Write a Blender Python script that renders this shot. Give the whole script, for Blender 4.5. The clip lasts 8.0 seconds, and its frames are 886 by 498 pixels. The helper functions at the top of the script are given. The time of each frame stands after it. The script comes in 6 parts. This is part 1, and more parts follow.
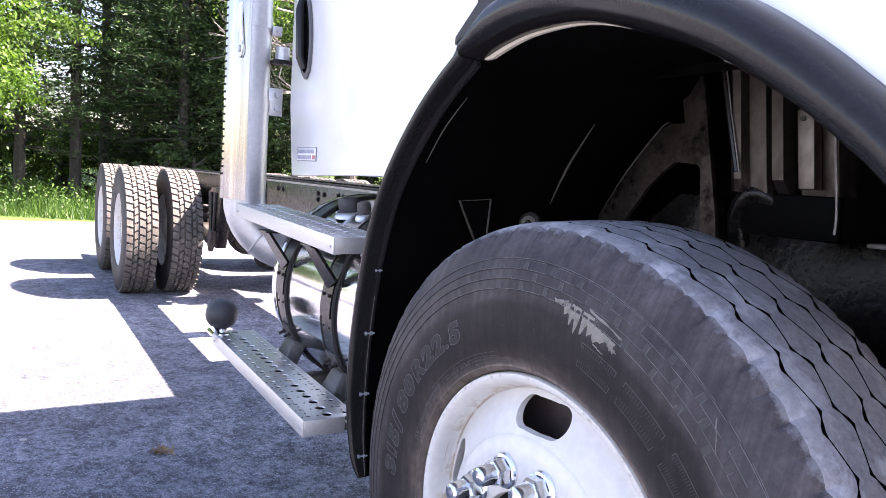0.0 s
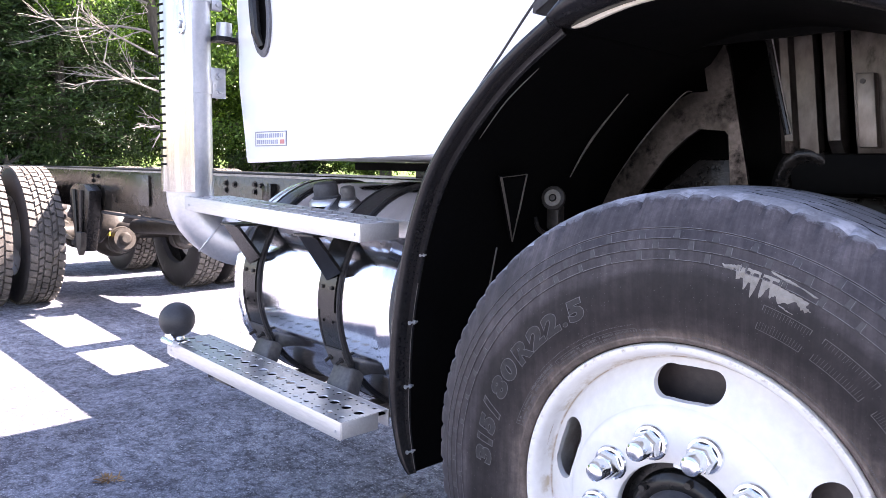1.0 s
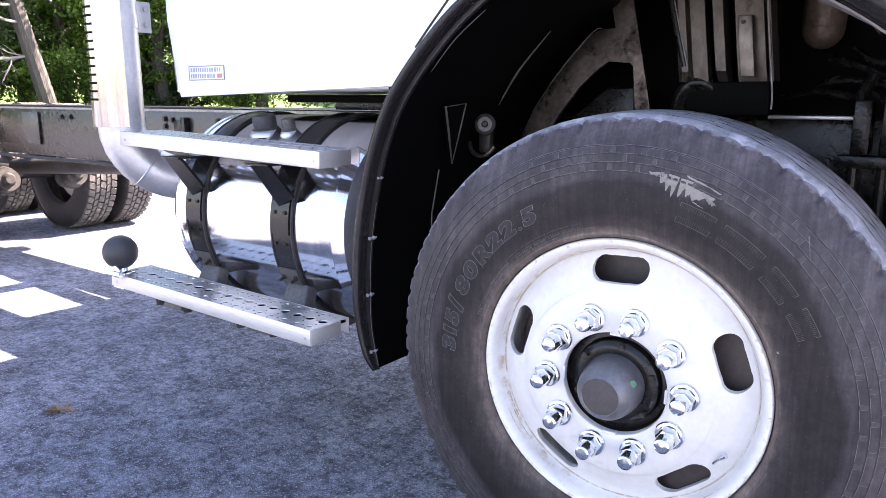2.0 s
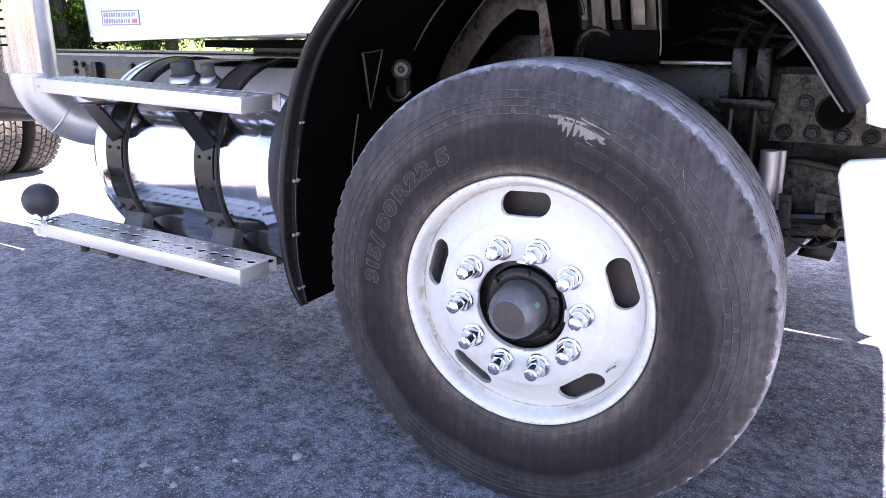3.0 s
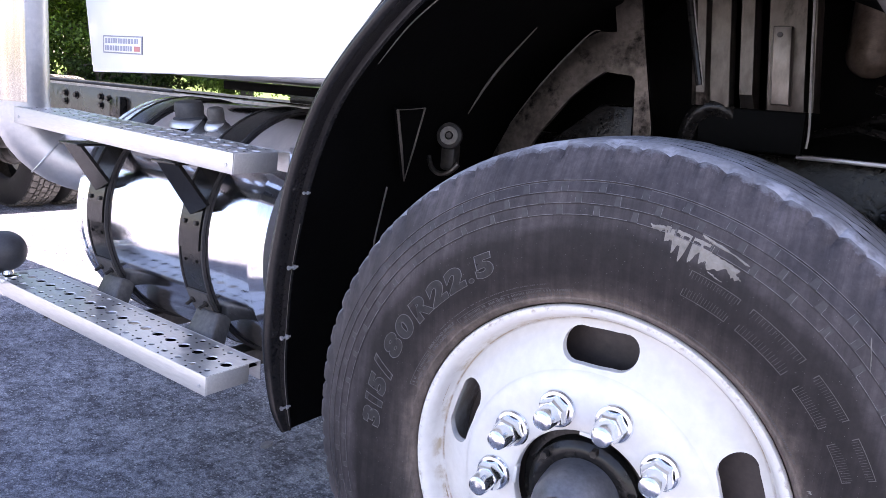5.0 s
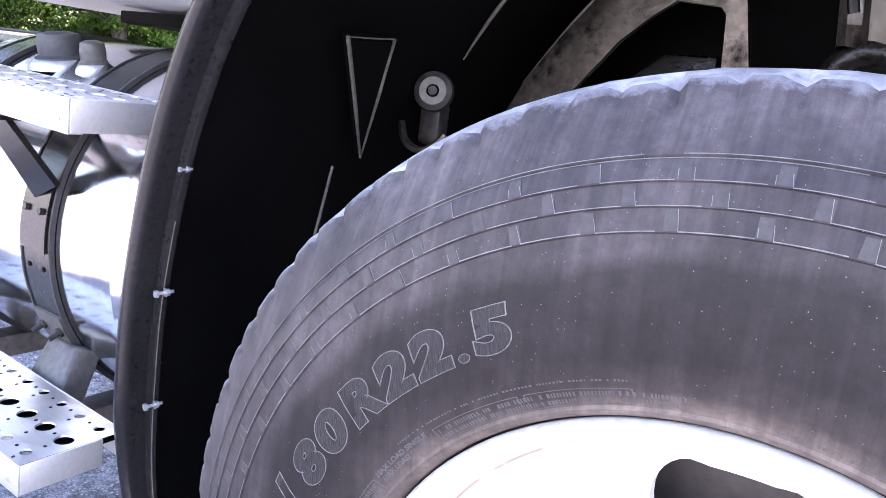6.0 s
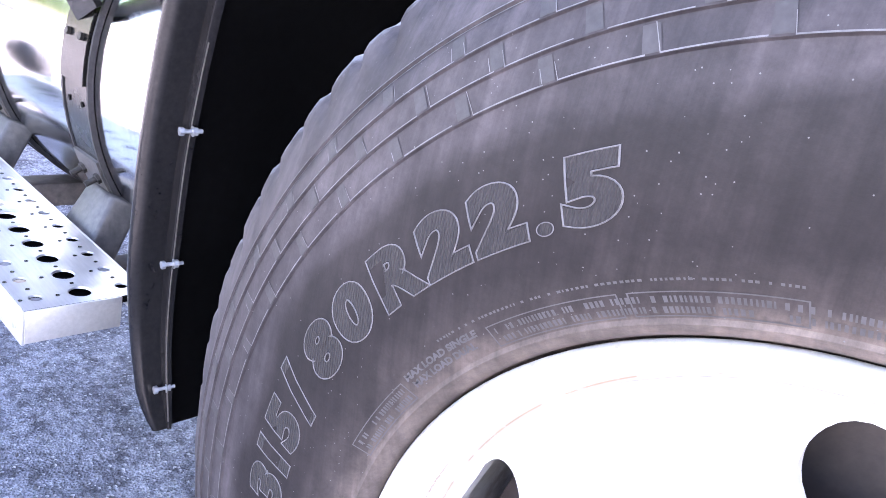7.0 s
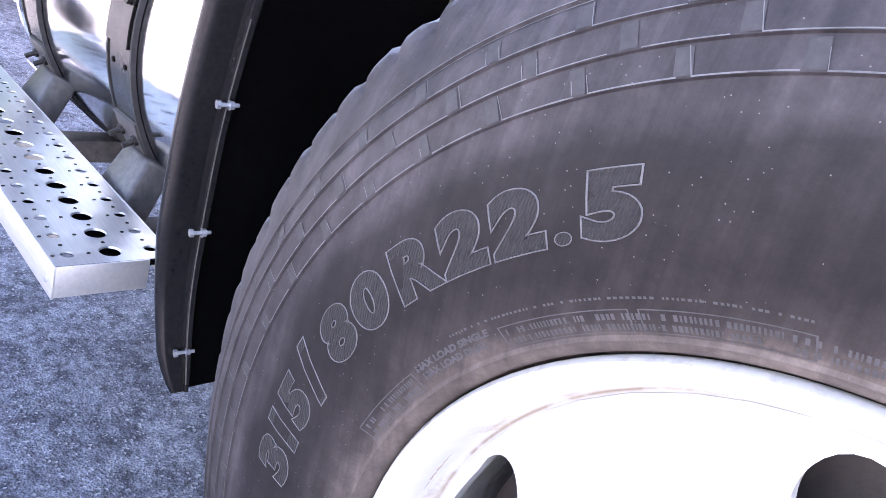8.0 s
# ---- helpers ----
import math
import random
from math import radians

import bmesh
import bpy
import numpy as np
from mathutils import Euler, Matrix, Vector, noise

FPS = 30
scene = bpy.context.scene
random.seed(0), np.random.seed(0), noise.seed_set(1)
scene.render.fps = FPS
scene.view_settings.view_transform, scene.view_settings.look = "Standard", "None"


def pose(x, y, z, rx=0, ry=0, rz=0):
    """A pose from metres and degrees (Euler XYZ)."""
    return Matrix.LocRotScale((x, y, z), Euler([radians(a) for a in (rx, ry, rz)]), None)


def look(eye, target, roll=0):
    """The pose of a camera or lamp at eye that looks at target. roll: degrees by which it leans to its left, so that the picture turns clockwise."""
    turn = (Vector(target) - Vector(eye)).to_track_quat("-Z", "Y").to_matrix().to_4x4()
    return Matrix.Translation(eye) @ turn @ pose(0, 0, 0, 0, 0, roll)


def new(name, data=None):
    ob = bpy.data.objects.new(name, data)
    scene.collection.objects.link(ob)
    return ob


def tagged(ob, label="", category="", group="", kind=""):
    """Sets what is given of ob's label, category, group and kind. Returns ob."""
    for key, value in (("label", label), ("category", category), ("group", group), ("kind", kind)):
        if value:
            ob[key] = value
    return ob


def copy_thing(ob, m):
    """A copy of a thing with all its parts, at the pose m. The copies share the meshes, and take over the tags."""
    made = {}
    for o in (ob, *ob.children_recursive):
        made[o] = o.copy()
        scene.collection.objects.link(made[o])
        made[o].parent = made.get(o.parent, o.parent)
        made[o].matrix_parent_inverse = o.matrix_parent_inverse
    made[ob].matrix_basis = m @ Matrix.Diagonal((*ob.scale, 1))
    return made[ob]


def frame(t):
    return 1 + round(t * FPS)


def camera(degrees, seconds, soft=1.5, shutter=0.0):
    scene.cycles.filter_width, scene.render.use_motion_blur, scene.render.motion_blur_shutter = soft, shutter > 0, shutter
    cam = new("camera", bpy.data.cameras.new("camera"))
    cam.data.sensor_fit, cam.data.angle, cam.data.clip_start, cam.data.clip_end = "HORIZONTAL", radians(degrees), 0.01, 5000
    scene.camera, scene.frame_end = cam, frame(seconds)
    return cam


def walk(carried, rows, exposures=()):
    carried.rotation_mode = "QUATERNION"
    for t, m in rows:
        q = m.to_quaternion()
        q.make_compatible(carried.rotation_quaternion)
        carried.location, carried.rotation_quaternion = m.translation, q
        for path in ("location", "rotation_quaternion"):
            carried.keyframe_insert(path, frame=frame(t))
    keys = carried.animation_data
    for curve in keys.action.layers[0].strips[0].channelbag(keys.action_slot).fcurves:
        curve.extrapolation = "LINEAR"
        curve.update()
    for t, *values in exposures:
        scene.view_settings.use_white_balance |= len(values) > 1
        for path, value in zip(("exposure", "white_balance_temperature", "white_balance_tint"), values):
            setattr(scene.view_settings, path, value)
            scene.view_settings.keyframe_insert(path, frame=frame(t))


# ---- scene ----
cam = camera(62.6, 8.0, soft=0.75)
PATH = [
    (0, (0.881, -0.67, 1.13), (-0.827, 0.353, 0.935), 3.7),
    (0.3, (0.822, -0.772, 1.115), (-0.798, 0.375, 0.871), 4.2),
    (0.5, (0.757, -0.843, 1.111), (-0.822, 0.353, 0.835), 4.3),
    (1, (0.539, -1.012, 1.098), (-0.891, 0.369, 0.876), 1.0),
    (1.5, (0.502, -1.136, 1.083), (-0.868, 0.301, 0.841), 0.0),
    (2, (0.555, -1.307, 1.098), (-0.602, 0.274, 0.694), 0.1),
    (2.2, (0.576, -1.371, 1.111), (-0.531, 0.227, 0.641), -0.1),
    (3.3, (0.645, -1.413, 1.117), (-0.283, 0.267, 0.555), 0.5),
    (3.5, (0.636, -1.413, 1.118), (-0.279, 0.273, 0.554), 0.8),
    (4, (0.606, -1.323, 1.092), (-0.318, 0.365, 0.547), 1.6),
    (4.5, (0.534, -1.11, 1.12), (-0.544, 0.509, 0.654), 1.2),
    (4.7, (0.496, -1.03, 1.106), (-0.629, 0.57, 0.69), 3.2),
    (5, (0.39, -0.94, 1.101), (-0.727, 0.672, 0.708), 5.0),
    (5.2, (0.307, -0.854, 1.099), (-0.8, 0.77, 0.728), 5.6),
    (6.3, (0.02, -0.358, 0.994), (-1.071, 1.254, 0.537), 8.1),
    (6.5, (0.004, -0.329, 0.977), (-1.143, 1.227, 0.465), 8.4),
    (7, (-0.014, -0.311, 0.935), (-1.198, 1.159, 0.275), 12.9),
    (7.5, (-0.008, -0.308, 0.929), (-1.211, 1.106, 0.187), 16.2),
    (8, (-0.011, -0.313, 0.948), (-1.222, 1.104, 0.222), 17.0),
]
EXPOSURES = [(0, 3.26, 7150, 27), (1.2, 3.60, 7150, 27), (2.2, 3.62, 7150, 27), (3.5, 3.50, 7150, 28), (4.5, 3.45, 7150, 28), (5.2, 3.58, 7150, 29), (6.3, 4.88, 7150, 30), (7.0, 4.90, 7150, 30), (8, 4.42, 7150, 30)]
walk(cam, [(t, look(eye, target, roll)) for t, eye, target, roll in PATH],
     exposures=EXPOSURES)

# ---- light ----
SUN_DIR = Vector((-0.375, -0.745, -1.0)).normalized()   # the way the sunlight travels
world = bpy.data.worlds.new("sky")
scene.world = world
world.use_nodes = True
wn = world.node_tree.nodes
sky = wn.new("ShaderNodeTexSky")
sky.sky_type = "NISHITA"
sky.sun_disc = False
sky.sun_elevation = math.asin(-SUN_DIR.z)
sky.sun_rotation = math.atan2(-SUN_DIR.x, -SUN_DIR.y)
sky.air_density, sky.dust_density, sky.ozone_density = 1.0, 1.2, 1.0
wn["Background"].inputs["Strength"].default_value = 0.07
world.node_tree.links.new(sky.outputs[0], wn["Background"].inputs[0])
sun = new("sun", bpy.data.lights.new("sun", "SUN"))
sun.data.energy, sun.data.angle, sun.data.color = 5.0, radians(0.53), (1.0, 0.96, 0.90)
sun.rotation_mode = "QUATERNION"
sun.rotation_quaternion = SUN_DIR.to_track_quat("-Z", "Y")
sun.location = (4, 8, 12)


# ---- materials ----
def material(name, a, b=None, rough=0.5, metal=0.0, scale=8.0, fine=90.0, bump=0.2, depth=0.002,
             vary=0.08, spots=None, spot_scale=3.0, spot_at=0.6, coat=0.0, stretch=(1, 1, 1), detail=6.0, per_piece=0.0, spec=0.5):
    """A surface of two mottled colours with fine relief, roughness that varies, and optional stains of their own shape."""
    m = bpy.data.materials.new(name)
    m.use_nodes = True
    n, l = m.node_tree.nodes, m.node_tree.links
    p = n["Principled BSDF"]
    co = n.new("ShaderNodeTexCoord")
    mp = n.new("ShaderNodeMapping")
    mp.inputs["Scale"].default_value = stretch
    l.new(co.outputs["Object"], mp.inputs[0])

    def grain(s, d=detail, rgh=0.6):
        t = n.new("ShaderNodeTexNoise")
        t.inputs["Scale"].default_value, t.inputs["Detail"].default_value, t.inputs["Roughness"].default_value = s, d, rgh
        l.new(mp.outputs[0], t.inputs["Vector"])
        return t.outputs["Fac"]

    big, small = grain(scale), grain(fine, 4.0)
    mixv = n.new("ShaderNodeMath")
    mixv.operation = "MULTIPLY_ADD"
    l.new(small, mixv.inputs[0])
    mixv.inputs[1].default_value = 0.5
    half = n.new("ShaderNodeMath")
    half.operation = "MULTIPLY"
    l.new(big, half.inputs[0])
    half.inputs[1].default_value = 0.5
    l.new(half.outputs[0], mixv.inputs[2])
    ramp = n.new("ShaderNodeValToRGB")
    e = ramp.color_ramp.elements
    e[0].position, e[1].position = 0.36, 0.64
    e[0].color, e[1].color = (*a, 1), (*(b or a), 1)
    l.new(mixv.outputs[0], ramp.inputs[0])
    colour = ramp.outputs[0]
    if spots:
        st = n.new("ShaderNodeValToRGB")
        st.color_ramp.elements[0].position, st.color_ramp.elements[1].position = spot_at, spot_at + 0.12
        l.new(grain(spot_scale, 8.0, 0.7), st.inputs[0])
        mix = n.new("ShaderNodeMixRGB")
        l.new(st.outputs[0], mix.inputs[0])
        l.new(colour, mix.inputs[1])
        mix.inputs[2].default_value = (*spots, 1)
        colour = mix.outputs[0]
    if per_piece:
        info = n.new("ShaderNodeObjectInfo")
        hs = n.new("ShaderNodeHueSaturation")
        rm = n.new("ShaderNodeMapRange")
        rm.inputs["To Min"].default_value, rm.inputs["To Max"].default_value = 1 - per_piece, 1 + per_piece
        l.new(info.outputs["Random"], rm.inputs[0])
        l.new(rm.outputs[0], hs.inputs["Value"])
        l.new(colour, hs.inputs["Color"])
        colour = hs.outputs[0]
    l.new(colour, p.inputs["Base Color"])
    rr = n.new("ShaderNodeMapRange")
    rr.inputs["To Min"].default_value, rr.inputs["To Max"].default_value = max(rough - vary, 0.02), min(rough + vary, 1.0)
    l.new(big, rr.inputs[0])
    l.new(rr.outputs[0], p.inputs["Roughness"])
    p.inputs["Metallic"].default_value = metal
    p.inputs["Specular IOR Level"].default_value = spec
    p.inputs["Coat Weight"].default_value = coat
    p.inputs["Coat Roughness"].default_value = 0.08
    if bump:
        bp = n.new("ShaderNodeBump")
        bp.inputs["Strength"].default_value, bp.inputs["Distance"].default_value = bump, depth
        l.new(small, bp.inputs["Height"])
        l.new(bp.outputs[0], p.inputs["Normal"])
    return m


M_RUBBER = material("tyre_rubber", (0.021, 0.0195, 0.020), (0.042, 0.039, 0.039), 0.58, scale=7, fine=140, bump=0.2, depth=0.001,
                    spots=(0.066, 0.062, 0.060), spot_scale=9, spot_at=0.57, spec=0.28)
M_TREAD = material("tread_rubber", (0.16, 0.158, 0.170), (0.31, 0.305, 0.325), 0.75, scale=9, fine=120, bump=0.35, depth=0.002,
                   spots=(0.42, 0.415, 0.45), spot_scale=11, spot_at=0.5)
M_GROOVE = material("worn_rubber_ridge", (0.11, 0.11, 0.115), (0.19, 0.19, 0.195), 0.7, scale=30, fine=200, bump=0.1)
M_SCUFF = material("scuffed_liner_edge", (0.050, 0.043, 0.037), (0.115, 0.102, 0.088), 0.6, scale=16, fine=120, bump=0.2)
M_PRINT = material("moulded_print", (0.080, 0.076, 0.076), (0.155, 0.150, 0.150), 0.7, scale=30, fine=200, bump=0.1)
M_FAINT = material("faint_moulding", (0.042, 0.038, 0.038), (0.080, 0.074, 0.073), 0.6, scale=18, fine=120, bump=0.2)
M_NOTCH = material("shaded_notch_rubber", (0.024, 0.0215, 0.022), (0.046, 0.042, 0.043), 0.65, scale=60, fine=160, bump=0.2)
M_MARK = material("worn_moulding", (0.045, 0.042, 0.042), (0.082, 0.078, 0.078), 0.6, scale=18, fine=120, bump=0.2)
M_OILY = material("oily_black_steel", (0.004, 0.004, 0.004), (0.014, 0.012, 0.011), 0.26, scale=9, fine=60, bump=0.6, depth=0.004, vary=0.15, spec=0.24)
M_WHITE = material("white_paint", (0.78, 0.79, 0.80), (0.82, 0.82, 0.82), 0.22, scale=2, fine=30, bump=0.0, coat=0.6, vary=0.04)
M_WHEEL = material("white_wheel_paint", (0.575, 0.559, 0.528), (0.665, 0.650, 0.617), 0.36, scale=5, fine=60, bump=0.12, depth=0.001,
                   spots=(0.44, 0.38, 0.30), spot_scale=6.0, spot_at=0.66, vary=0.1)


def rim_stains(m):
    """Adds tan rust in the seam round the disc and dirty scuffs on the rolled flange."""
    n, l = m.node_tree.nodes, m.node_tree.links
    p = n["Principled BSDF"]
    co = n.new("ShaderNodeTexCoord")
    flat = n.new("ShaderNodeVectorMath")
    flat.operation = "MULTIPLY"
    flat.inputs[1].default_value = (1, 0, 1)
    l.new(co.outputs["Object"], flat.inputs[0])
    rad = n.new("ShaderNodeVectorMath")
    rad.operation = "LENGTH"
    l.new(flat.outputs[0], rad.inputs[0])
    for at, wide, size, lo_, hi_, tint in ((0.2698, 0.0020, 26, 0.40, 0.58, (0.26, 0.175, 0.10)), (0.2735, 0.0060, 17, 0.53, 0.66, (0.40, 0.32, 0.22)), (0.2935, 0.0060, 70, 0.52, 0.66, (0.30, 0.25, 0.20))):
        tx = n.new("ShaderNodeTexNoise")
        tx.inputs["Scale"].default_value, tx.inputs["Detail"].default_value, tx.inputs["Roughness"].default_value = size, 6.0, 0.7
        l.new(co.outputs["Object"], tx.inputs["Vector"])
        some = n.new("ShaderNodeMapRange")
        some.inputs["From Min"].default_value, some.inputs["From Max"].default_value = lo_, hi_
        l.new(tx.outputs["Fac"], some.inputs[0])
        off = n.new("ShaderNodeMath")
        off.operation = "SUBTRACT"
        l.new(rad.outputs["Value"], off.inputs[0])
        off.inputs[1].default_value = at
        gap_ = n.new("ShaderNodeMath")
        gap_.operation = "ABSOLUTE"
        l.new(off.outputs[0], gap_.inputs[0])
        band = n.new("ShaderNodeMapRange")
        band.inputs["From Min"].default_value, band.inputs["From Max"].default_value = 0.0, wide
        band.inputs["To Min"].default_value, band.inputs["To Max"].default_value = 1.0, 0.0
        l.new(gap_.outputs[0], band.inputs[0])
        both = n.new("ShaderNodeMath")
        both.operation = "MULTIPLY"
        l.new(some.outputs[0], both.inputs[0])
        l.new(band.outputs[0], both.inputs[1])
        mx = n.new("ShaderNodeMixRGB")
        l.new(both.outputs[0], mx.inputs[0])
        l.new(p.inputs["Base Color"].links[0].from_socket, mx.inputs[1])
        mx.inputs[2].default_value = (*tint, 1)
        l.new(mx.outputs[0], p.inputs["Base Color"])


rim_stains(M_WHEEL)
M_CHROME = material("chrome", (0.76, 0.80, 0.83), (0.84, 0.86, 0.88), 0.15, 1.0, scale=8, fine=80, bump=0.02, vary=0.03)
M_ALU = material("polished_aluminium", (0.56, 0.57, 0.59), (0.74, 0.74, 0.75), 0.10, 1.0, scale=5, fine=70, bump=0.10, depth=0.001, vary=0.07,
                 stretch=(5, 1, 0.5))
M_STEP = material("brushed_aluminium", (0.46, 0.46, 0.47), (0.58, 0.575, 0.57), 0.36, 0.85, scale=5, fine=220, bump=0.1, depth=0.0006, vary=0.08,
                  stretch=(0.15, 1, 1), spots=(0.45, 0.43, 0.40), spot_scale=5, spot_at=0.66)
M_PIPE = material("exhaust_steel", (0.42, 0.43, 0.45), (0.54, 0.54, 0.55), 0.42, 0.75, scale=4, fine=70, bump=0.05, vary=0.08,
                  spots=(0.52, 0.46, 0.38), spot_scale=2.5, spot_at=0.62)
M_PLASTIC = material("black_fender_plastic", (0.008, 0.0075, 0.008), (0.018, 0.017, 0.017), 0.22, scale=3, fine=160, bump=0.12, depth=0.001, vary=0.1,
                     spots=(0.030, 0.027, 0.024), spot_scale=6, spot_at=0.62, spec=0.28)
# near-black that paints deep shade into hidden faces, grooves and holes
M_SHADEBLACK = material("shade_black", (0.0012, 0.0012, 0.0012), (0.003, 0.003, 0.003), 0.6, scale=4, fine=80, bump=0.15, vary=0.12, spec=0.04)
M_BLACK = material("black_steel_paint", (0.006, 0.006, 0.006), (0.014, 0.013, 0.012), 0.24, scale=6, fine=90, bump=0.15, vary=0.12,
                   spots=(0.04, 0.034, 0.028), spot_scale=8, spot_at=0.68, spec=0.28)
M_RAIL = material("dusty_black_frame", (0.007, 0.006, 0.005), (0.028, 0.022, 0.017), 0.26, scale=5, fine=26, bump=0.55, depth=0.006, vary=0.12,
                  spots=(0.015, 0.014, 0.014), spot_scale=6, spot_at=0.58)
M_GRIME = material("grimy_engine_metal", (0.012, 0.011, 0.010), (0.050, 0.043, 0.036), 0.5, scale=9, fine=70, bump=0.4, depth=0.003,
                   spots=(0.006, 0.0055, 0.005), spot_scale=14, spot_at=0.52, spec=0.3)
M_SILVER = material("silver_bumper_paint", (0.74, 0.72, 0.69), (0.80, 0.78, 0.75), 0.36, 0.1, scale=4, fine=80, bump=0.03, coat=0.3)
M_RUST = material("rust_dirt", (0.30, 0.22, 0.15), (0.46, 0.38, 0.29), 0.85, scale=40, fine=160, bump=0.4)
M_MUD = material("dried_mud_scrape", (0.13, 0.12, 0.105), (0.23, 0.215, 0.19), 0.9, scale=20, fine=120, bump=0.5)
M_MOUNT = material("oily_grey_steel", (0.050, 0.043, 0.037), (0.135, 0.118, 0.102), 0.38, 0.85, scale=9, fine=60, bump=0.4, depth=0.003, spots=(0.006, 0.005, 0.004), spot_scale=11, spot_at=0.53)
# upright streaks and tan spots paint broken reflections into the shield metal
M_SHIELD = material("reflection_streaked_shield", (0.22, 0.215, 0.205), (0.52, 0.505, 0.47), 0.14, 1.0, scale=9, fine=30, bump=0.15, depth=0.002, stretch=(1.6, 1.6, 0.05), spots=(0.55, 0.46, 0.34), spot_scale=2.5, spot_at=0.56)
M_BROWN = material("rusty_brown_casting", (0.075, 0.055, 0.040), (0.170, 0.130, 0.098), 0.5, 0.3, scale=9, fine=60, bump=0.4, depth=0.003, spots=(0.012, 0.010, 0.009), spot_scale=9, spot_at=0.55)
M_DRUM = material("dark_rusty_drum", (0.022, 0.016, 0.015), (0.050, 0.036, 0.032), 0.55, scale=9, fine=70, bump=0.3)
# pale worn edges; on the rails the same colour paints a sunlit line
M_EDGE = material("worn_and_sunlit_edge", (0.16, 0.15, 0.14), (0.34, 0.32, 0.30), 0.45, 0.3, scale=12, fine=60, bump=0.2)
M_OILCAP = material("grey_oil_cap", (0.085, 0.085, 0.090), (0.150, 0.150, 0.157), 0.36, 0.3, scale=20, fine=120, bump=0.15, spots=(0.07, 0.06, 0.055), spot_scale=14, spot_at=0.6)
M_CAPFACE = material("dusty_cap_face", (0.036, 0.031, 0.029), (0.062, 0.055, 0.051), 0.6, scale=40, fine=200, bump=0.2)
M_GREEN = material("green_plug", (0.03, 0.12, 0.06), (0.05, 0.16, 0.08), 0.5, bump=0)
M_UNDER = material("dusty_grey_underside", (0.13, 0.122, 0.116), (0.24, 0.226, 0.214), 0.55, scale=5, fine=60, bump=0.2, spots=(0.03, 0.027, 0.025), spot_scale=6, spot_at=0.6)
M_GREYPLASTIC = material("grey_handle_plastic", (0.060, 0.060, 0.066), (0.11, 0.11, 0.118), 0.45, scale=10, fine=120, bump=0.1)
M_CREAM = material("raw_fibreglass_edge", (0.52, 0.47, 0.38), (0.66, 0.60, 0.50), 0.6, scale=30, fine=150, bump=0.3)
M_BALL = material("black_rubber_ball", (0.022, 0.022, 0.024), (0.036, 0.036, 0.038), 0.55, scale=8, fine=200, bump=0.2)
M_DECAL = material("decal_paper", (0.62, 0.62, 0.63), (0.70, 0.70, 0.70), 0.4, bump=0.0)
M_INK = material("decal_ink", (0.16, 0.17, 0.20), (0.22, 0.23, 0.26), 0.5, bump=0.0)
M_RED = material("decal_red", (0.42, 0.14, 0.13), (0.48, 0.18, 0.16), 0.5, bump=0.0)
M_BARK = material("bark", (0.030, 0.027, 0.022), (0.075, 0.067, 0.056), 0.9, scale=6, fine=40, bump=0.8, depth=0.02, stretch=(1, 1, 0.25))
M_DEAD = material("dead_twig", (0.13, 0.12, 0.11), (0.22, 0.205, 0.19), 0.9, scale=10, fine=60, bump=0.3)


def leaf_material(name, a, b, translucent=0.35):
    m = bpy.data.materials.new(name)
    m.use_nodes = True
    n, l = m.node_tree.nodes, m.node_tree.links
    p, out = n["Principled BSDF"], n["Material Output"]
    geo = n.new("ShaderNodeNewGeometry")
    ramp = n.new("ShaderNodeValToRGB")
    ramp.color_ramp.elements[0].color, ramp.color_ramp.elements[1].color = (*a, 1), (*b, 1)
    l.new(geo.outputs["Random Per Island"], ramp.inputs[0])
    l.new(ramp.outputs[0], p.inputs["Base Color"])
    p.inputs["Roughness"].default_value = 0.55
    tr = n.new("ShaderNodeBsdfTranslucent")
    l.new(ramp.outputs[0], tr.inputs[0])
    mx = n.new("ShaderNodeMixShader")
    mx.inputs[0].default_value = translucent
    l.new(p.outputs[0], mx.inputs[1])
    l.new(tr.outputs[0], mx.inputs[2])
    l.new(mx.outputs[0], out.inputs[0])
    return m


M_LEAF = leaf_material("broad_leaf", (0.018, 0.062, 0.006), (0.110, 0.215, 0.020), 0.45)
# darker copy of the broad leaf, with tree shade put into the colour
M_SHADELEAF = leaf_material("shaded_leaf", (0.009, 0.028, 0.005), (0.038, 0.080, 0.012), 0.3)
M_NEEDLE = leaf_material("pine_needle", (0.013, 0.038, 0.012), (0.048, 0.098, 0.028), 0.2)
M_GRASS = leaf_material("grass_blade", (0.018, 0.060, 0.008), (0.070, 0.150, 0.018), 0.4)


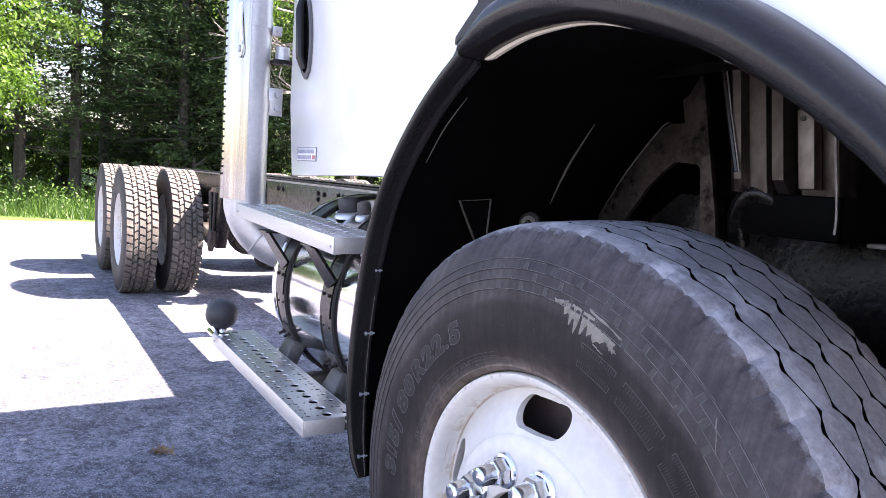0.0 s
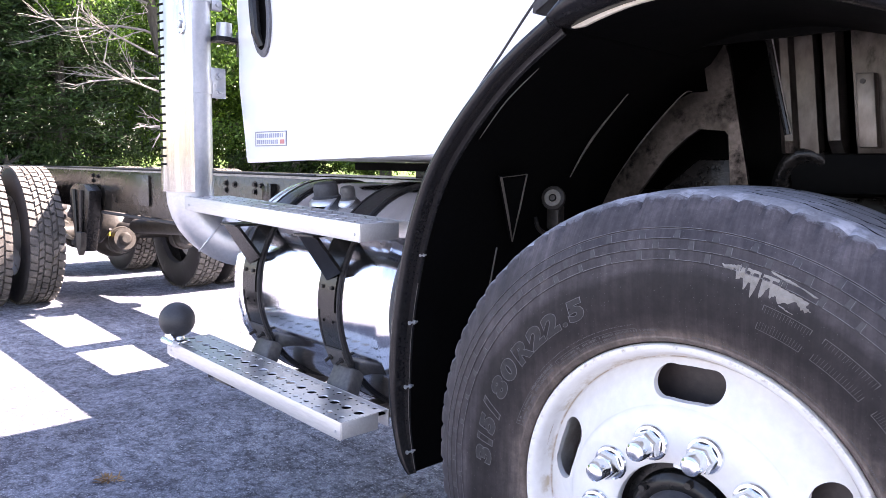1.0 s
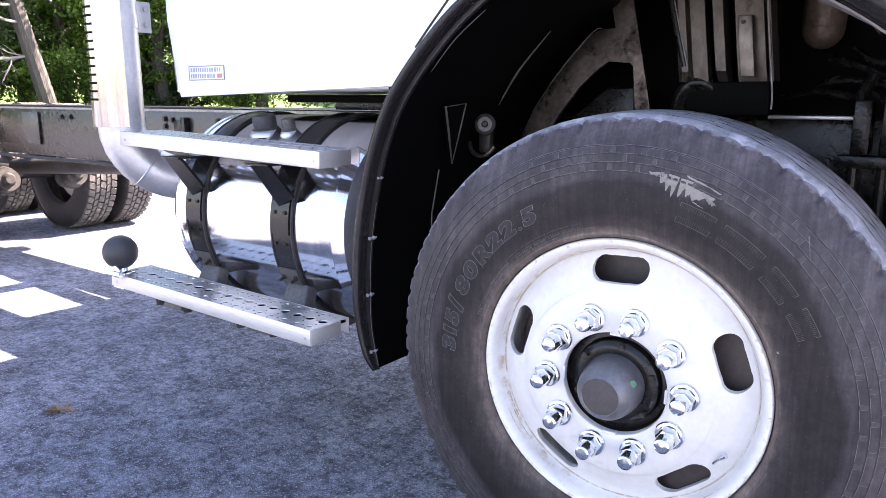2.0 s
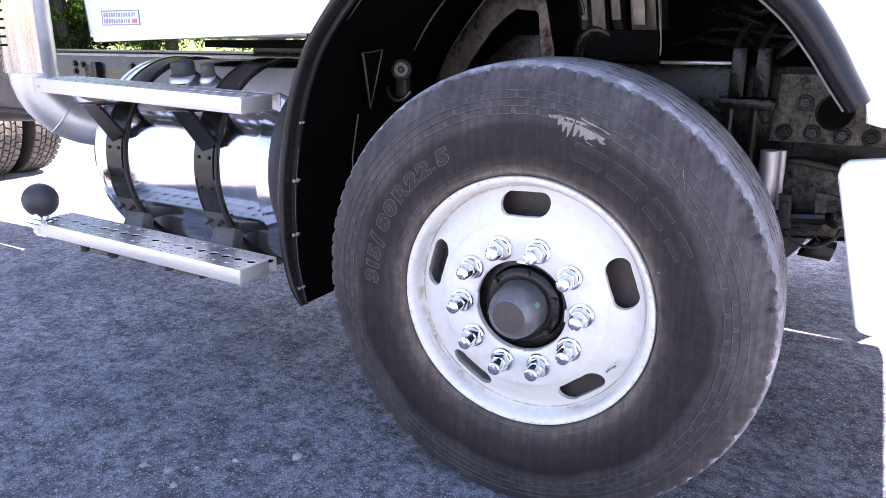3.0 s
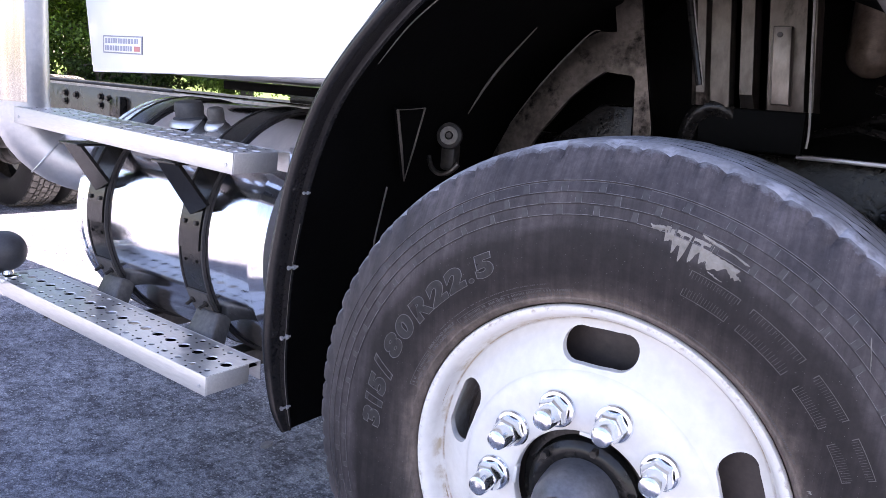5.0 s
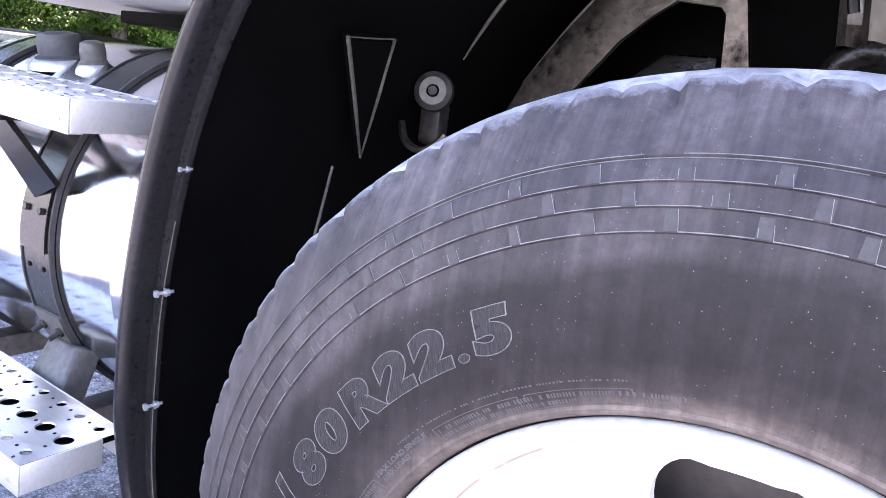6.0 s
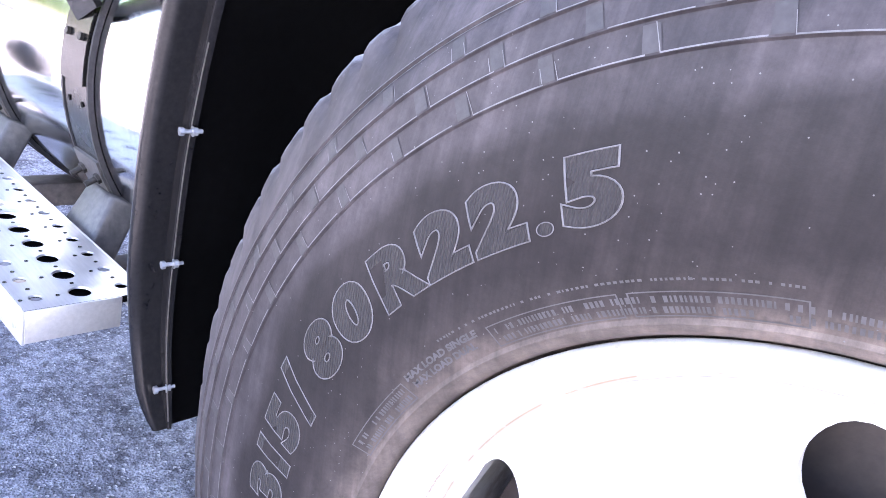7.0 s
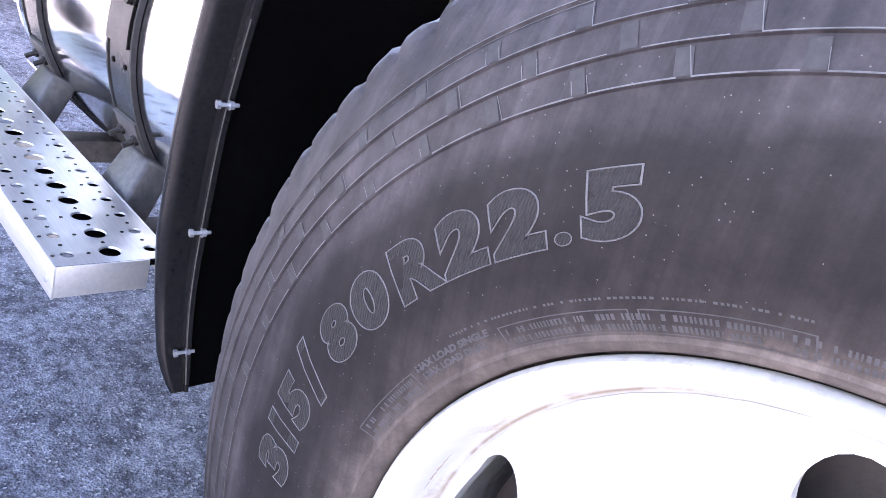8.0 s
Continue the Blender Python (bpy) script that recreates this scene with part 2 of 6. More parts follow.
def tyre_material():
    """Sidewall rubber: dusty by the rim, dark in the middle, grey and scuffed on the shoulder, with fine pale specks."""
    m = bpy.data.materials.new("weathered_sidewall")
    m.use_nodes = True
    n, l = m.node_tree.nodes, m.node_tree.links
    p = n["Principled BSDF"]
    co = n.new("ShaderNodeTexCoord")
    flat = n.new("ShaderNodeVectorMath")
    flat.operation = "MULTIPLY"
    flat.inputs[1].default_value = (1, 0, 1)
    l.new(co.outputs["Object"], flat.inputs[0])
    rad = n.new("ShaderNodeVectorMath")
    rad.operation = "LENGTH"
    l.new(flat.outputs[0], rad.inputs[0])

    def noisy(s, d, r):
        t = n.new("ShaderNodeTexNoise")
        t.inputs["Scale"].default_value, t.inputs["Detail"].default_value, t.inputs["Roughness"].default_value = s, d, r
        l.new(co.outputs["Object"], t.inputs["Vector"])
        return t.outputs["Fac"]

    wob = n.new("ShaderNodeMath")
    wob.operation = "MULTIPLY_ADD"
    l.new(noisy(5, 6, 0.6), wob.inputs[0])
    wob.inputs[1].default_value = 0.06
    l.new(rad.outputs["Value"], wob.inputs[2])
    rm = n.new("ShaderNodeMapRange")
    rm.inputs["From Min"].default_value, rm.inputs["From Max"].default_value = 0.325, 0.565
    l.new(wob.outputs[0], rm.inputs[0])
    cr = n.new("ShaderNodeValToRGB")
    e = cr.color_ramp.elements
    e[0].position, e[0].color = 0.0, (0.125, 0.100, 0.086, 1)
    e[1].position, e[1].color = 1.0, (0.070, 0.062, 0.066, 1)
    for at, col in ((0.055, (0.105, 0.084, 0.073, 1)), (0.115, (0.040, 0.033, 0.031, 1)), (0.23, (0.0160, 0.0130, 0.0133, 1)), (0.475, (0.0125, 0.0103, 0.0108, 1)), (0.535, (0.034, 0.0295, 0.0315, 1)), (0.80, (0.048, 0.042, 0.0445, 1))):
        q = e.new(at)
        q.color = col
    l.new(rm.outputs[0], cr.inputs[0])
    gr = n.new("ShaderNodeValToRGB")
    gr.color_ramp.elements[0].position, gr.color_ramp.elements[0].color = 0.34, (0.72, 0.72, 0.72, 1)
    gr.color_ramp.elements[1].position, gr.color_ramp.elements[1].color = 0.66, (1.26, 1.25, 1.23, 1)
    l.new(noisy(60, 7, 0.78), gr.inputs[0])
    mx = n.new("ShaderNodeMixRGB")
    mx.blend_type = "MULTIPLY"
    mx.inputs[0].default_value = 1.0
    l.new(cr.outputs[0], mx.inputs[1])
    l.new(gr.outputs[0], mx.inputs[2])
    # broad blotches, and faint streaks where water has run down
    for vec, det, lo_, hi_ in (((11, 11, 11), 6, (0.74, 0.74, 0.75, 1), (1.28, 1.27, 1.26, 1)), ((95, 8, 5), 4, (0.84, 0.84, 0.84, 1), (1.34, 1.33, 1.32, 1))):
        mp = n.new("ShaderNodeMapping")
        mp.inputs["Scale"].default_value = vec
        l.new(co.outputs["Object"], mp.inputs[0])
        tx = n.new("ShaderNodeTexNoise")
        tx.inputs["Scale"].default_value, tx.inputs["Detail"].default_value, tx.inputs["Roughness"].default_value = 1.0, det, 0.65
        l.new(mp.outputs[0], tx.inputs["Vector"])
        rp = n.new("ShaderNodeValToRGB")
        rp.color_ramp.elements[0].position, rp.color_ramp.elements[0].color = 0.40, lo_
        rp.color_ramp.elements[1].position, rp.color_ramp.elements[1].color = 0.66, hi_
        l.new(tx.outputs["Fac"], rp.inputs[0])
        mm = n.new("ShaderNodeMixRGB")
        mm.blend_type = "MULTIPLY"
        mm.inputs[0].default_value = 1.0
        l.new(mx.outputs[0], mm.inputs[1])
        l.new(rp.outputs[0], mm.inputs[2])
        mx = mm
    vo = n.new("ShaderNodeTexVoronoi")
    vo.inputs["Scale"].default_value = 420
    l.new(co.outputs["Object"], vo.inputs["Vector"])
    sep = n.new("ShaderNodeSeparateColor")
    l.new(vo.outputs["Color"], sep.inputs[0])
    pick = n.new("ShaderNodeMath")
    pick.operation = "GREATER_THAN"
    pick.inputs[1].default_value = 0.93
    l.new(sep.outputs[0], pick.inputs[0])
    near = n.new("ShaderNodeMath")
    near.operation = "LESS_THAN"
    near.inputs[1].default_value = 0.17
    l.new(vo.outputs["Distance"], near.inputs[0])
    both = n.new("ShaderNodeMath")
    both.operation = "MULTIPLY"
    l.new(pick.outputs[0], both.inputs[0])
    l.new(near.outputs[0], both.inputs[1])
    sp = n.new("ShaderNodeMixRGB")
    l.new(both.outputs[0], sp.inputs[0])
    l.new(mx.outputs[0], sp.inputs[1])
    sp.inputs[2].default_value = (0.115, 0.111, 0.110, 1)
    rag = n.new("ShaderNodeMath")
    rag.operation = "MULTIPLY_ADD"
    l.new(noisy(38, 8, 0.75), rag.inputs[0])
    rag.inputs[1].default_value = 0.040
    l.new(rad.outputs["Value"], rag.inputs[2])
    cut = n.new("ShaderNodeMapRange")
    cut.inputs["From Min"].default_value, cut.inputs["From Max"].default_value = 0.5440, 0.5510
    l.new(rag.outputs[0], cut.inputs[0])
    ed = n.new("ShaderNodeMixRGB")
    l.new(cut.outputs[0], ed.inputs[0])
    l.new(sp.outputs[0], ed.inputs[1])
    ed.inputs[2].default_value = (0.175, 0.173, 0.187, 1)
    l.new(ed.outputs[0], p.inputs["Base Color"])
    p.inputs["Roughness"].default_value = 0.58
    p.inputs["Specular IOR Level"].default_value = 0.26
    bp = n.new("ShaderNodeBump")
    bp.inputs["Strength"].default_value, bp.inputs["Distance"].default_value = 0.25, 0.001
    l.new(noisy(150, 4, 0.6), bp.inputs["Height"])
    l.new(bp.outputs[0], p.inputs["Normal"])
    return m


M_SIDEWALL = tyre_material()


def ground_material():
    """Worn gravelled tarmac: grey crumbs, pale chips, dark damp patches."""
    m = bpy.data.materials.new("worn_gravel_tarmac")
    m.use_nodes = True
    n, l = m.node_tree.nodes, m.node_tree.links
    p = n["Principled BSDF"]
    co = n.new("ShaderNodeTexCoord")

    def noisy(s, d=8.0, r=0.65):
        t = n.new("ShaderNodeTexNoise")
        t.inputs["Scale"].default_value, t.inputs["Detail"].default_value, t.inputs["Roughness"].default_value = s, d, r
        l.new(co.outputs["Object"], t.inputs["Vector"])
        return t.outputs["Fac"]

    def ramp(src, p0, c0, p1, c1):
        r = n.new("ShaderNodeValToRGB")
        r.color_ramp.elements[0].position, r.color_ramp.elements[0].color = p0, (*c0, 1)
        r.color_ramp.elements[1].position, r.color_ramp.elements[1].color = p1, (*c1, 1)
        l.new(src, r.inputs[0])
        return r.outputs[0]

    def mix(kind, f, a, b):
        x = n.new("ShaderNodeMixRGB")
        x.blend_type = kind
        if isinstance(f, float):
            x.inputs[0].default_value = f
        else:
            l.new(f, x.inputs[0])
        l.new(a, x.inputs[1])
        l.new(b, x.inputs[2])
        return x.outputs[0]

    chips = n.new("ShaderNodeTexVoronoi")
    chips.inputs["Scale"].default_value = 210
    l.new(co.outputs["Object"], chips.inputs["Vector"])
    sep = n.new("ShaderNodeSeparateColor")
    l.new(chips.outputs["Color"], sep.inputs[0])
    base = ramp(noisy(1.6), 0.36, (0.110, 0.121, 0.147), 0.66, (0.220, 0.240, 0.286))
    crumbs = ramp(noisy(150, 6.0, 0.85), 0.40, (0.40, 0.40, 0.42), 0.62, (1.58, 1.57, 1.56))
    c = mix("MULTIPLY", 1.0, base, crumbs)
    c = mix("MULTIPLY", 1.0, c, ramp(noisy(34, 6.0, 0.75), 0.38, (0.58, 0.58, 0.60), 0.60, (1.34, 1.34, 1.33)))
    c = mix("MULTIPLY", 1.0, c, ramp(noisy(8.5, 7.0, 0.75), 0.40, (0.52, 0.52, 0.55), 0.58, (1.26, 1.26, 1.25)))
    stone = ramp(sep.outputs[0], 0.90, (0, 0, 0), 0.9, (1, 1, 1))
    pale = ramp(sep.outputs[1], 0.0, (0.13, 0.14, 0.16), 1.0, (0.42, 0.44, 0.48))
    c = mix("MIX", stone, c, pale)
    damp = ramp(noisy(0.55, 5.0), 0.42, (0.80, 0.80, 0.83), 0.60, (1.22, 1.21, 1.20))
    c = mix("MULTIPLY", 1.0, c, damp)
    l.new(c, p.inputs["Base Color"])
    p.inputs["Roughness"].default_value = 0.88
    h = n.new("ShaderNodeMath")
    h.operation = "ADD"
    l.new(noisy(130, 4.0, 0.75), h.inputs[0])
    l.new(chips.outputs["Distance"], h.inputs[1])
    bp = n.new("ShaderNodeBump")
    bp.inputs["Strength"].default_value, bp.inputs["Distance"].default_value = 0.9, 0.008
    l.new(h.outputs[0], bp.inputs["Height"])
    l.new(bp.outputs[0], p.inputs["Normal"])
    return m


M_GROUND = ground_material()
M_STONE = material("gravel_stone", (0.16, 0.16, 0.17), (0.34, 0.34, 0.35), 0.85, scale=30, fine=150, bump=0.3, per_piece=0.3)
M_LAWN = material("lawn_soil", (0.03, 0.075, 0.008), (0.07, 0.125, 0.016), 0.9, scale=2, fine=40, bump=0.5, depth=0.02)


# ---- mesh helpers ----
def mesh_of(name, bm, mat, smooth=None):
    me = bpy.data.meshes.new(name)
    bmesh.ops.recalc_face_normals(bm, faces=bm.faces)
    bm.to_mesh(me)
    bm.free()
    for mm in (mat if isinstance(mat, (list, tuple)) else [mat]):
        me.materials.append(mm)
    if smooth is not None:
        me.shade_smooth()
        me.set_sharp_from_angle(angle=radians(smooth))
    return me


def part(name, bm, mat, parent, label="", smooth=35):
    """One mesh object under a thing or a part."""
    ob = new(name, mesh_of(name, bm, mat, smooth))
    ob.parent = parent
    return tagged(ob, label)


def thing(name, bm, mat, label, category, group="", kind="", smooth=35):
    return tagged(new(name, mesh_of(name, bm, mat, smooth)), label, category, group, kind)


def box(bm, lo, hi, bevel=0.0, m=None):
    vs = bmesh.ops.create_cube(bm, size=1.0)["verts"]
    lo, hi = Vector(lo), Vector(hi)
    for v in vs:
        v.co = Vector([(lo[i] + hi[i]) / 2 + v.co[i] * (hi[i] - lo[i]) for i in range(3)])
    es = list({e for v in vs for e in v.link_edges})
    if bevel:
        got = bmesh.ops.bevel(bm, geom=es, offset=bevel, segments=2, affect="EDGES", profile=0.5)
        vs = list({v for f in got["faces"] for v in f.verts})
    if m is not None:
        bmesh.ops.transform(bm, matrix=m, verts=vs)
    return vs


def cyl(bm, p0, p1, r0, r1=None, n=20, caps=True):
    p0, p1 = Vector(p0), Vector(p1)
    r1 = r0 if r1 is None else r1
    q = (p1 - p0).to_track_quat("Z", "Y")
    rings = []
    for p, r in ((p0, r0), (p1, r1)):
        rings.append([bm.verts.new(p + q @ Vector((r * math.cos(2 * math.pi * i / n), r * math.sin(2 * math.pi * i / n), 0))) for i in range(n)])
    for i in range(n):
        bm.faces.new((rings[0][i], rings[0][(i + 1) % n], rings[1][(i + 1) % n], rings[1][i]))
    if caps:
        bm.faces.new(rings[0][::-1])
        bm.faces.new(rings[1])


def tube(bm, pts, r, n=10, caps=True):
    """A pipe along points; r: one radius or one for each point."""
    pts = [Vector(p) for p in pts]
    rs = r if isinstance(r, (list, tuple)) else [r] * len(pts)
    prev, up = None, None
    for i, p in enumerate(pts):
        d = (pts[min(i + 1, len(pts) - 1)] - pts[max(i - 1, 0)]).normalized()
        if up is None:
            up = Vector((0, 0, 1)) if abs(d.z) < 0.9 else Vector((1, 0, 0))
        side = d.cross(up).normalized()
        up = side.cross(d).normalized()
        ring = [bm.verts.new(p + rs[i] * (math.cos(2 * math.pi * k / n) * side + math.sin(2 * math.pi * k / n) * up)) for k in range(n)]
        if prev:
            for k in range(n):
                bm.faces.new((prev[k], prev[(k + 1) % n], ring[(k + 1) % n], ring[k]))
        elif caps:
            bm.faces.new(ring[::-1])
        prev = ring
    if caps:
        bm.faces.new(prev)


def lathe(bm, prof, n, closed=False):
    """Revolves (r, y) about the y axis; prof may be a function of the angle."""
    rows = []
    for i in range(n):
        a = 2 * math.pi * i / n
        pr = prof(i) if callable(prof) else prof
        rows.append([bm.verts.new((r * math.cos(a), y, r * math.sin(a))) for r, y in pr])
    k = len(rows[0])
    for i in range(n):
        r0, r1 = rows[i], rows[(i + 1) % n]
        for j in range(k if closed else k - 1):
            bm.faces.new((r0[j], r0[(j + 1) % k], r1[(j + 1) % k], r1[j]))
    return rows


def prism(bm, poly, y0, y1, bevel=0.0):
    """A plate: an (x, z) outline between two y."""
    a = [bm.verts.new((x, y0, z)) for x, z in poly]
    b = [bm.verts.new((x, y1, z)) for x, z in poly]
    k = len(poly)
    es = []
    f0 = bm.faces.new(a)
    f1 = bm.faces.new(b[::-1])
    for i in range(k):
        bm.faces.new((a[i], b[i], b[(i + 1) % k], a[(i + 1) % k]))
    if bevel:
        bmesh.ops.bevel(bm, geom=list(set(f0.edges) | set(f1.edges)), offset=bevel, segments=2, affect="EDGES", profile=0.5)


def spline(pts, k=8):
    """Points on a smooth curve through pts."""
    pts = [Vector(p) for p in pts]
    out = []
    for i in range(len(pts) - 1):
        p0, p1, p2, p3 = pts[max(i - 1, 0)], pts[i], pts[i + 1], pts[min(i + 2, len(pts) - 1)]
        for j in range(k):
            t = j / k
            out.append(0.5 * (2 * p1 + (p2 - p0) * t + (2 * p0 - 5 * p1 + 4 * p2 - p3) * t * t + (3 * p1 - p0 - 3 * p2 + p3) * t ** 3))
    return out + [pts[-1]]


def sweep(bm, path, section, close=True):
    """Sweeps a section of (out, y) pairs along an (x, z) path; out points away from the wheel, y across the truck."""
    rows = []
    for i, p in enumerate(path):
        d = (path[min(i + 1, len(path) - 1)] - path[max(i - 1, 0)]).normalized()
        nrm = Vector((-d[1], d[0]))
        sec = section(i / (len(path) - 1)) if callable(section) else section
        rows.append([bm.verts.new((p[0] + nrm[0] * o, y, p[1] + nrm[1] * o)) for o, y in sec])
    k = len(rows[0])
    for r0, r1 in zip(rows, rows[1:]):
        for j in range(k if close else k - 1):
            bm.faces.new((r0[j], r0[(j + 1) % k], r1[(j + 1) % k], r1[j]))
    if close:
        bm.faces.new(rows[0][::-1])
        bm.faces.new(rows[-1])


# ---- ground ----
bm = bmesh.new()
bmesh.ops.create_grid(bm, x_segments=2, y_segments=2, size=400)
ground = thing("ground", bm, M_GROUND, "worn grey gravelled tarmac of a truck yard", "ground", kind="structure")

# ---- the truck ----
truck = tagged(new("truck"), "white cab and chassis truck parked on the gravel yard", "truck")
HUB = 0.515          # height of the front hub


def disc_y(r):
    """Depth of the wheel disc's outer face at a radius."""
    pts = [(0.100, 0.049), (0.170, 0.049), (0.184, 0.051), (0.200, 0.058), (0.235, 0.080), (0.255, 0.094), (0.2675, 0.100)]
    for (a, ya), (b, yb) in zip(pts, pts[1:]):
        if r <= b:
            t = max(0, (r - a) / (b - a))
            return ya + (yb - ya) * t
    return pts[-1][1]


def wheel_disc(name, parent, place, holes=5, hole_turn=91.5):
    """A steel disc wheel: rolled flange, well, dished disc with slotted hand holes and a bore."""
    bm = bmesh.new()
    # flange and well
    lathe(bm, [(0.2635, 0.1035), (0.2672, 0.1008), (0.2705, 0.099), (0.2735, 0.093), (0.277, 0.078), (0.281, 0.066), (0.285, 0.059), (0.291, 0.0555), (0.296, 0.056),
               (0.2985, 0.060), (0.298, 0.066), (0.293, 0.071), (0.286, 0.080), (0.281, 0.10), (0.28, 0.30), (0.295, 0.32), (0.29, 0.325),
               (0.272, 0.30), (0.2675, 0.108)], 120)
    # the nut face and the bore
    lathe(bm, [(0.204, 0.0640)] + [(r, disc_y(r) + (0.0004 if r == 0.200 else 0.0)) for r in (0.200, 0.193, 0.186, 0.178, 0.172, 0.150, 0.125, 0.111)] + [(0.1085, 0.051), (0.1075, 0.056), (0.1075, 0.066)], 120)
    # the dished band with its slots
    ra, rb, k = 0.200, 0.2675, 48
    w, h = 0.058, 0.0255      # half length and half height of a slot
    sector = 2 * math.pi / holes
    rc = 0.2315
    for s in range(holes):
        mid = radians(hole_turn) - s * sector
        outer, inner = [], []
        for i in range(k):
            q = 2 * math.pi * i / k
            cx, cy = math.cos(q), math.sin(q)
            m_ = max(abs(cx), abs(cy))
            u, v = cx / m_, cy / m_
            outer.append((mid + u * sector / 2, (ra + rb) / 2 + v * (rb - ra) / 2))
            sx = max(-(w - h), min(w - h, cx * w * 1.25))
            dx, dy = cx * w - sx, cy * h
            ln = math.hypot(dx, dy) or 1
            tu, tv = sx + dx / ln * h, rc + dy / ln * h
            inner.append((mid + math.atan2(tu, tv), math.hypot(tu, tv)))
        rows = []
        for j in range(5):
            f = j / 4
            rows.append([bm.verts.new((r * math.cos(a), disc_y(r), r * math.sin(a)))
                         for a, r in [(o[0] * (1 - f) + n_[0] * f, o[1] * (1 - f) + n_[1] * f) for o, n_ in zip(outer, inner)]])
        for dep in (0.004, 0.014):
            rows.append([bm.verts.new((r * math.cos(a), disc_y(r) + dep, r * math.sin(a))) for a, r in inner])
        for r0, r1 in zip(rows, rows[1:]):
            for i in range(k):
                bm.faces.new((r0[i], r0[(i + 1) % k], r1[(i + 1) % k], r1[i]))
    bmesh.ops.remove_doubles(bm, verts=bm.verts, dist=0.0002)
    ob = part(name, bm, M_WHEEL, parent, "white painted steel disc wheel with rust stains", smooth=40)
    ob.matrix_basis = place
    return ob


def lug_nut(parent, a, r=0.142875):
    bm = bmesh.new()
    n = 6
    y0 = 0.049
    lathe(bm, [(0.0290, y0), (0.0292, y0 - 0.004), (0.0272, y0 - 0.0075), (0.0225, y0 - 0.0085)], 30)          # flange washer
    hexa = [(0.0236, y0 - 0.0075), (0.0236, y0 - 0.023), (0.0200, y0 - 0.031)]
    rows = [[bm.verts.new((rr * math.cos(math.pi * i / 3 + 0.3), y, rr * math.sin(math.pi * i / 3 + 0.3))) for i in range(n)] for rr, y in hexa]
    for r0, r1 in zip(rows, rows[1:]):
        for i in range(n):
            bm.faces.new((r0[i], r0[(i + 1) % n], r1[(i + 1) % n], r1[i]))
    bm.faces.new(rows[-1])
    lathe(bm, [(0.0172, y0 - 0.029), (0.0168, y0 - 0.042), (0.0160, y0 - 0.053), (0.0146, y0 - 0.0575), (0.0110, y0 - 0.0602), (0.0001, y0 - 0.0612)], 24)
    ob = part("lug_nut", bm, M_CHROME, parent, "chrome lug nut cover", smooth=30)
    ob.matrix_basis = Matrix.Translation((r * math.cos(a), 0, r * math.sin(a))) @ Matrix.Rotation(a, 4, "Y")
    return ob


M_RIDGE = material("worn_shoulder_ridge", (0.070, 0.067, 0.068), (0.165, 0.160, 0.162), 0.65, scale=60, fine=160, bump=0.2)


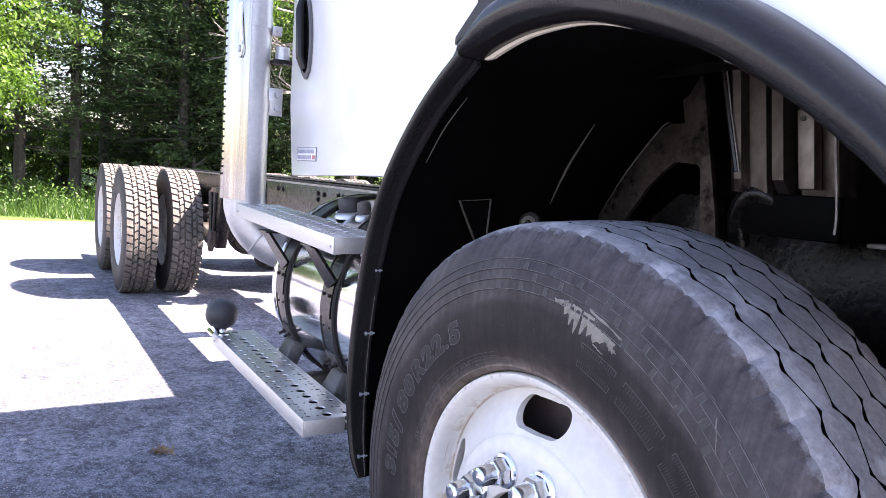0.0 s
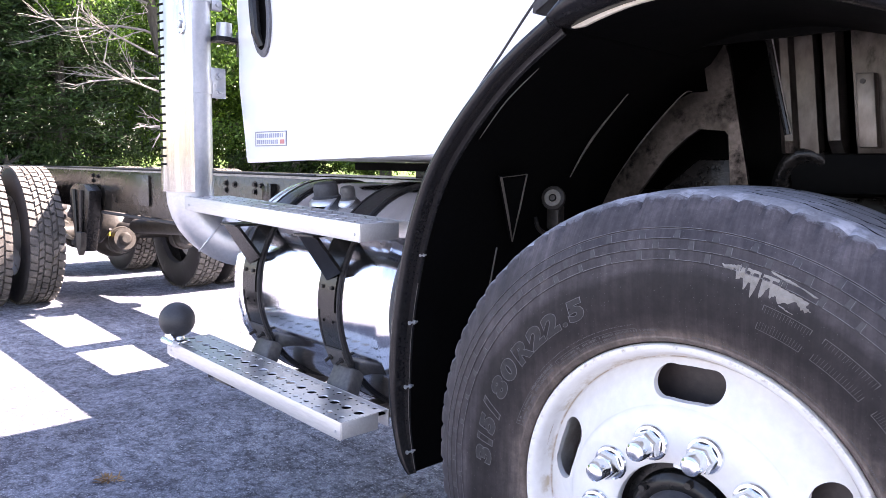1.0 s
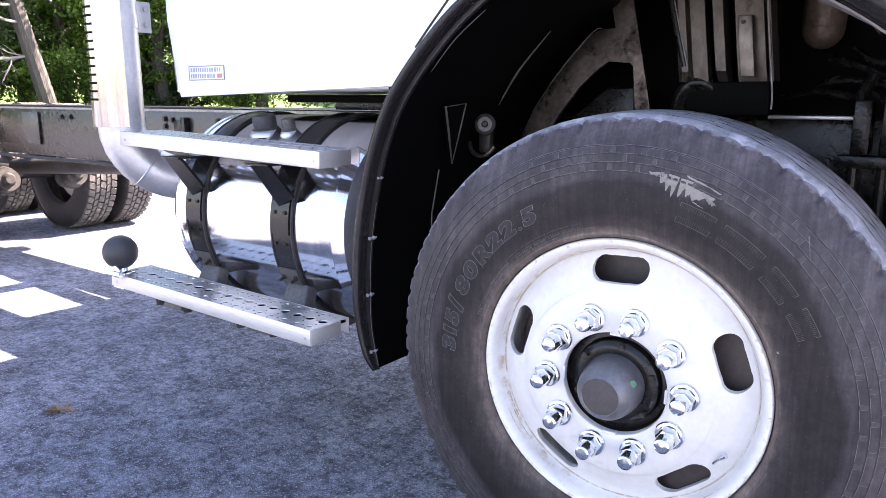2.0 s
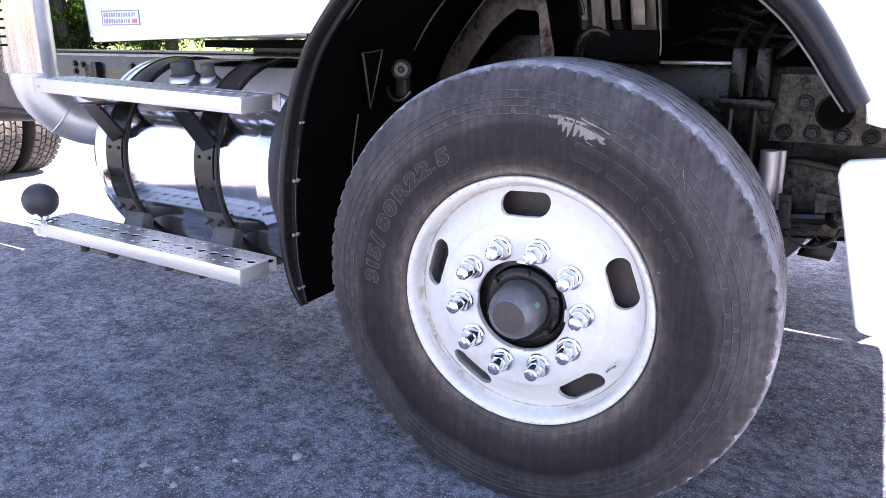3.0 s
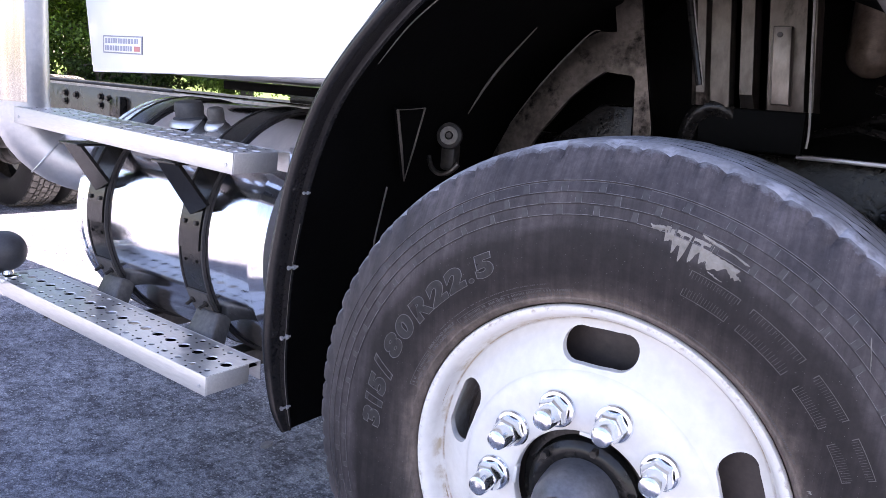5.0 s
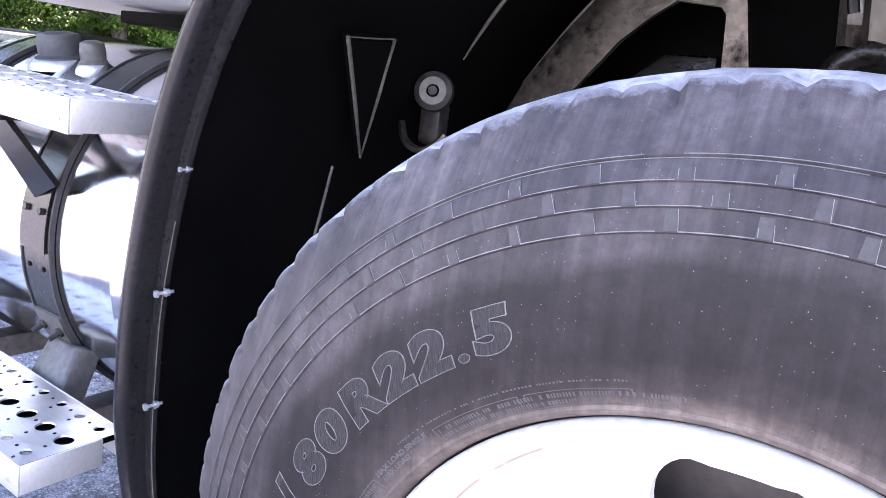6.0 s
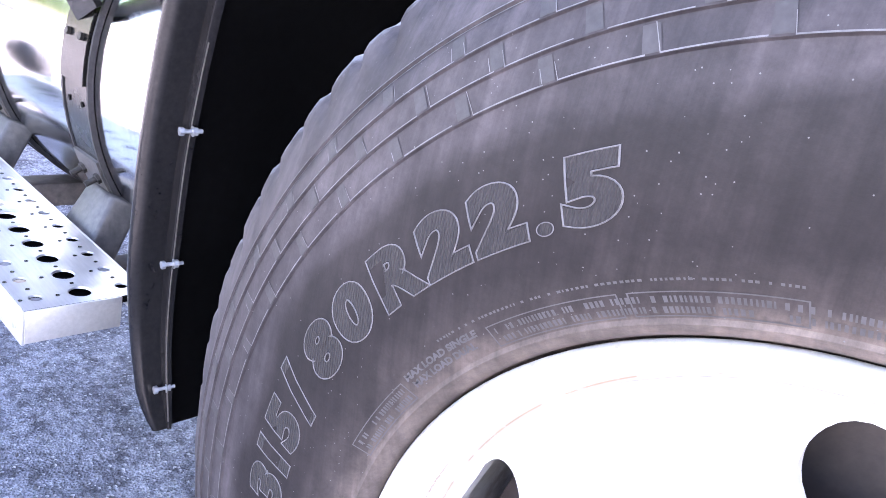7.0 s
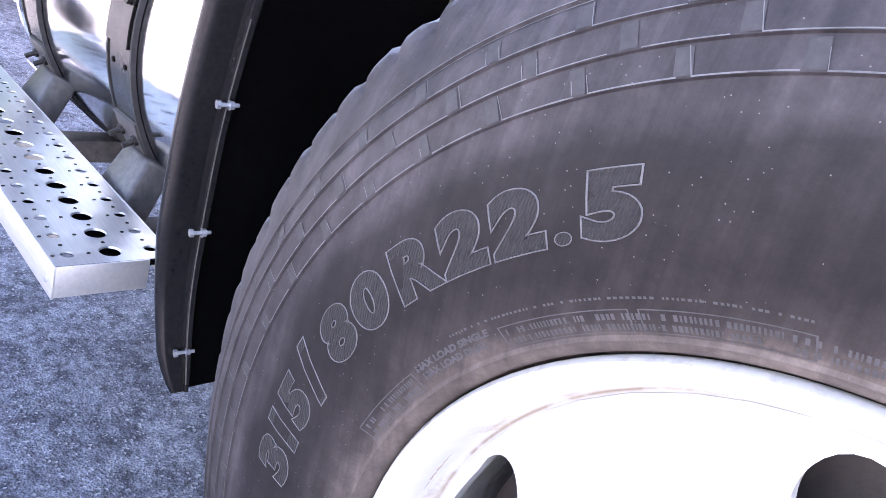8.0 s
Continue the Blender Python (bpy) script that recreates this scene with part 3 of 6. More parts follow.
def front_tyre(parent):
    """A worn steer tyre: bulging flank, three stepped brick rows on the sloping shoulder, thin kinked tread grooves, nibbled edge."""
    n = 430
    mid = 0.205
    flank = [(0.2830, 0.092), (0.2992, 0.074), (0.3006, 0.0605), (0.3040, 0.0545), (0.309, 0.0482), (0.312, 0.0484), (0.322, 0.0432), (0.336, 0.0380), (0.343, 0.0364), (0.362, 0.0325), (0.385, 0.0300),
             (0.410, 0.0300), (0.4328, 0.0322), (0.4340, 0.0308), (0.4490, 0.0338), (0.4502, 0.0324), (0.4648, 0.0364), (0.4660, 0.0350), (0.4795, 0.0414), (0.4805, 0.0424), (0.4822, 0.0413),
             (0.4900, 0.0462)]
    lanes = (-0.090, -0.045, 0.0, 0.045, 0.090)

    def prof(i):
        u = (i % 10) / 10.0
        zig = u / 0.72 - 0.5 if u < 0.72 else 0.5 - (u - 0.72) / 0.28
        kink = 1.0 if (i % 10) in (7, 8, 0) else 0.0
        tooth, q = divmod(i, 5)
        deep = (0.0078 if tooth % 2 == 0 else 0.0050) * (0.65 + 0.9 * abs(noise.noise((tooth * 0.77, 4, 0))))
        nib = deep if q == 0 else deep * 0.45 if q == 1 and tooth % 2 == 0 else 0.0
        wob = 0.0016 * noise.noise((i * 0.19, 0, 0)) + 0.0007 * noise.noise((i * 0.71, 3, 0))
        edge = [(0.4990 + wob, 0.0515 + nib * 0.15), (0.5120 + wob - nib * 0.2, 0.0602 + nib * 0.55), (0.5225 - nib * 0.9 + wob, 0.0680 + nib * 0.8), (0.5305 - nib + wob, 0.0775 + nib * 0.3), (0.5368, 0.0975)]
        tread = []
        for k_, y in enumerate(lanes):
            yc = mid + y + zig * 0.017 * (1 if k_ % 2 else -1)
            crown = 0.5397 - (y / 0.13) ** 2 * 0.0035
            h_ = 0.0013 + 0.0026 * kink
            tread += [(crown, yc - h_), (crown - 0.014, yc - h_ * 0.8), (crown - 0.014, yc + h_ * 0.8), (crown, yc + h_)]
        back = [(r, 2 * mid - y) for r, y in (edge[::-1] + flank[::-1])]
        return flank + edge + tread + back

    bm = bmesh.new()
    lathe(bm, prof, n)
    # third material paints groove shade: near-black on the faces sunk in the tread
    for f in bm.faces:
        c = f.calc_center_median()
        r = math.hypot(c.x, c.z)
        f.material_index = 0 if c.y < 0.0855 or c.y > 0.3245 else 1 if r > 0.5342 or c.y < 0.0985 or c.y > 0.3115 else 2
    ob = part("tyre", bm, [M_SIDEWALL, M_TREAD, M_SHADEBLACK], parent, "worn black steer tyre with a scuffed sidewall", smooth=28)
    # pale worn ridges that mark off the bricks on the shoulder
    bm = bmesh.new()

    def flank_y(r):
        for (a, ya), (b, yb) in zip(flank, flank[1:]):
            if a <= r <= b:
                return ya + (yb - ya) * (r - a) / (b - a)
        return flank[-1][1]

    def ridge(a0, r0, a1, r1, wid=0.0008, high=0.0006):
        k_ = max(1, int(abs(a1 - a0) / 0.012))
        round_ = abs(r1 - r0) < 0.004
        for j in range(k_):
            vs = []
            for f in (0, 1):
                a, r = a0 + (a1 - a0) * (j + f) / k_, r0 + (r1 - r0) * (j + f) / k_
                w_ = wid * (0.75 + 0.5 * abs(noise.noise((a * 60, r * 90, 2))))
                for e in (-0.5, 0.5):
                    rr, aa = (r + e * w_, a) if round_ else (r, a + e * w_ / r)
                    vs.append(bm.verts.new((rr * math.cos(aa), flank_y(rr) - high, rr * math.sin(aa))))
            bm.faces.new((vs[0], vs[1], vs[3], vs[2]))

    rng = random.Random(3)
    brick_rows = ((0.4342, 0.4488, 120.2), (0.4504, 0.4646, 123.6), (0.4662, 0.4794, 126.5))
    pitch, gap = 2 * math.pi / 51, radians(1.2)
    for row, (r0, r1, first) in enumerate(brick_rows):
        for i in range(51):
            a = radians(first) + pitch * i + rng.uniform(-0.004, 0.004)
            wear = rng.random()
            if wear < 0.93:
                ridge(a, r0, a + 0.004 * rng.random(), r1 - (0.0005 if wear < 0.4 else 0.005), 0.0005)
            if wear > 0.35:
                ridge(a + gap, r0 + 0.001, a + gap, r0 + 0.009 * rng.random() + 0.003, 0.0006)
            ridge(a, r0 + 0.0004, a - pitch + gap * (1.0 if wear < 0.6 else 1.6), r0 + 0.0004 + rng.uniform(-0.0003, 0.0003), 0.0009 if row == 0 else 0.0007)
    for r_, w_ in ((0.4800, 0.0008), (0.4826, 0.0007)):
        for i in range(120):
            if rng.random() < 0.9:
                ridge(2 * math.pi * i / 120, r_, 2 * math.pi * (i + 1.02) / 120, r_, w_, 0.0005)
    tagged(part("shoulder_ridge", bm, M_RIDGE, parent, smooth=None), "pale worn ridges on the tyre shoulder", kind="stuff")
    # notches between bricks: flat quads, recess shade painted as darker rubber
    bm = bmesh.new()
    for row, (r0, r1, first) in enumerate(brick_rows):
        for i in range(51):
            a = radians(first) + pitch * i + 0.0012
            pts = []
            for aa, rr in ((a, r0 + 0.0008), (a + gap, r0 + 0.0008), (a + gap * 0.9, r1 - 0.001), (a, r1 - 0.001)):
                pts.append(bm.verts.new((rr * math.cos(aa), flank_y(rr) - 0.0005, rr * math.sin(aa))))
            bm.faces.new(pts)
    tagged(part("shoulder_notch", bm, M_NOTCH, parent, smooth=None), "flat quads with notch shade painted between the shoulder blocks", kind="stuff")
    return ob, flank_y


def character(body, mid, wide, r_base, height, flank_y, parent, filled, mat, lift):
    """One raised tyre character: its outline as a thin bead, or its filled face; mid and wide in degrees, top outward."""
    cu = bpy.data.curves.new("glyph", "FONT")
    cu.body, cu.size, cu.dimensions = body, 1.0, "2D"
    cu.fill_mode, cu.resolution_u, cu.shear = "BOTH" if filled else "NONE", 7, 0.14
    cu.offset = 0.052 if filled else 0.064
    if not filled:
        cu.bevel_depth, cu.bevel_resolution = 0.0100, 0
    tmp = bpy.data.objects.new("glyph_curve", cu)
    scene.collection.objects.link(tmp)
    me = bpy.data.meshes.new_from_object(tmp.evaluated_get(bpy.context.evaluated_depsgraph_get()))
    bpy.data.objects.remove(tmp)
    if not filled:
        bm = bmesh.new()
        bm.from_mesh(me)
        bmesh.ops.subdivide_edges(bm, edges=[e for e in bm.edges if e.calc_length() > 0.12], cuts=7, use_grid_fill=True)
        bm.to_mesh(me)
        bm.free()
    xs, ys = [v.co.x for v in me.vertices], [v.co.y for v in me.vertices]
    x0, x1, y0, y1 = min(xs), max(xs), min(ys), max(ys)
    for v in me.vertices:
        a = radians(mid + wide * (0.5 - (v.co.x - x0) / (x1 - x0)))
        r = r_base + height * (v.co.y - y0) / (y1 - y0)
        v.co = (r * math.cos(a), flank_y(r) - lift - v.co.z * 0.05, r * math.sin(a))
    me.materials.clear()
    me.materials.append(mat)
    ob = new("letter_face" if filled else "raised_character", me)
    ob.parent = parent
    return ob


def hatched_rubber():
    """Dark rubber with fine moulded hatching."""
    m = material("hatched_rubber", (0.017, 0.015, 0.015), (0.030, 0.027, 0.027), 0.7, scale=20, fine=160, bump=0.1)
    n, l = m.node_tree.nodes, m.node_tree.links
    wv = n.new("ShaderNodeTexWave")
    wv.inputs["Scale"].default_value = 160
    wv.bands_direction = "X"
    co = n.new("ShaderNodeTexCoord")
    l.new(co.outputs["Object"], wv.inputs["Vector"])
    bp = n["Bump"]
    bp.inputs["Strength"].default_value, bp.inputs["Distance"].default_value = 0.9, 0.002
    l.new(wv.outputs["Fac"], bp.inputs["Height"])
    return m


def flank_bars(parent, flank_y, name, bars, mat, high=0.0008, label=""):
    """Plain raised bars round the flank: (angle from, angle to, radius from, radius to)."""
    bm = bmesh.new()
    for a0, a1, r0, r1 in bars:
        k_ = max(2, int(abs(a1 - a0) / 1.0))
        prev = None
        for j in range(k_ + 1):
            a = radians(a0 + (a1 - a0) * j / k_)
            cur = [bm.verts.new((r * math.cos(a), flank_y(r) - high, r * math.sin(a))) for r in (r0, r1)]
            if prev:
                bm.faces.new((prev[0], prev[1], cur[1], cur[0]))
            prev = cur
    return part(name, bm, mat, parent, label, smooth=None)


place = Matrix.Translation((0.007, -0.010, 0.522)) @ Matrix.Rotation(radians(3.9), 4, "Z") @ Matrix.Rotation(radians(1.3), 4, "X") @ Matrix.Scale(1.018, 4)
front_wheel = wheel_disc("front_wheel", truck, place)
for k_ in range(10):
    lug_nut(front_wheel, radians(110 - 36 * k_))
tyre, flank_y = front_tyre(front_wheel)
M_HATCH = hatched_rubber()
for glyph, at_, wide_ in zip("315/80R22.5", (176.4, 171.6, 166.9, 161.6, 154.5, 148.0, 140.8, 134.6, 128.4, 124.0, 119.4), (5.4, 3.0, 5.4, 4.8, 6.2, 6.2, 6.8, 6.2, 6.2, 1.7, 6.0)):
    base_, tall_ = {".": (0.3622, 0.0075), "/": (0.3580, 0.0435)}.get(glyph, (0.3618, 0.0362))
    character(glyph, at_, wide_, base_, tall_, flank_y, front_wheel, False, M_PRINT, 0.0003)
    face_ = character(glyph, at_, wide_ * 0.95, base_ + 0.0006, tall_ - 0.0012, flank_y, front_wheel, True, M_HATCH, 0.0004)
    tagged(face_, "dark hatched face of a raised character")

rng = random.Random(8)
small = []
for r0, r1, a0, a1 in ((0.3150, 0.3186, 134, 98), (0.3208, 0.3244, 134, 98), (0.3150, 0.3186, 161, 150), (0.3208, 0.3244, 161, 150), (0.3322, 0.3336, 141, 104), (0.3150, 0.3180, 88, 30), (0.3150, 0.3180, -20, -70)):
    a = a0
    while a > a1:
        w = rng.uniform(0.16, 0.40)
        if rng.random() < 0.80:
            small.append((a, a - w, r0, r1))
        a -= w + rng.uniform(0.14, 0.26)
tagged(flank_bars(front_wheel, flank_y, "small_print", small, M_MARK, 0.0004), "worn small print on the tyre as plain bars", kind="stuff")
for row_, (r_, words) in enumerate(((0.3262, "MAX LOAD SINGLE"), (0.3200, "MAX LOAD DUAL"))):
    tagged(character(words, 142.6 if row_ else 142.2, 10.8 if row_ else 12.2, r_ - 0.0022, 0.0046, flank_y, front_wheel, True, M_MARK, 0.0006), "raised small print on the tyre")
for a0, a1 in ((162, 149.2), (134.8, 119.8), (118.9, 104.3)):
    flank_bars(front_wheel, flank_y, "print_border", [(a0, a1, 0.3132, 0.3139), (a0, a1, 0.3262, 0.3269), (a0, a0 - 0.16, 0.3132, 0.3269), (a1 + 0.16, a1, 0.3132, 0.3269)], M_MARK, 0.0005)
for a0, a1 in ((73, 63), (60.5, 48.5), (45.3, 36.5), (33.2, 25.5)):
    tagged(flank_bars(front_wheel, flank_y, "maker_block", [(a0, a1, 0.364, 0.3649), (a0, a1, 0.4010, 0.4019), (a0, a0 - 0.15, 0.364, 0.4019), (a1 + 0.15, a1, 0.364, 0.4019)]
                      + [(a0 - (a0 - a1) * q / 16, a0 - (a0 - a1) * q / 16 - 0.06, 0.366, 0.3995) for q in range(1, 16)], M_FAINT, 0.0005, ""), "raised maker's mark as a plain hatched block", kind="stuff")
# a scrape of dried mud: ragged flakes that hang from one scratch
mud = random.Random(15)
for a0, a1, r0, r1, d0, d1 in ((82.6, 79.6, 0.4390, 0.4420, 0.004, 0.012), (79.9, 75.3, 0.4430, 0.4425, 0.016, 0.038), (74.9, 71.4, 0.4420, 0.4420, 0.034, 0.024), (71.9, 66.0, 0.4330, 0.4310, 0.020, 0.012), (67.6, 65.0, 0.4270, 0.4210, 0.010, 0.004), (74.0, 65.2, 0.4495, 0.4425, 0.004, 0.003), (70.5, 67.5, 0.4100, 0.4065, 0.003, 0.002), (46.2, 42.0, 0.4740, 0.4500, 0.0022, 0.0012), (23.6, 22.8, 0.3250, 0.3250, 0.004, 0.005)):
    bm = bmesh.new()
    k_ = 26
    prev = None
    for i in range(k_ + 1):
        f = i / k_
        a, r = radians(a0 + (a1 - a0) * f), r0 + (r1 - r0) * f
        d = (d0 + (d1 - d0) * f) * (0.70 + 0.7 * noise.noise((f * 4.4 + a0, r0 * 40, 0.3)) + 0.14 * mud.random()) * min(1, 11 * f + 0.3, 11 * (1 - f) + 0.3)
        ru, rl = r + 0.0015 * noise.noise((f * 9, a0, 1)), r - d
        cur = [bm.verts.new((q * math.cos(a), flank_y(q) - h_, q * math.sin(a))) for q, h_ in ((ru, 0.0003), (ru * 0.5 + rl * 0.5, 0.0014), (rl, 0.0003))]
        if prev:
            for j in range(2):
                bm.faces.new((prev[j], prev[j + 1], cur[j + 1], cur[j]))
        prev = cur
    part("mud_scrape", bm, M_MUD, front_wheel, "pale dried mud scrape on the sidewall", smooth=None)

# rust streaks on the rim
rngs = random.Random(31)
for a0, a1, r_, y_, w_ in ((224, 203, 0.2745, 0.0893, 0.0022), (219, 206, 0.2780, 0.0756, 0.0016), (216, 199, 0.2725, 0.0945, 0.0026), (-38, -58, 0.2790, 0.0720, 0.0012), (168, 158, 0.2760, 0.0825, 0.0010)):
    bm = bmesh.new()
    pts = []
    for i in range(31):
        a = radians(a0 + (a1 - a0) * i / 30)
        pts.append((r_ * math.cos(a), y_ + rngs.uniform(-0.0006, 0.0006), r_ * math.sin(a)))
    tube(bm, pts, [0.0002 + w_ * rngs.random() * math.sin(math.pi * i / 30) for i in range(31)], 5)
    part("rust_streak", bm, M_RUST, front_wheel, "brown rust streak on the rim")
# hub and oil cap
bm = bmesh.new()
lathe(bm, [(0.107, 0.085), (0.104, 0.080), (0.092, 0.078), (0.088, 0.062), (0.080, 0.056), (0.072, 0.054), (0.062, 0.056)], 48)
hub = part("hub", bm, M_BLACK, front_wheel, "greasy black hub ring")
bm = bmesh.new()
lathe(bm, [(0.063, 0.058), (0.0625, 0.046), (0.0615, 0.028), (0.0595, 0.011), (0.056, -0.003), (0.051, -0.013), (0.0455, -0.0205), (0.0405, -0.0255), (0.0385, -0.0275), (0.0375, -0.0265), (0.0365, -0.0255)], 64)
cap = part("oil_cap", bm, M_OILCAP, front_wheel, "dull grey domed oil cap", smooth=50)
bm = bmesh.new()
lathe(bm, [(0.0364, -0.0254), (0.030, -0.0260), (0.015, -0.0264), (0.0001, -0.0264)], 40)
part("cap_face", bm, M_CAPFACE, cap, "dusty brown face of the oil cap", smooth=50)
bm = bmesh.new()
cyl(bm, (0.046, 0.016, 0.024), (0.054, 0.006, 0.028), 0.008, 0.007, 14)
part("fill_plug", bm, M_GREEN, cap, "small green oil plug")
for i in range(6):
    bm = bmesh.new()
    a = radians(20 + 60 * i)
    cyl(bm, (0.081 * math.cos(a), 0.062, 0.081 * math.sin(a)), (0.081 * math.cos(a), 0.046, 0.081 * math.sin(a)), 0.006, n=6)
    part("hub_bolt", bm, M_GRIME, front_wheel)
for i in range(4):
    bm = bmesh.new()
    vs = box(bm, (0.1035, 0.046, -0.014), (0.1095, 0.06, 0.014), 0.0015, Matrix.Rotation(radians(92 + 90 * i), 4, "Y"))
    part("pilot_pad", bm, M_WHEEL, front_wheel, "bare white pilot pad of the hub")
bm = bmesh.new()
tube(bm, [(0.196, 0.085, -0.135), (0.205, 0.078, -0.122), (0.214, 0.07, -0.112)], 0.004, 8)
cyl(bm, (0.214, 0.07, -0.112), (0.222, 0.066, -0.104), 0.0055, n=10)
part("valve_stem", bm, M_CHROME, front_wheel, "chrome tyre valve stem")

# ---- splash guard behind the wheel, and the wing of the bonnet ----
rear_arch = spline([Vector(p) for p in ((-0.678, 0.388), (-0.702, 0.50), (-0.704, 0.62), (-0.694, 0.752), (-0.656, 0.925), (-0.598, 1.064), (-0.529, 1.157), (-0.439, 1.246), (-0.360, 1.305), (-0.288, 1.348))], 6)


def lip(t):
    """Rounded bead, then a shallow channel and the flange that the liner is bolted to."""
    bead = [(0.0150 + 0.0115 * math.cos(q), 0.052 - 0.0125 * math.sin(q)) for q in [radians(-50 + 225 * i_ / 12) for i_ in range(13)]]
    k_ = 0.40 + 6.6 * t if t < 0.05 else min(1.0, 0.73 + 1.95 * (t - 0.05))
    return [(-0.008 + (o + 0.008) * k_, 0.080 + (y - 0.080) * k_) for o, y in bead + [(0.0042, 0.0560), (0.0030, 0.0750), (-0.0070, 0.0765), (-0.008, 0.078), (-0.008, 0.086), (0.004, 0.088), (0.018, 0.076)]]


bm = bmesh.new()
sweep(bm, [Vector(p) for p in rear_arch], lip)
splash = part("splash_guard", bm, M_PLASTIC, truck, "black plastic splash guard with a rounded rubber lip")
# inner liner: the shade of the arch is put into its black
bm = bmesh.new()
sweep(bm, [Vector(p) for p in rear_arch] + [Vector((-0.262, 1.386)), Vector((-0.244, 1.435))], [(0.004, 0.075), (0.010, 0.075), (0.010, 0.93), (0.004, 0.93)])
part("liner", bm, M_SHADEBLACK, splash, "matt inner liner of the wheel arch with painted-in shade")
bm = bmesh.new()
tube(bm, [(p[0] + 0.0088, 0.0785, p[1]) for p in rear_arch[1:22]], 0.0008, 5)
part("seam_edge", bm, M_SCUFF, splash, "pale scuffed edge of the liner flange")
for z, x, y, big in ((0.439, -0.685, 0.075, 0.85), (0.593, -0.694, 0.075, 0.85), (0.746, -0.682, 0.075, 0.85), (0.903, -0.653, 0.076, 0.6)):
    bm = bmesh.new()
    way = Vector((0.15, 0.98, 0.05))
    p = Vector((x, y, z))
    for q0, q1, r_, k_ in ((-0.0125, -0.0075, 0.0056, 6), (-0.0075, 0.0160, 0.0026, 10), (0.0030, 0.0042, 0.0066, 16), (0.0042, 0.0095, 0.0054, 6)):
        cyl(bm, p + way * q0 * big, p + way * q1 * big, r_ * big, n=k_)
    part("guard_bolt", bm, M_PIPE, splash, "bright zinc bolt and nut", smooth=20)
# scuffed ribs moulded into the liner, a vee gusset and a mounting eye
for run, r in (([(-0.578, 0.512, 1.080), (-0.537, 0.507, 1.140), (-0.490, 0.499, 1.194), (-0.402, 0.482, 1.274)], 0.0030), ([(-0.549, 0.656, 1.060), (-0.465, 0.656, 1.173), (-0.366, 0.656, 1.278), (-0.335, 0.656, 1.291)], 0.0018),
               ([(-0.520, 0.112, 1.160), (-0.45, 0.112, 1.232), (-0.368, 0.112, 1.291)], 0.0014)):
    bm = bmesh.new()
    pts = spline(run, 8)
    tube(bm, pts, [r * (0.35 + 0.75 * math.sin(math.pi * i / (len(pts) - 1))) for i in range(len(pts))], 6)
    part("liner_rib", bm, M_SCUFF, splash, "scuffed moulded rib on the liner")
tri = [Vector(p) for p in ((-0.574, 0.232, 1.083), (-0.568, 0.315, 1.091), (-0.642, 0.356, 0.925))]
up_ = (tri[1] - tri[0]).cross(tri[2] - tri[0]).normalized()
up_ = up_ if up_.x > 0 else -up_
bm = bmesh.new()
lo = [bm.verts.new(p) for p in tri]
hi = [bm.verts.new(p.lerp(sum(tri, Vector()) / 3, 0.08) + up_ * 0.012) for p in tri]
for q in (lo[::-1], hi):
    bm.faces.new(q)
for i in range(3):
    bm.faces.new((lo[i], lo[(i + 1) % 3], hi[(i + 1) % 3], hi[i]))
gus = part("gusset", bm, M_SHADEBLACK, splash, "black vee-shaped gusset")
for a, b, w in ((tri[2], tri[0], 0.0030), (tri[2], tri[1], 0.0024), (tri[0], tri[1], 0.0012)):
    bm = bmesh.new()
    tube(bm, [a + up_ * 0.012, a.lerp(b, 0.5) + up_ * 0.013, b + up_ * 0.012], [w * 0.6, w, w], 6)
    part("gusset_edge", bm, M_SCUFF, gus)
bm = bmesh.new()
tube(bm, [(-0.662, 0.30, 0.62), (-0.668, 0.31, 0.78), (-0.650, 0.32, 0.905)], 0.0022, 6)
part("cable", bm, M_SCUFF, splash)
eye_at = Vector((-0.595, 0.470, 1.026))
way = Vector((0.42, -0.9, 0.1)).normalized()
bm = bmesh.new()
lathe(bm, [(0.016, 0.004), (0.027, 0.004), (0.031, -0.004), (0.029, -0.014), (0.021, -0.017), (0.016, -0.010), (0.016, 0.004)], 28)
bmesh.ops.transform(bm, matrix=Matrix.Translation(eye_at) @ (-way).to_track_quat("Y", "Z").to_matrix().to_4x4(), verts=bm.verts)
eye_part = part("mounting_eye", bm, M_GRIME, splash, "muddy round mounting eye")
bm = bmesh.new()
cyl(bm, eye_at - way * 0.004, eye_at + way * 0.020, 0.009, 0.007, 12)
part("stud", bm, M_GRIME, eye_part)
bm = bmesh.new()
lathe(bm, [(0.0095, -0.0150), (0.0100, -0.0175), (0.0205, -0.0180), (0.0215, -0.0165), (0.0205, -0.0140)], 28)
bmesh.ops.transform(bm, matrix=Matrix.Translation(eye_at) @ (-way).to_track_quat("Y", "Z").to_matrix().to_4x4(), verts=bm.verts)
part("washer", bm, M_MUD, eye_part, "pale muddy washer")
bm = bmesh.new()
box(bm, (-0.620, 0.470, 0.945), (-0.580, 0.50, 1.010), 0.008)
part("eye_leg", bm, M_GRIME, eye_part)
bm = bmesh.new()
tube(bm, spline([(-0.640, 0.455, 0.975), (-0.625, 0.448, 0.950), (-0.600, 0.446, 0.938), (-0.572, 0.448, 0.945), (-0.555, 0.455, 0.965)], 4), 0.006, 8)
part("eye_foot", bm, M_MOUNT, eye_part)
front_inner = spline([Vector(p) for p in ((-0.283, 1.352), (-0.210, 1.371), (-0.121, 1.383), (0.006, 1.379), (0.136, 1.346), (0.245, 1.306), (0.321, 1.267), (0.397, 1.218), (0.475, 1.154), (0.527, 1.092), (0.568, 1.034), (0.602, 0.988))], 6)


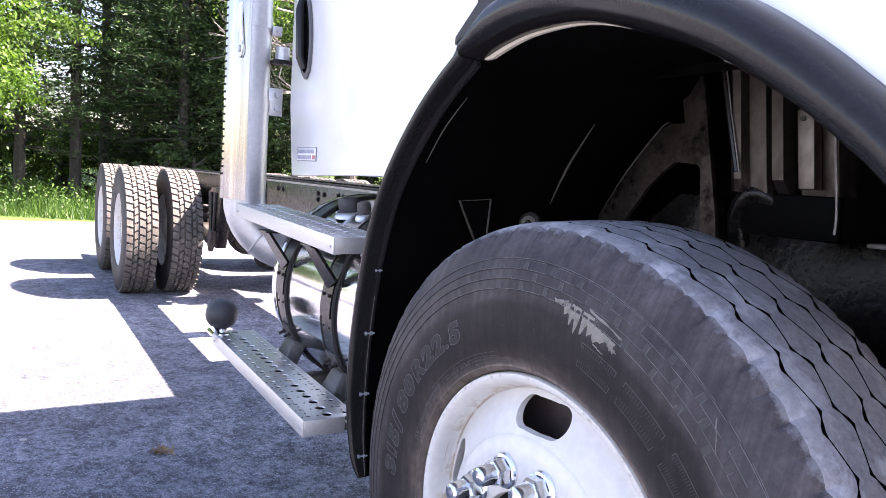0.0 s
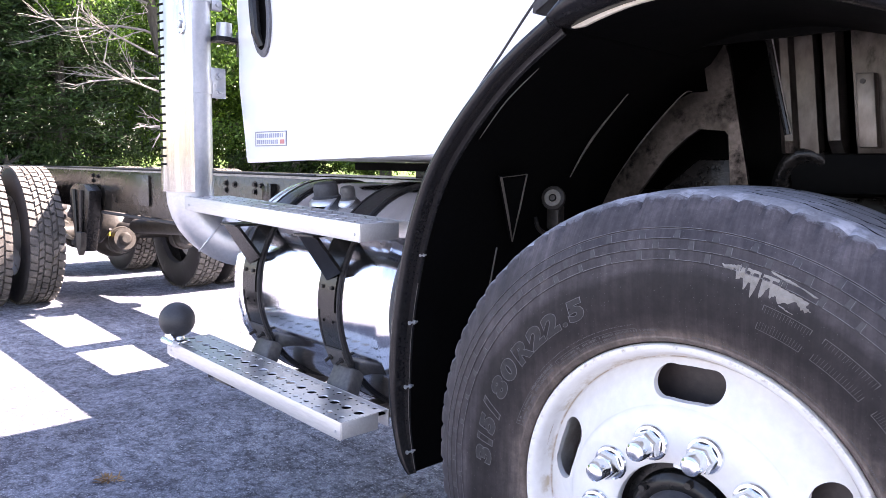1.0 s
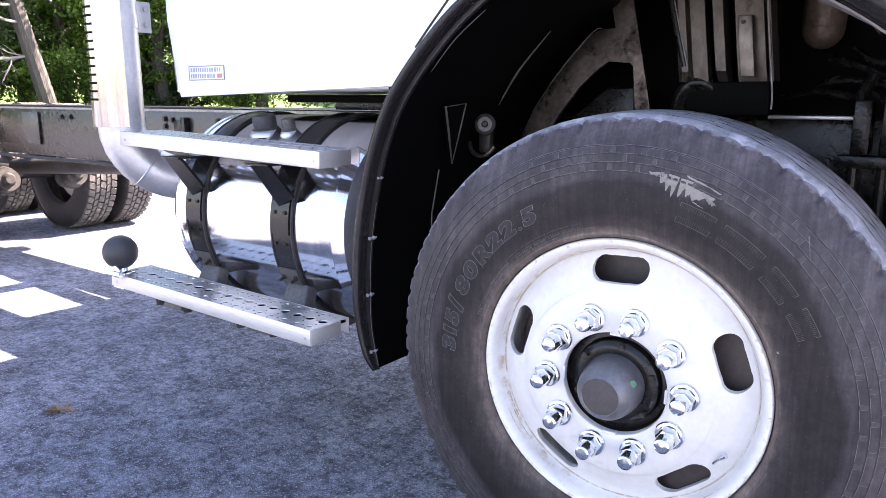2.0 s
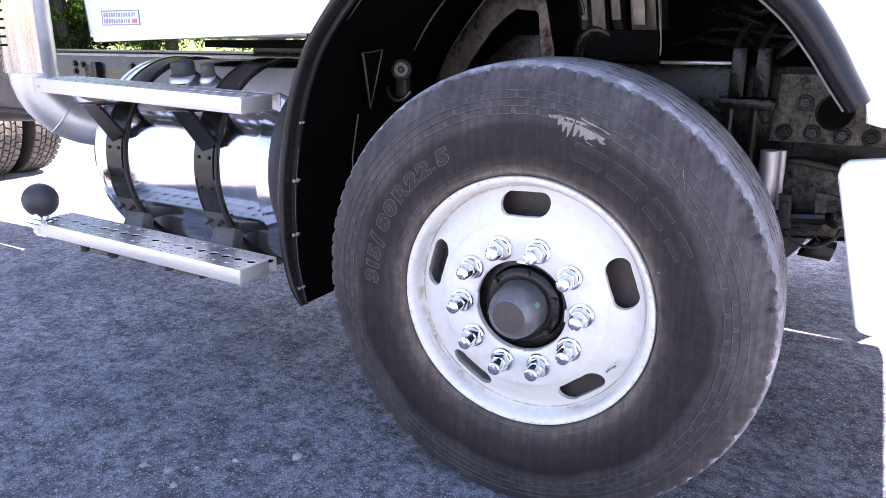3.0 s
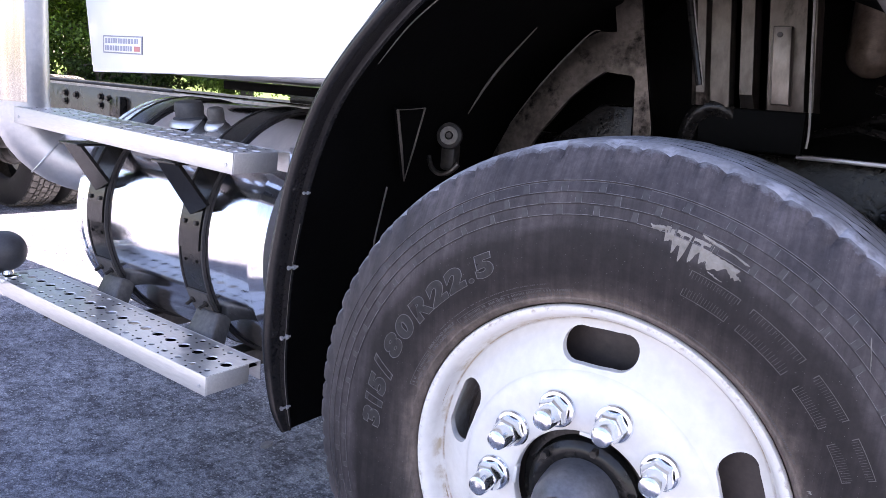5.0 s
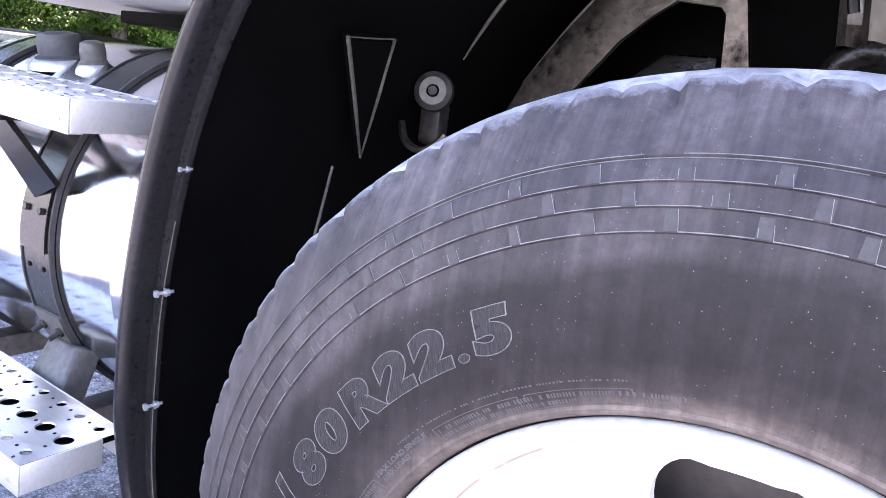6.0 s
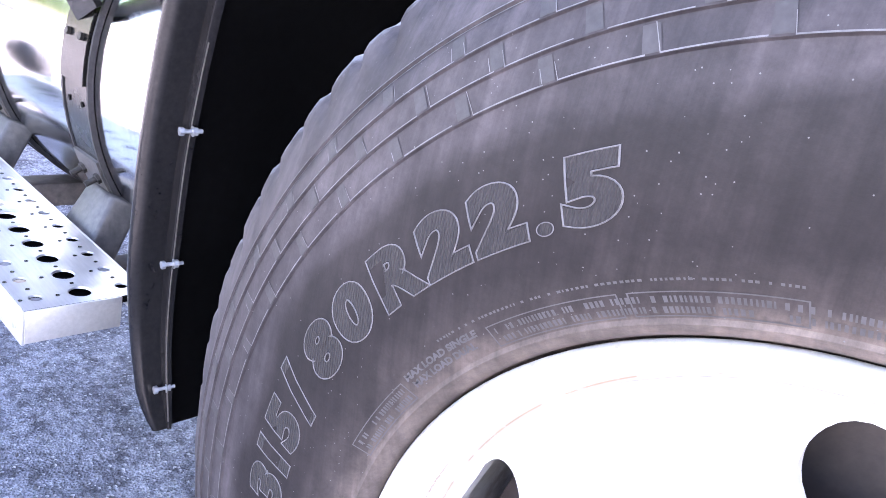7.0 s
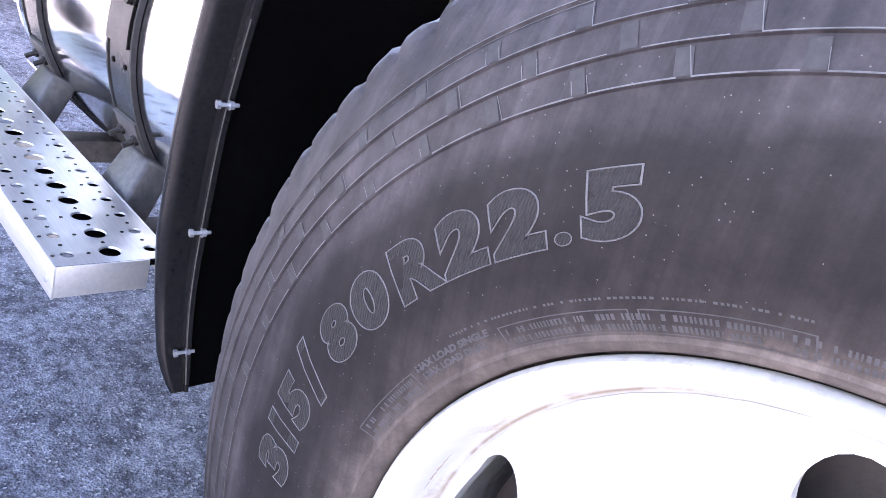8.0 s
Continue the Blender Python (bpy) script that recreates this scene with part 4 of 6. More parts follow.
def flare(t):
    """A soft rounded band; it draws in towards the nose."""
    w = 0.062 + 0.016 * math.sin(math.pi * min(1.0, t * 1.4 + 0.1)) - 0.020 * max(0.0, t - 0.7) / 0.3
    w *= min(1.0, 0.45 + 5.5 * t)
    s = 0.05 * max(0.0, t - 0.45) ** 1.2
    arc = [(0.5 * w - 0.5 * w * math.cos(q), 0.078 + s - 0.048 * math.sin(q)) for q in [math.pi * i_ / 12 for i_ in range(13)]]
    return [(-0.001, 0.100 + s)] + arc + [(w + 0.002, 0.150 + s), (w - 0.005, 0.150 + s), (0.006, 0.106 + s)]


bm = bmesh.new()
sweep(bm, [Vector(p) for p in front_inner], flare)
wing = part("wing_flare", bm, M_PLASTIC, truck, "black plastic flare along the edge of the wing")
# inner wing: arch shade painted in with the same near-black
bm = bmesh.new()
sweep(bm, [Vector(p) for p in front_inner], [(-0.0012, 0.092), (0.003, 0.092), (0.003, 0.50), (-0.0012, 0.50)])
part("inner_wing", bm, M_SHADEBLACK, wing, "matt inner wing with painted-in shade")
bm = bmesh.new()
sweep(bm, [Vector(p) for p in front_inner[30:-1]], [(-0.0060, 0.11), (-0.0020, 0.11), (-0.0020, 0.47), (-0.0060, 0.47)])
part("wing_underside", bm, M_UNDER, wing, "dusty grey underside of the wing")
bm = bmesh.new()
sweep(bm, [Vector(p) for p in front_inner[1:23]], lambda t: [(-0.0008 - 0.0090 * (1.02 - t) * min(1.0, 0.2 + 9 * t), 0.086), (-0.0008, 0.086), (-0.0008, 0.094), (-0.0008 - 0.0090 * (1.02 - t) * min(1.0, 0.2 + 9 * t), 0.094)])
part("raw_edge", bm, M_CREAM, wing, "cream unpainted edge inside the wing")

# bonnet: side skins, top and nose
SEAM = [(-0.557, 1.217), (-0.506, 1.272), (-0.461, 1.319), (-0.400, 1.385), (-0.350, 1.438), (-0.327, 1.480), (-0.318, 1.600), (-0.300, 1.860)]
skin = [(-0.440, 1.262), (-0.360, 1.322), (-0.290, 1.372)] + [(p[0] + 0.030 * p[0] / 0.6, p[1] + 0.028) for p in front_inner[3:-2]]
skin = skin + [(0.625, 1.02), (0.634, 0.972), (0.660, 0.965), (1.15, 0.960), (1.22, 1.10), (1.20, 1.55)] + SEAM[::-1]
for name, y0, y1 in (("bonnet_side", 0.100, 0.124), ("bonnet_side", 2.316, 2.340)):
    bm = bmesh.new()
    prism(bm, skin, y0, y1, 0.004)
    part(name, bm, M_WHITE, truck, "white painted bonnet side")
bm = bmesh.new()
top = [(-0.300, 1.86), (1.20, 1.55), (1.22, 1.10), (1.15, 0.955), (1.13, 0.955), (1.19, 1.10), (1.17, 1.53), (-0.300, 1.835)]
prism(bm, top, 0.125, 2.315)
part("bonnet_top", bm, M_WHITE, truck, "white bonnet top and nose")

# cab shell
bm = bmesh.new()
cabp = [(-1.70, 1.115), (-1.735, 1.60), (-1.72, 2.60), (-1.60, 2.74), (-0.75, 2.74), (-0.62, 2.66), (-0.27, 1.90), (-0.26, 1.50), (-0.42, 1.46), (-0.60, 1.34), (-0.72, 1.12)]
prism(bm, cabp, 0.215, 2.225, 0.02)
cab = part("cab", bm, M_WHITE, truck, "white painted cab shell", smooth=30)
bm = bmesh.new()
doorp = [(-1.636, 1.102), (-1.684, 1.35), (-1.70, 2.55), (-0.80, 2.55), (-0.45, 1.95), (-0.44, 1.36), (-0.60, 1.22), (-0.70, 1.129), (-0.95, 1.123)]
prism(bm, doorp, 0.190, 0.214, 0.006)
door = part("door", bm, M_WHITE, truck, "closed white cab door")
bm = bmesh.new()
prism(bm, [(-1.60, 1.95), (-1.60, 2.42), (-0.88, 2.42), (-0.62, 1.97)], 0.186, 0.1895)
part("door_window", bm, material("dark_glass", (0.02, 0.025, 0.03), (0.025, 0.03, 0.035), 0.05, bump=0), door, "dark door window")
M_PRINTINK = material("faded_print", (0.22, 0.24, 0.30), (0.34, 0.35, 0.40), 0.5, bump=0)
# handle: an oval black recess with a bar
bm = bmesh.new()
def oval(w_, h_):
    return [(-1.537 + w_ * math.cos(q) - 0.020 * math.sin(q) * h_ / 0.15, 1.578 + h_ * math.sin(q)) for q in [2 * math.pi * i / 40 for i in range(40)]]


prism(bm, oval(0.060, 0.150), 0.181, 0.1895, 0.004)
handle = part("door_handle", bm, M_GREYPLASTIC, door, "grey plastic rim of the oval door handle")
# flat oval on the rim; the depth of the recess is painted black
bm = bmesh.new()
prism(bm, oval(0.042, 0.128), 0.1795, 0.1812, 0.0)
part("recess", bm, M_SHADEBLACK, handle, "flat black oval painting the depth of the handle recess")
bm = bmesh.new()
tube(bm, [(-1.560, 0.178, 1.70), (-1.545, 0.166, 1.66), (-1.525, 0.166, 1.50), (-1.515, 0.178, 1.46)], [0.012, 0.016, 0.016, 0.012], 10)
part("handle_bar", bm, M_PLASTIC, handle)
BX, BZ = 0.025, 0.009         # where the badge sits on the door
bm = bmesh.new()
box(bm, (-1.598, 0.1875, 1.148), (-1.420, 0.1896, 1.190), 0.001)
badge = part("badge", bm, M_DECAL, door, "small lettered badge plate")
badge.location = (BX, 0, BZ)
bm = bmesh.new()
for row, (z0, z1) in enumerate(((1.172, 1.185), (1.153, 1.166))):
    x = -1.590
    rng = random.Random(row)
    while x < (-1.440 if row == 0 else -1.465):
        w = 0.004 + 0.006 * rng.random()
        box(bm, (x, 0.1862, z0), (x + w, 0.1874, z1))
        x += w + 0.005
tagged(part("badge_print", bm, M_PRINTINK, badge), "worn small print as plain bars", kind="stuff")
bm = bmesh.new()
for lo, hi in (((-1.600, 0.1868, 1.146), (-1.418, 0.1898, 1.149)), ((-1.600, 0.1868, 1.189), (-1.418, 0.1898, 1.192)), ((-1.600, 0.1868, 1.149), (-1.597, 0.1898, 1.189)), ((-1.421, 0.1868, 1.149), (-1.418, 0.1898, 1.189))):
    box(bm, lo, hi)
part("badge_border", bm, M_INK, badge)
bm = bmesh.new()
box(bm, (-1.452, 0.1860, 1.153), (-1.428, 0.1874, 1.166))
part("badge_mark", bm, M_RED, badge, "small red mark")


# ---- steps ----
# step aluminium made lighter and warmer, painting in light off the ground
M_SKIRT = material("lit_step_skirt", (0.50, 0.49, 0.475), (0.62, 0.61, 0.59), 0.42, 0.55, scale=6, fine=200, bump=0.1, depth=0.0006, stretch=(0.15, 1, 1), spots=(0.50, 0.46, 0.40), spot_scale=5, spot_at=0.66)
M_STEPDIRT = material("packed_grey_dirt", (0.11, 0.11, 0.115), (0.22, 0.215, 0.21), 0.8, scale=30, fine=150, bump=0.4)


def step(name, x0, x1, y0, z, depth, tilt, holes):
    """An aluminium tread: a folded tray with rows of round holes."""
    thick = 0.044
    bm = bmesh.new()
    L = x1 - x0
    # the perforated top: a row of large holes between two rows of smaller ones
    cx = L / holes
    edges = [y0, y0 + depth * 0.29, y0 + depth * 0.71, y0 + depth]
    k_ = 20
    dots = []
    rng = random.Random(holes)
    fills = {False: bmesh.new(), True: bmesh.new()}
    for i in range(holes):
        for j in range(3):
            mx, my, hy = x0 + (i + 0.5) * cx, (edges[j] + edges[j + 1]) / 2, edges[j + 1] - edges[j]
            r = 0.0136 if j == 1 else 0.0080
            hang = 0.0009
            ou, inn, low = [], [], []
            for q in range(k_):
                a = 2 * math.pi * (q + 0.5) / k_
                c, s_ = math.cos(a), math.sin(a)
                m_ = max(abs(c), abs(s_))
                ou.append(bm.verts.new((mx + c / m_ * cx / 2, my + s_ / m_ * hy / 2, z + thick)))
                inn.append(bm.verts.new((mx + c * r, my + s_ * r, z + thick + hang)))
                low.append(bm.verts.new((mx + c * r * 0.92, my + s_ * r * 0.92, z + thick - 0.0016)))
            for a_, b_ in ((ou, inn), (inn, low)):
                for q in range(k_):
                    bm.faces.new((a_[q], a_[(q + 1) % k_], b_[(q + 1) % k_], b_[q]))
            if rng.random() < (0.42 if j == 1 else 0.55):
                cyl(fills[rng.random() < 0.25], (mx, my, z + thick - 0.0045), (mx, my, z + thick - rng.uniform(0.0012, 0.0030)), r * 0.93, n=16)
            dots += [(mx + cx / 2, my), (mx, edges[j] + 0.004)]
    bmesh.ops.remove_doubles(bm, verts=bm.verts, dist=0.0004)
    # the folded skirts
    skirts = []
    for lo, hi in (((x0 - 0.002, y0 - 0.003, z), (x1 + 0.002, y0, z + thick + 0.0005)), ((x0 - 0.002, y0 + depth, z), (x1 + 0.002, y0 + depth + 0.003, z + thick + 0.0005)),
                   ((x1, y0, z + 0.002), (x1 + 0.003, y0 + depth * 0.78, z + thick)), ((x0 - 0.003, y0, z + 0.002), (x0, y0 + depth * 0.78, z + thick)),
                   ((x0, y0, z), (x1, y0 + 0.018, z + 0.0025))):
        skirts.append((lo, hi))
    ob = part(name, bm, M_STEP, truck, "brushed aluminium step with round grip holes", smooth=40)
    piv = Matrix.Translation((x1, 0, z))
    ob.matrix_basis = piv @ Matrix.Rotation(radians(tilt), 4, "Y") @ piv.inverted()
    for lo, hi in skirts:
        bm = bmesh.new()
        box(bm, lo, hi, 0.0009)
        part("skirt", bm, M_SKIRT, ob)
    # black sheet added below the tread so that the holes look dark
    tray = bmesh.new()
    box(tray, (x0 + 0.004, y0 + 0.004, z + thick - 0.012), (x1 - 0.004, y0 + depth - 0.004, z + thick - 0.008))
    dot = bmesh.new()
    for dx, dy in dots[:-1]:
        if x0 + 0.01 < dx < x1 - 0.01:
            cyl(dot, (dx, dy, z + thick - 0.001), (dx, dy, z + thick + 0.0007), 0.0028, 0.0026, 7)
    tagged(part("grip_dimple", dot, M_OILY, ob), "small dark dimples in the tread", kind="stuff")
    tagged(part("hole_dirt", fills[False], M_STEPDIRT, ob), "grey dirt packed in the step holes", kind="stuff")
    tagged(part("hole_rust", fills[True], M_RUST, ob), "rusty dirt packed in the step holes", kind="stuff")
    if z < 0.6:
        part("under_tray", tray, M_SHADEBLACK, ob, "added black sheet that darkens the step holes")
    for x in (x1 - 0.018, x0 + 0.03):
        bm = bmesh.new()
        cyl(bm, (x, y0 - 0.003, z + 0.018), (x, y0 - 0.0055, z + 0.018), 0.004, n=8)
        part("rivet", bm, M_PIPE, ob)
    return ob


upper_step = step("upper_step", -1.755, -0.825, 0.033, 0.919, 0.150, 1.7, 19)
lower_step = step("lower_step", -1.770, -0.813, -0.030, 0.455, 0.142, 1.2, 19)

M_HANGER = material("dusty_hanger_paint", (0.040, 0.037, 0.036), (0.105, 0.095, 0.087), 0.45, scale=12, fine=80, bump=0.3, spots=(0.14, 0.115, 0.09), spot_scale=10, spot_at=0.62)
# ---- fuel tank ----
TY, TZ, TR = 0.465, 0.715, 0.330
TX0, TX1 = -1.655, -0.855


def tank_ring(bm, x0, x1, r0, r1, a0=0.0, a1=360.0, n=72):
    """A band round the tank between two radii, from angle a0 to a1 (0 faces the camera's side, 90 up)."""
    full = a1 - a0 >= 360
    k_ = n if full else max(6, int(n * (a1 - a0) / 360))
    rows = []
    for i in range(k_ if full else k_ + 1):
        a = radians(a0 + (a1 - a0) * i / k_)
        rows.append([bm.verts.new((x, TY - r * math.cos(a), TZ + r * math.sin(a))) for x, r in ((x0, r0), (x0, r1), (x1, r1), (x1, r0))])
    lim = len(rows)
    for i in range(lim if full else lim - 1):
        q, w = rows[i], rows[(i + 1) % lim]
        for j in range(4):
            bm.faces.new((q[j], q[(j + 1) % 4], w[(j + 1) % 4], w[j]))
    if not full:
        bm.faces.new(rows[0])
        bm.faces.new(rows[-1][::-1])


bm = bmesh.new()
prof = [(0.0001, TX0 - 0.045), (TR * 0.5, TX0 - 0.040), (TR * 0.82, TX0 - 0.022), (TR * 0.955, TX0 + 0.002), (TR, TX0 + 0.03), (TR + 0.003, TX0 + 0.034), (TR + 0.003, TX0 + 0.05), (TR, TX0 + 0.054), (TR, TX0 + 0.058), (TR, TX0 + 0.3),
        (TR, TX1 - 0.3), (TR, TX1 - 0.058), (TR, TX1 - 0.054), (TR + 0.003, TX1 - 0.05), (TR + 0.003, TX1 - 0.034), (TR, TX1 - 0.03), (TR * 0.955, TX1 - 0.002), (TR * 0.82, TX1 + 0.022), (TR * 0.5, TX1 + 0.040), (0.0001, TX1 + 0.045)]
rows = []
for i in range(96):
    a = 2 * math.pi * i / 96
    rows.append([bm.verts.new((x, TY - r * math.cos(a), TZ + r * math.sin(a))) for r, x in prof])
for i in range(96):
    q, w = rows[i], rows[(i + 1) % 96]
    for j in range(len(prof) - 1):
        bm.faces.new((q[j], q[j + 1], w[j + 1], w[j]))
bmesh.ops.remove_doubles(bm, verts=bm.verts, dist=0.0005)
for f in bm.faces:
    c = f.calc_center_median()
    f.material_index = 1 if c.x > TX1 + 0.004 or c.x < TX0 - 0.004 else 0
tank = part("fuel_tank", bm, [M_ALU, M_STEP], truck, "polished aluminium round fuel tank with black straps", smooth=30)
for x in (-1.512, -1.092):
    bm = bmesh.new()
    tank_ring(bm, x - 0.040, x + 0.040, TR + 0.001, TR + 0.007)
    strap = part("tank_strap", bm, M_BLACK, tank, "glossy black steel tank strap")
    bm = bmesh.new()
    tank_ring(bm, x - 0.046, x - 0.041, TR + 0.001, TR + 0.009)
    tank_ring(bm, x + 0.041, x + 0.046, TR + 0.001, TR + 0.009)
    part("strap_rubber", bm, M_RUBBER, tank, "black rubber edge of the strap")
    # the arm that carries the upper step
    bm = bmesh.new()
    tank_ring(bm, x - 0.038, x + 0.038, TR + 0.007, TR + 0.013, -2, 15)
    box(bm, (x - 0.062, 0.060, 0.9085), (x + 0.032, 0.185, 0.9155), 0.002)
    quad = [Vector(p) for p in ((x - 0.056, 0.068, 0.912), (x + 0.026, 0.068, 0.912), (x + 0.062, 0.126, 0.815), (x - 0.006, 0.130, 0.785))]
    fr = [bm.verts.new(p) for p in quad]
    bk = [bm.verts.new(p + Vector((0, 0.008, 0.004))) for p in quad]
    bm.faces.new(fr)
    bm.faces.new(bk[::-1])
    for i in range(4):
        bm.faces.new((fr[i], bk[i], bk[(i + 1) % 4], fr[(i + 1) % 4]))
    arm = part("step_arm", bm, M_BLACK, truck, "black steel arm bolted to the tank strap")
    for dx in (-0.022, 0.022):
        for a in (9,):
            bm = bmesh.new()
            ca, sa = math.cos(radians(a)), math.sin(radians(a))
            p = Vector((x + dx, TY - (TR + 0.013) * ca, TZ + (TR + 0.013) * sa))
            cyl(bm, p, p + Vector((0, -ca, sa)) * 0.005, 0.0060, n=6)
            part("bolt", bm, M_GRIME, arm)
        # strap hole as a flat disc with its inner shade painted black
        bm = bmesh.new()
        ca, sa = math.cos(radians(-7)), math.sin(radians(-7))
        p = Vector((x + dx, TY - (TR + 0.0070) * ca, TZ + (TR + 0.0070) * sa))
        cyl(bm, p, p + Vector((0, -ca, sa)) * 0.0012, 0.0042, n=10)
        part("strap_hole", bm, M_SHADEBLACK, arm)
    # the hanger of the lower step
    bm = bmesh.new()
    tank_ring(bm, x - 0.040, x + 0.040, TR + 0.007, TR + 0.012, -38, -21)
    face_ = [Vector(p) for p in ((x - 0.019, 0.164, 0.548), (x + 0.068, 0.162, 0.549), (x + 0.104, 0.098, 0.452), (x - 0.006, 0.098, 0.452))]
    rear_ = [p + Vector((0.004, 0.042, -0.018)) for p in face_]
    blk = bmesh.new()
    fr, bk = [blk.verts.new(p) for p in face_], [blk.verts.new(p) for p in rear_]
    blk.faces.new(fr)
    blk.faces.new(bk[::-1])
    for i in range(4):
        blk.faces.new((fr[i], bk[i], bk[(i + 1) % 4], fr[(i + 1) % 4]))
    bmesh.ops.recalc_face_normals(blk, faces=blk.faces)
    bmesh.ops.bevel(blk, geom=blk.edges, offset=0.006, segments=3, affect="EDGES", profile=0.5)
    folded = part("step_bracket", blk, M_HANGER, truck, "dusty folded steel bracket between strap and step")
    box(bm, (x - 0.045, 0.020, 0.425), (x + 0.05, 0.156, 0.440), 0.003)
    box(bm, (x - 0.03, 0.16, 0.36), (x + 0.03, 0.80, 0.41), 0.006)
    hang = part("step_hanger", bm, M_HANGER, truck, "dusty black hanger under the tank")
    for dx in (-0.02, 0.02):
        bm = bmesh.new()
        ca, sa = math.cos(radians(-26)), math.sin(radians(-26))
        p, out_ = Vector((x + dx * 1.3, TY - (TR + 0.010) * ca, TZ + (TR + 0.010) * sa)), Vector((0, -ca, sa))
        cyl(bm, p, p + out_ * 0.007, 0.0085, n=6)
        cyl(bm, p, p + out_ * 0.024, 0.0046, n=10)
        part("bolt", bm, M_GRIME, hang)
    for dx in (-0.06, 0.09):
        bm = bmesh.new()
        cyl(bm, (x + dx - 0.05, 0.05, 0.436), (x + dx - 0.05, 0.05, 0.415), 0.016, 0.014, 12)
        part("step_foot", bm, M_RUBBER, hang)
# filler cap and breather
M_CAP = material("grey_rubber_cap", (0.035, 0.035, 0.037), (0.065, 0.065, 0.068), 0.6, scale=20, fine=120, bump=0.2)
for x, y, r, h, mat, lab in ((-1.335, 0.297, 0.038, 0.044, M_CAP, "black rubber filler cap"), (-1.220, 0.295, 0.022, 0.036, M_HANGER, "rusty breather cap")):
    bm = bmesh.new()
    z = TZ + math.sqrt(TR ** 2 - (TY - y) ** 2) - 0.012
    tilt = Matrix.Translation((x, y, z)) @ Matrix.Rotation(radians(9), 4, "X") @ Matrix.Rotation(radians(90), 4, "X")
    lathe(bm, [(r * 1.15, -0.004), (r * 1.18, 0.016), (r * 0.98, 0.020), (r, 0.03), (r * 1.02, h), (r * 0.92, h + 0.014), (r * 0.5, h + 0.018), (0.0001, h + 0.018)], 28)
    bmesh.ops.transform(bm, matrix=tilt, verts=bm.verts)
    cap_ = part("filler_cap", bm, mat, tank, lab)
    bm = bmesh.new()
    lathe(bm, [(r * 1.5, -0.006), (r * 1.45, 0.004), (r * 1.25, 0.012), (r * 1.1, 0.014)], 28)
    bmesh.ops.transform(bm, matrix=tilt, verts=bm.verts)
    part("weld_flange", bm, M_STEP, cap_, "welded aluminium flange")

# the ball at the tail of the lower step
bm = bmesh.new()
bmesh.ops.create_uvsphere(bm, u_segments=32, v_segments=20, radius=0.057)
bmesh.ops.translate(bm, verts=bm.verts, vec=(-1.742, -0.010, 0.590))
ball = part("ball_cap", bm, M_BALL, truck, "black rubber ball on a chrome clamp", smooth=60)
bm = bmesh.new()
cyl(bm, (-1.735, -0.01, 0.515), (-1.740, -0.010, 0.542), 0.022, 0.018, 16)
box(bm, (-1.770, -0.032, 0.512), (-1.695, 0.014, 0.527), 0.005)
tube(bm, [(-1.770, -0.034, 0.512), (-1.735, -0.038, 0.535), (-1.700, -0.034, 0.512)], 0.006, 8)
box(bm, (-1.765, -0.030, 0.470), (-1.705, -0.0285, 0.512))
part("clamp", bm, M_CHROME, ball, "chrome wire clamp")
bm = bmesh.new()
prism(bm, [(-1.772, 0.513), (-1.690, 0.513), (-1.700, 0.540), (-1.722, 0.556), (-1.756, 0.550)], -0.046, -0.036, 0.003)
part("clamp_plate", bm, M_CHROME, ball, "bright bent clamp plate")
bm = bmesh.new()
cyl(bm, (-1.770, -0.044, 0.524), (-1.688, -0.044, 0.524), 0.011, n=16)
part("clamp_pin", bm, M_CHROME, ball)

# ---- exhaust ----
EX, EY, ER = -1.812, 0.0745, 0.076
bm = bmesh.new()
pts = [(EX, EY, 3.1), (EX, EY, 2.0), (EX, EY, 1.02)]
for i in range(1, 10):
    a = math.pi / 2 * i / 9
    pts.append((EX + 0.10 * (1 - math.cos(a)), EY + 0.18 * (1 - math.cos(a)), 1.01 - 0.19 * math.sin(a)))
pts += [(EX + 0.13, EY + 0.28, 0.815), (EX + 0.2, EY + 0.70, 0.81)]
tube(bm, pts, ER, 32)
pipe = part("exhaust_pipe", bm, M_PIPE, truck, "steel exhaust stack with a slotted heat shield", smooth=50)
for i_ in (5, 9):
    bm = bmesh.new()
    c_, d_ = Vector(pts[3 + i_ - 1]), (Vector(pts[3 + i_]) - Vector(pts[3 + i_ - 2])).normalized()
    u_ = d_.orthogonal().normalized()
    w_ = d_.cross(u_)
    tube(bm, [c_ + (ER + 0.001) * (math.cos(q) * u_ + math.sin(q) * w_) for q in [2 * math.pi * i / 40 for i in range(41)]], 0.003, 6, False)
    part("elbow_seam", bm, M_PIPE, pipe)
bm = bmesh.new()
k_ = 26
for z0, z1 in ((1.005, 3.05),):
    prev = None
    for i in range(k_ + 1):
        a = radians(180 + (346 - 180) * i / k_)
        cur = [bm.verts.new((EX + rr * math.cos(a), EY + rr * math.sin(a), z)) for rr, z in ((ER + 0.012, z0), (ER + 0.012, z1), (ER + 0.009, z1), (ER + 0.009, z0))]
        if prev:
            for j in range(4):
                bm.faces.new((prev[j], prev[(j + 1) % 4], cur[(j + 1) % 4], cur[j]))
        prev = cur
shield = part("heat_shield", bm, M_SHIELD, pipe, "bright slotted heat shield", smooth=50)
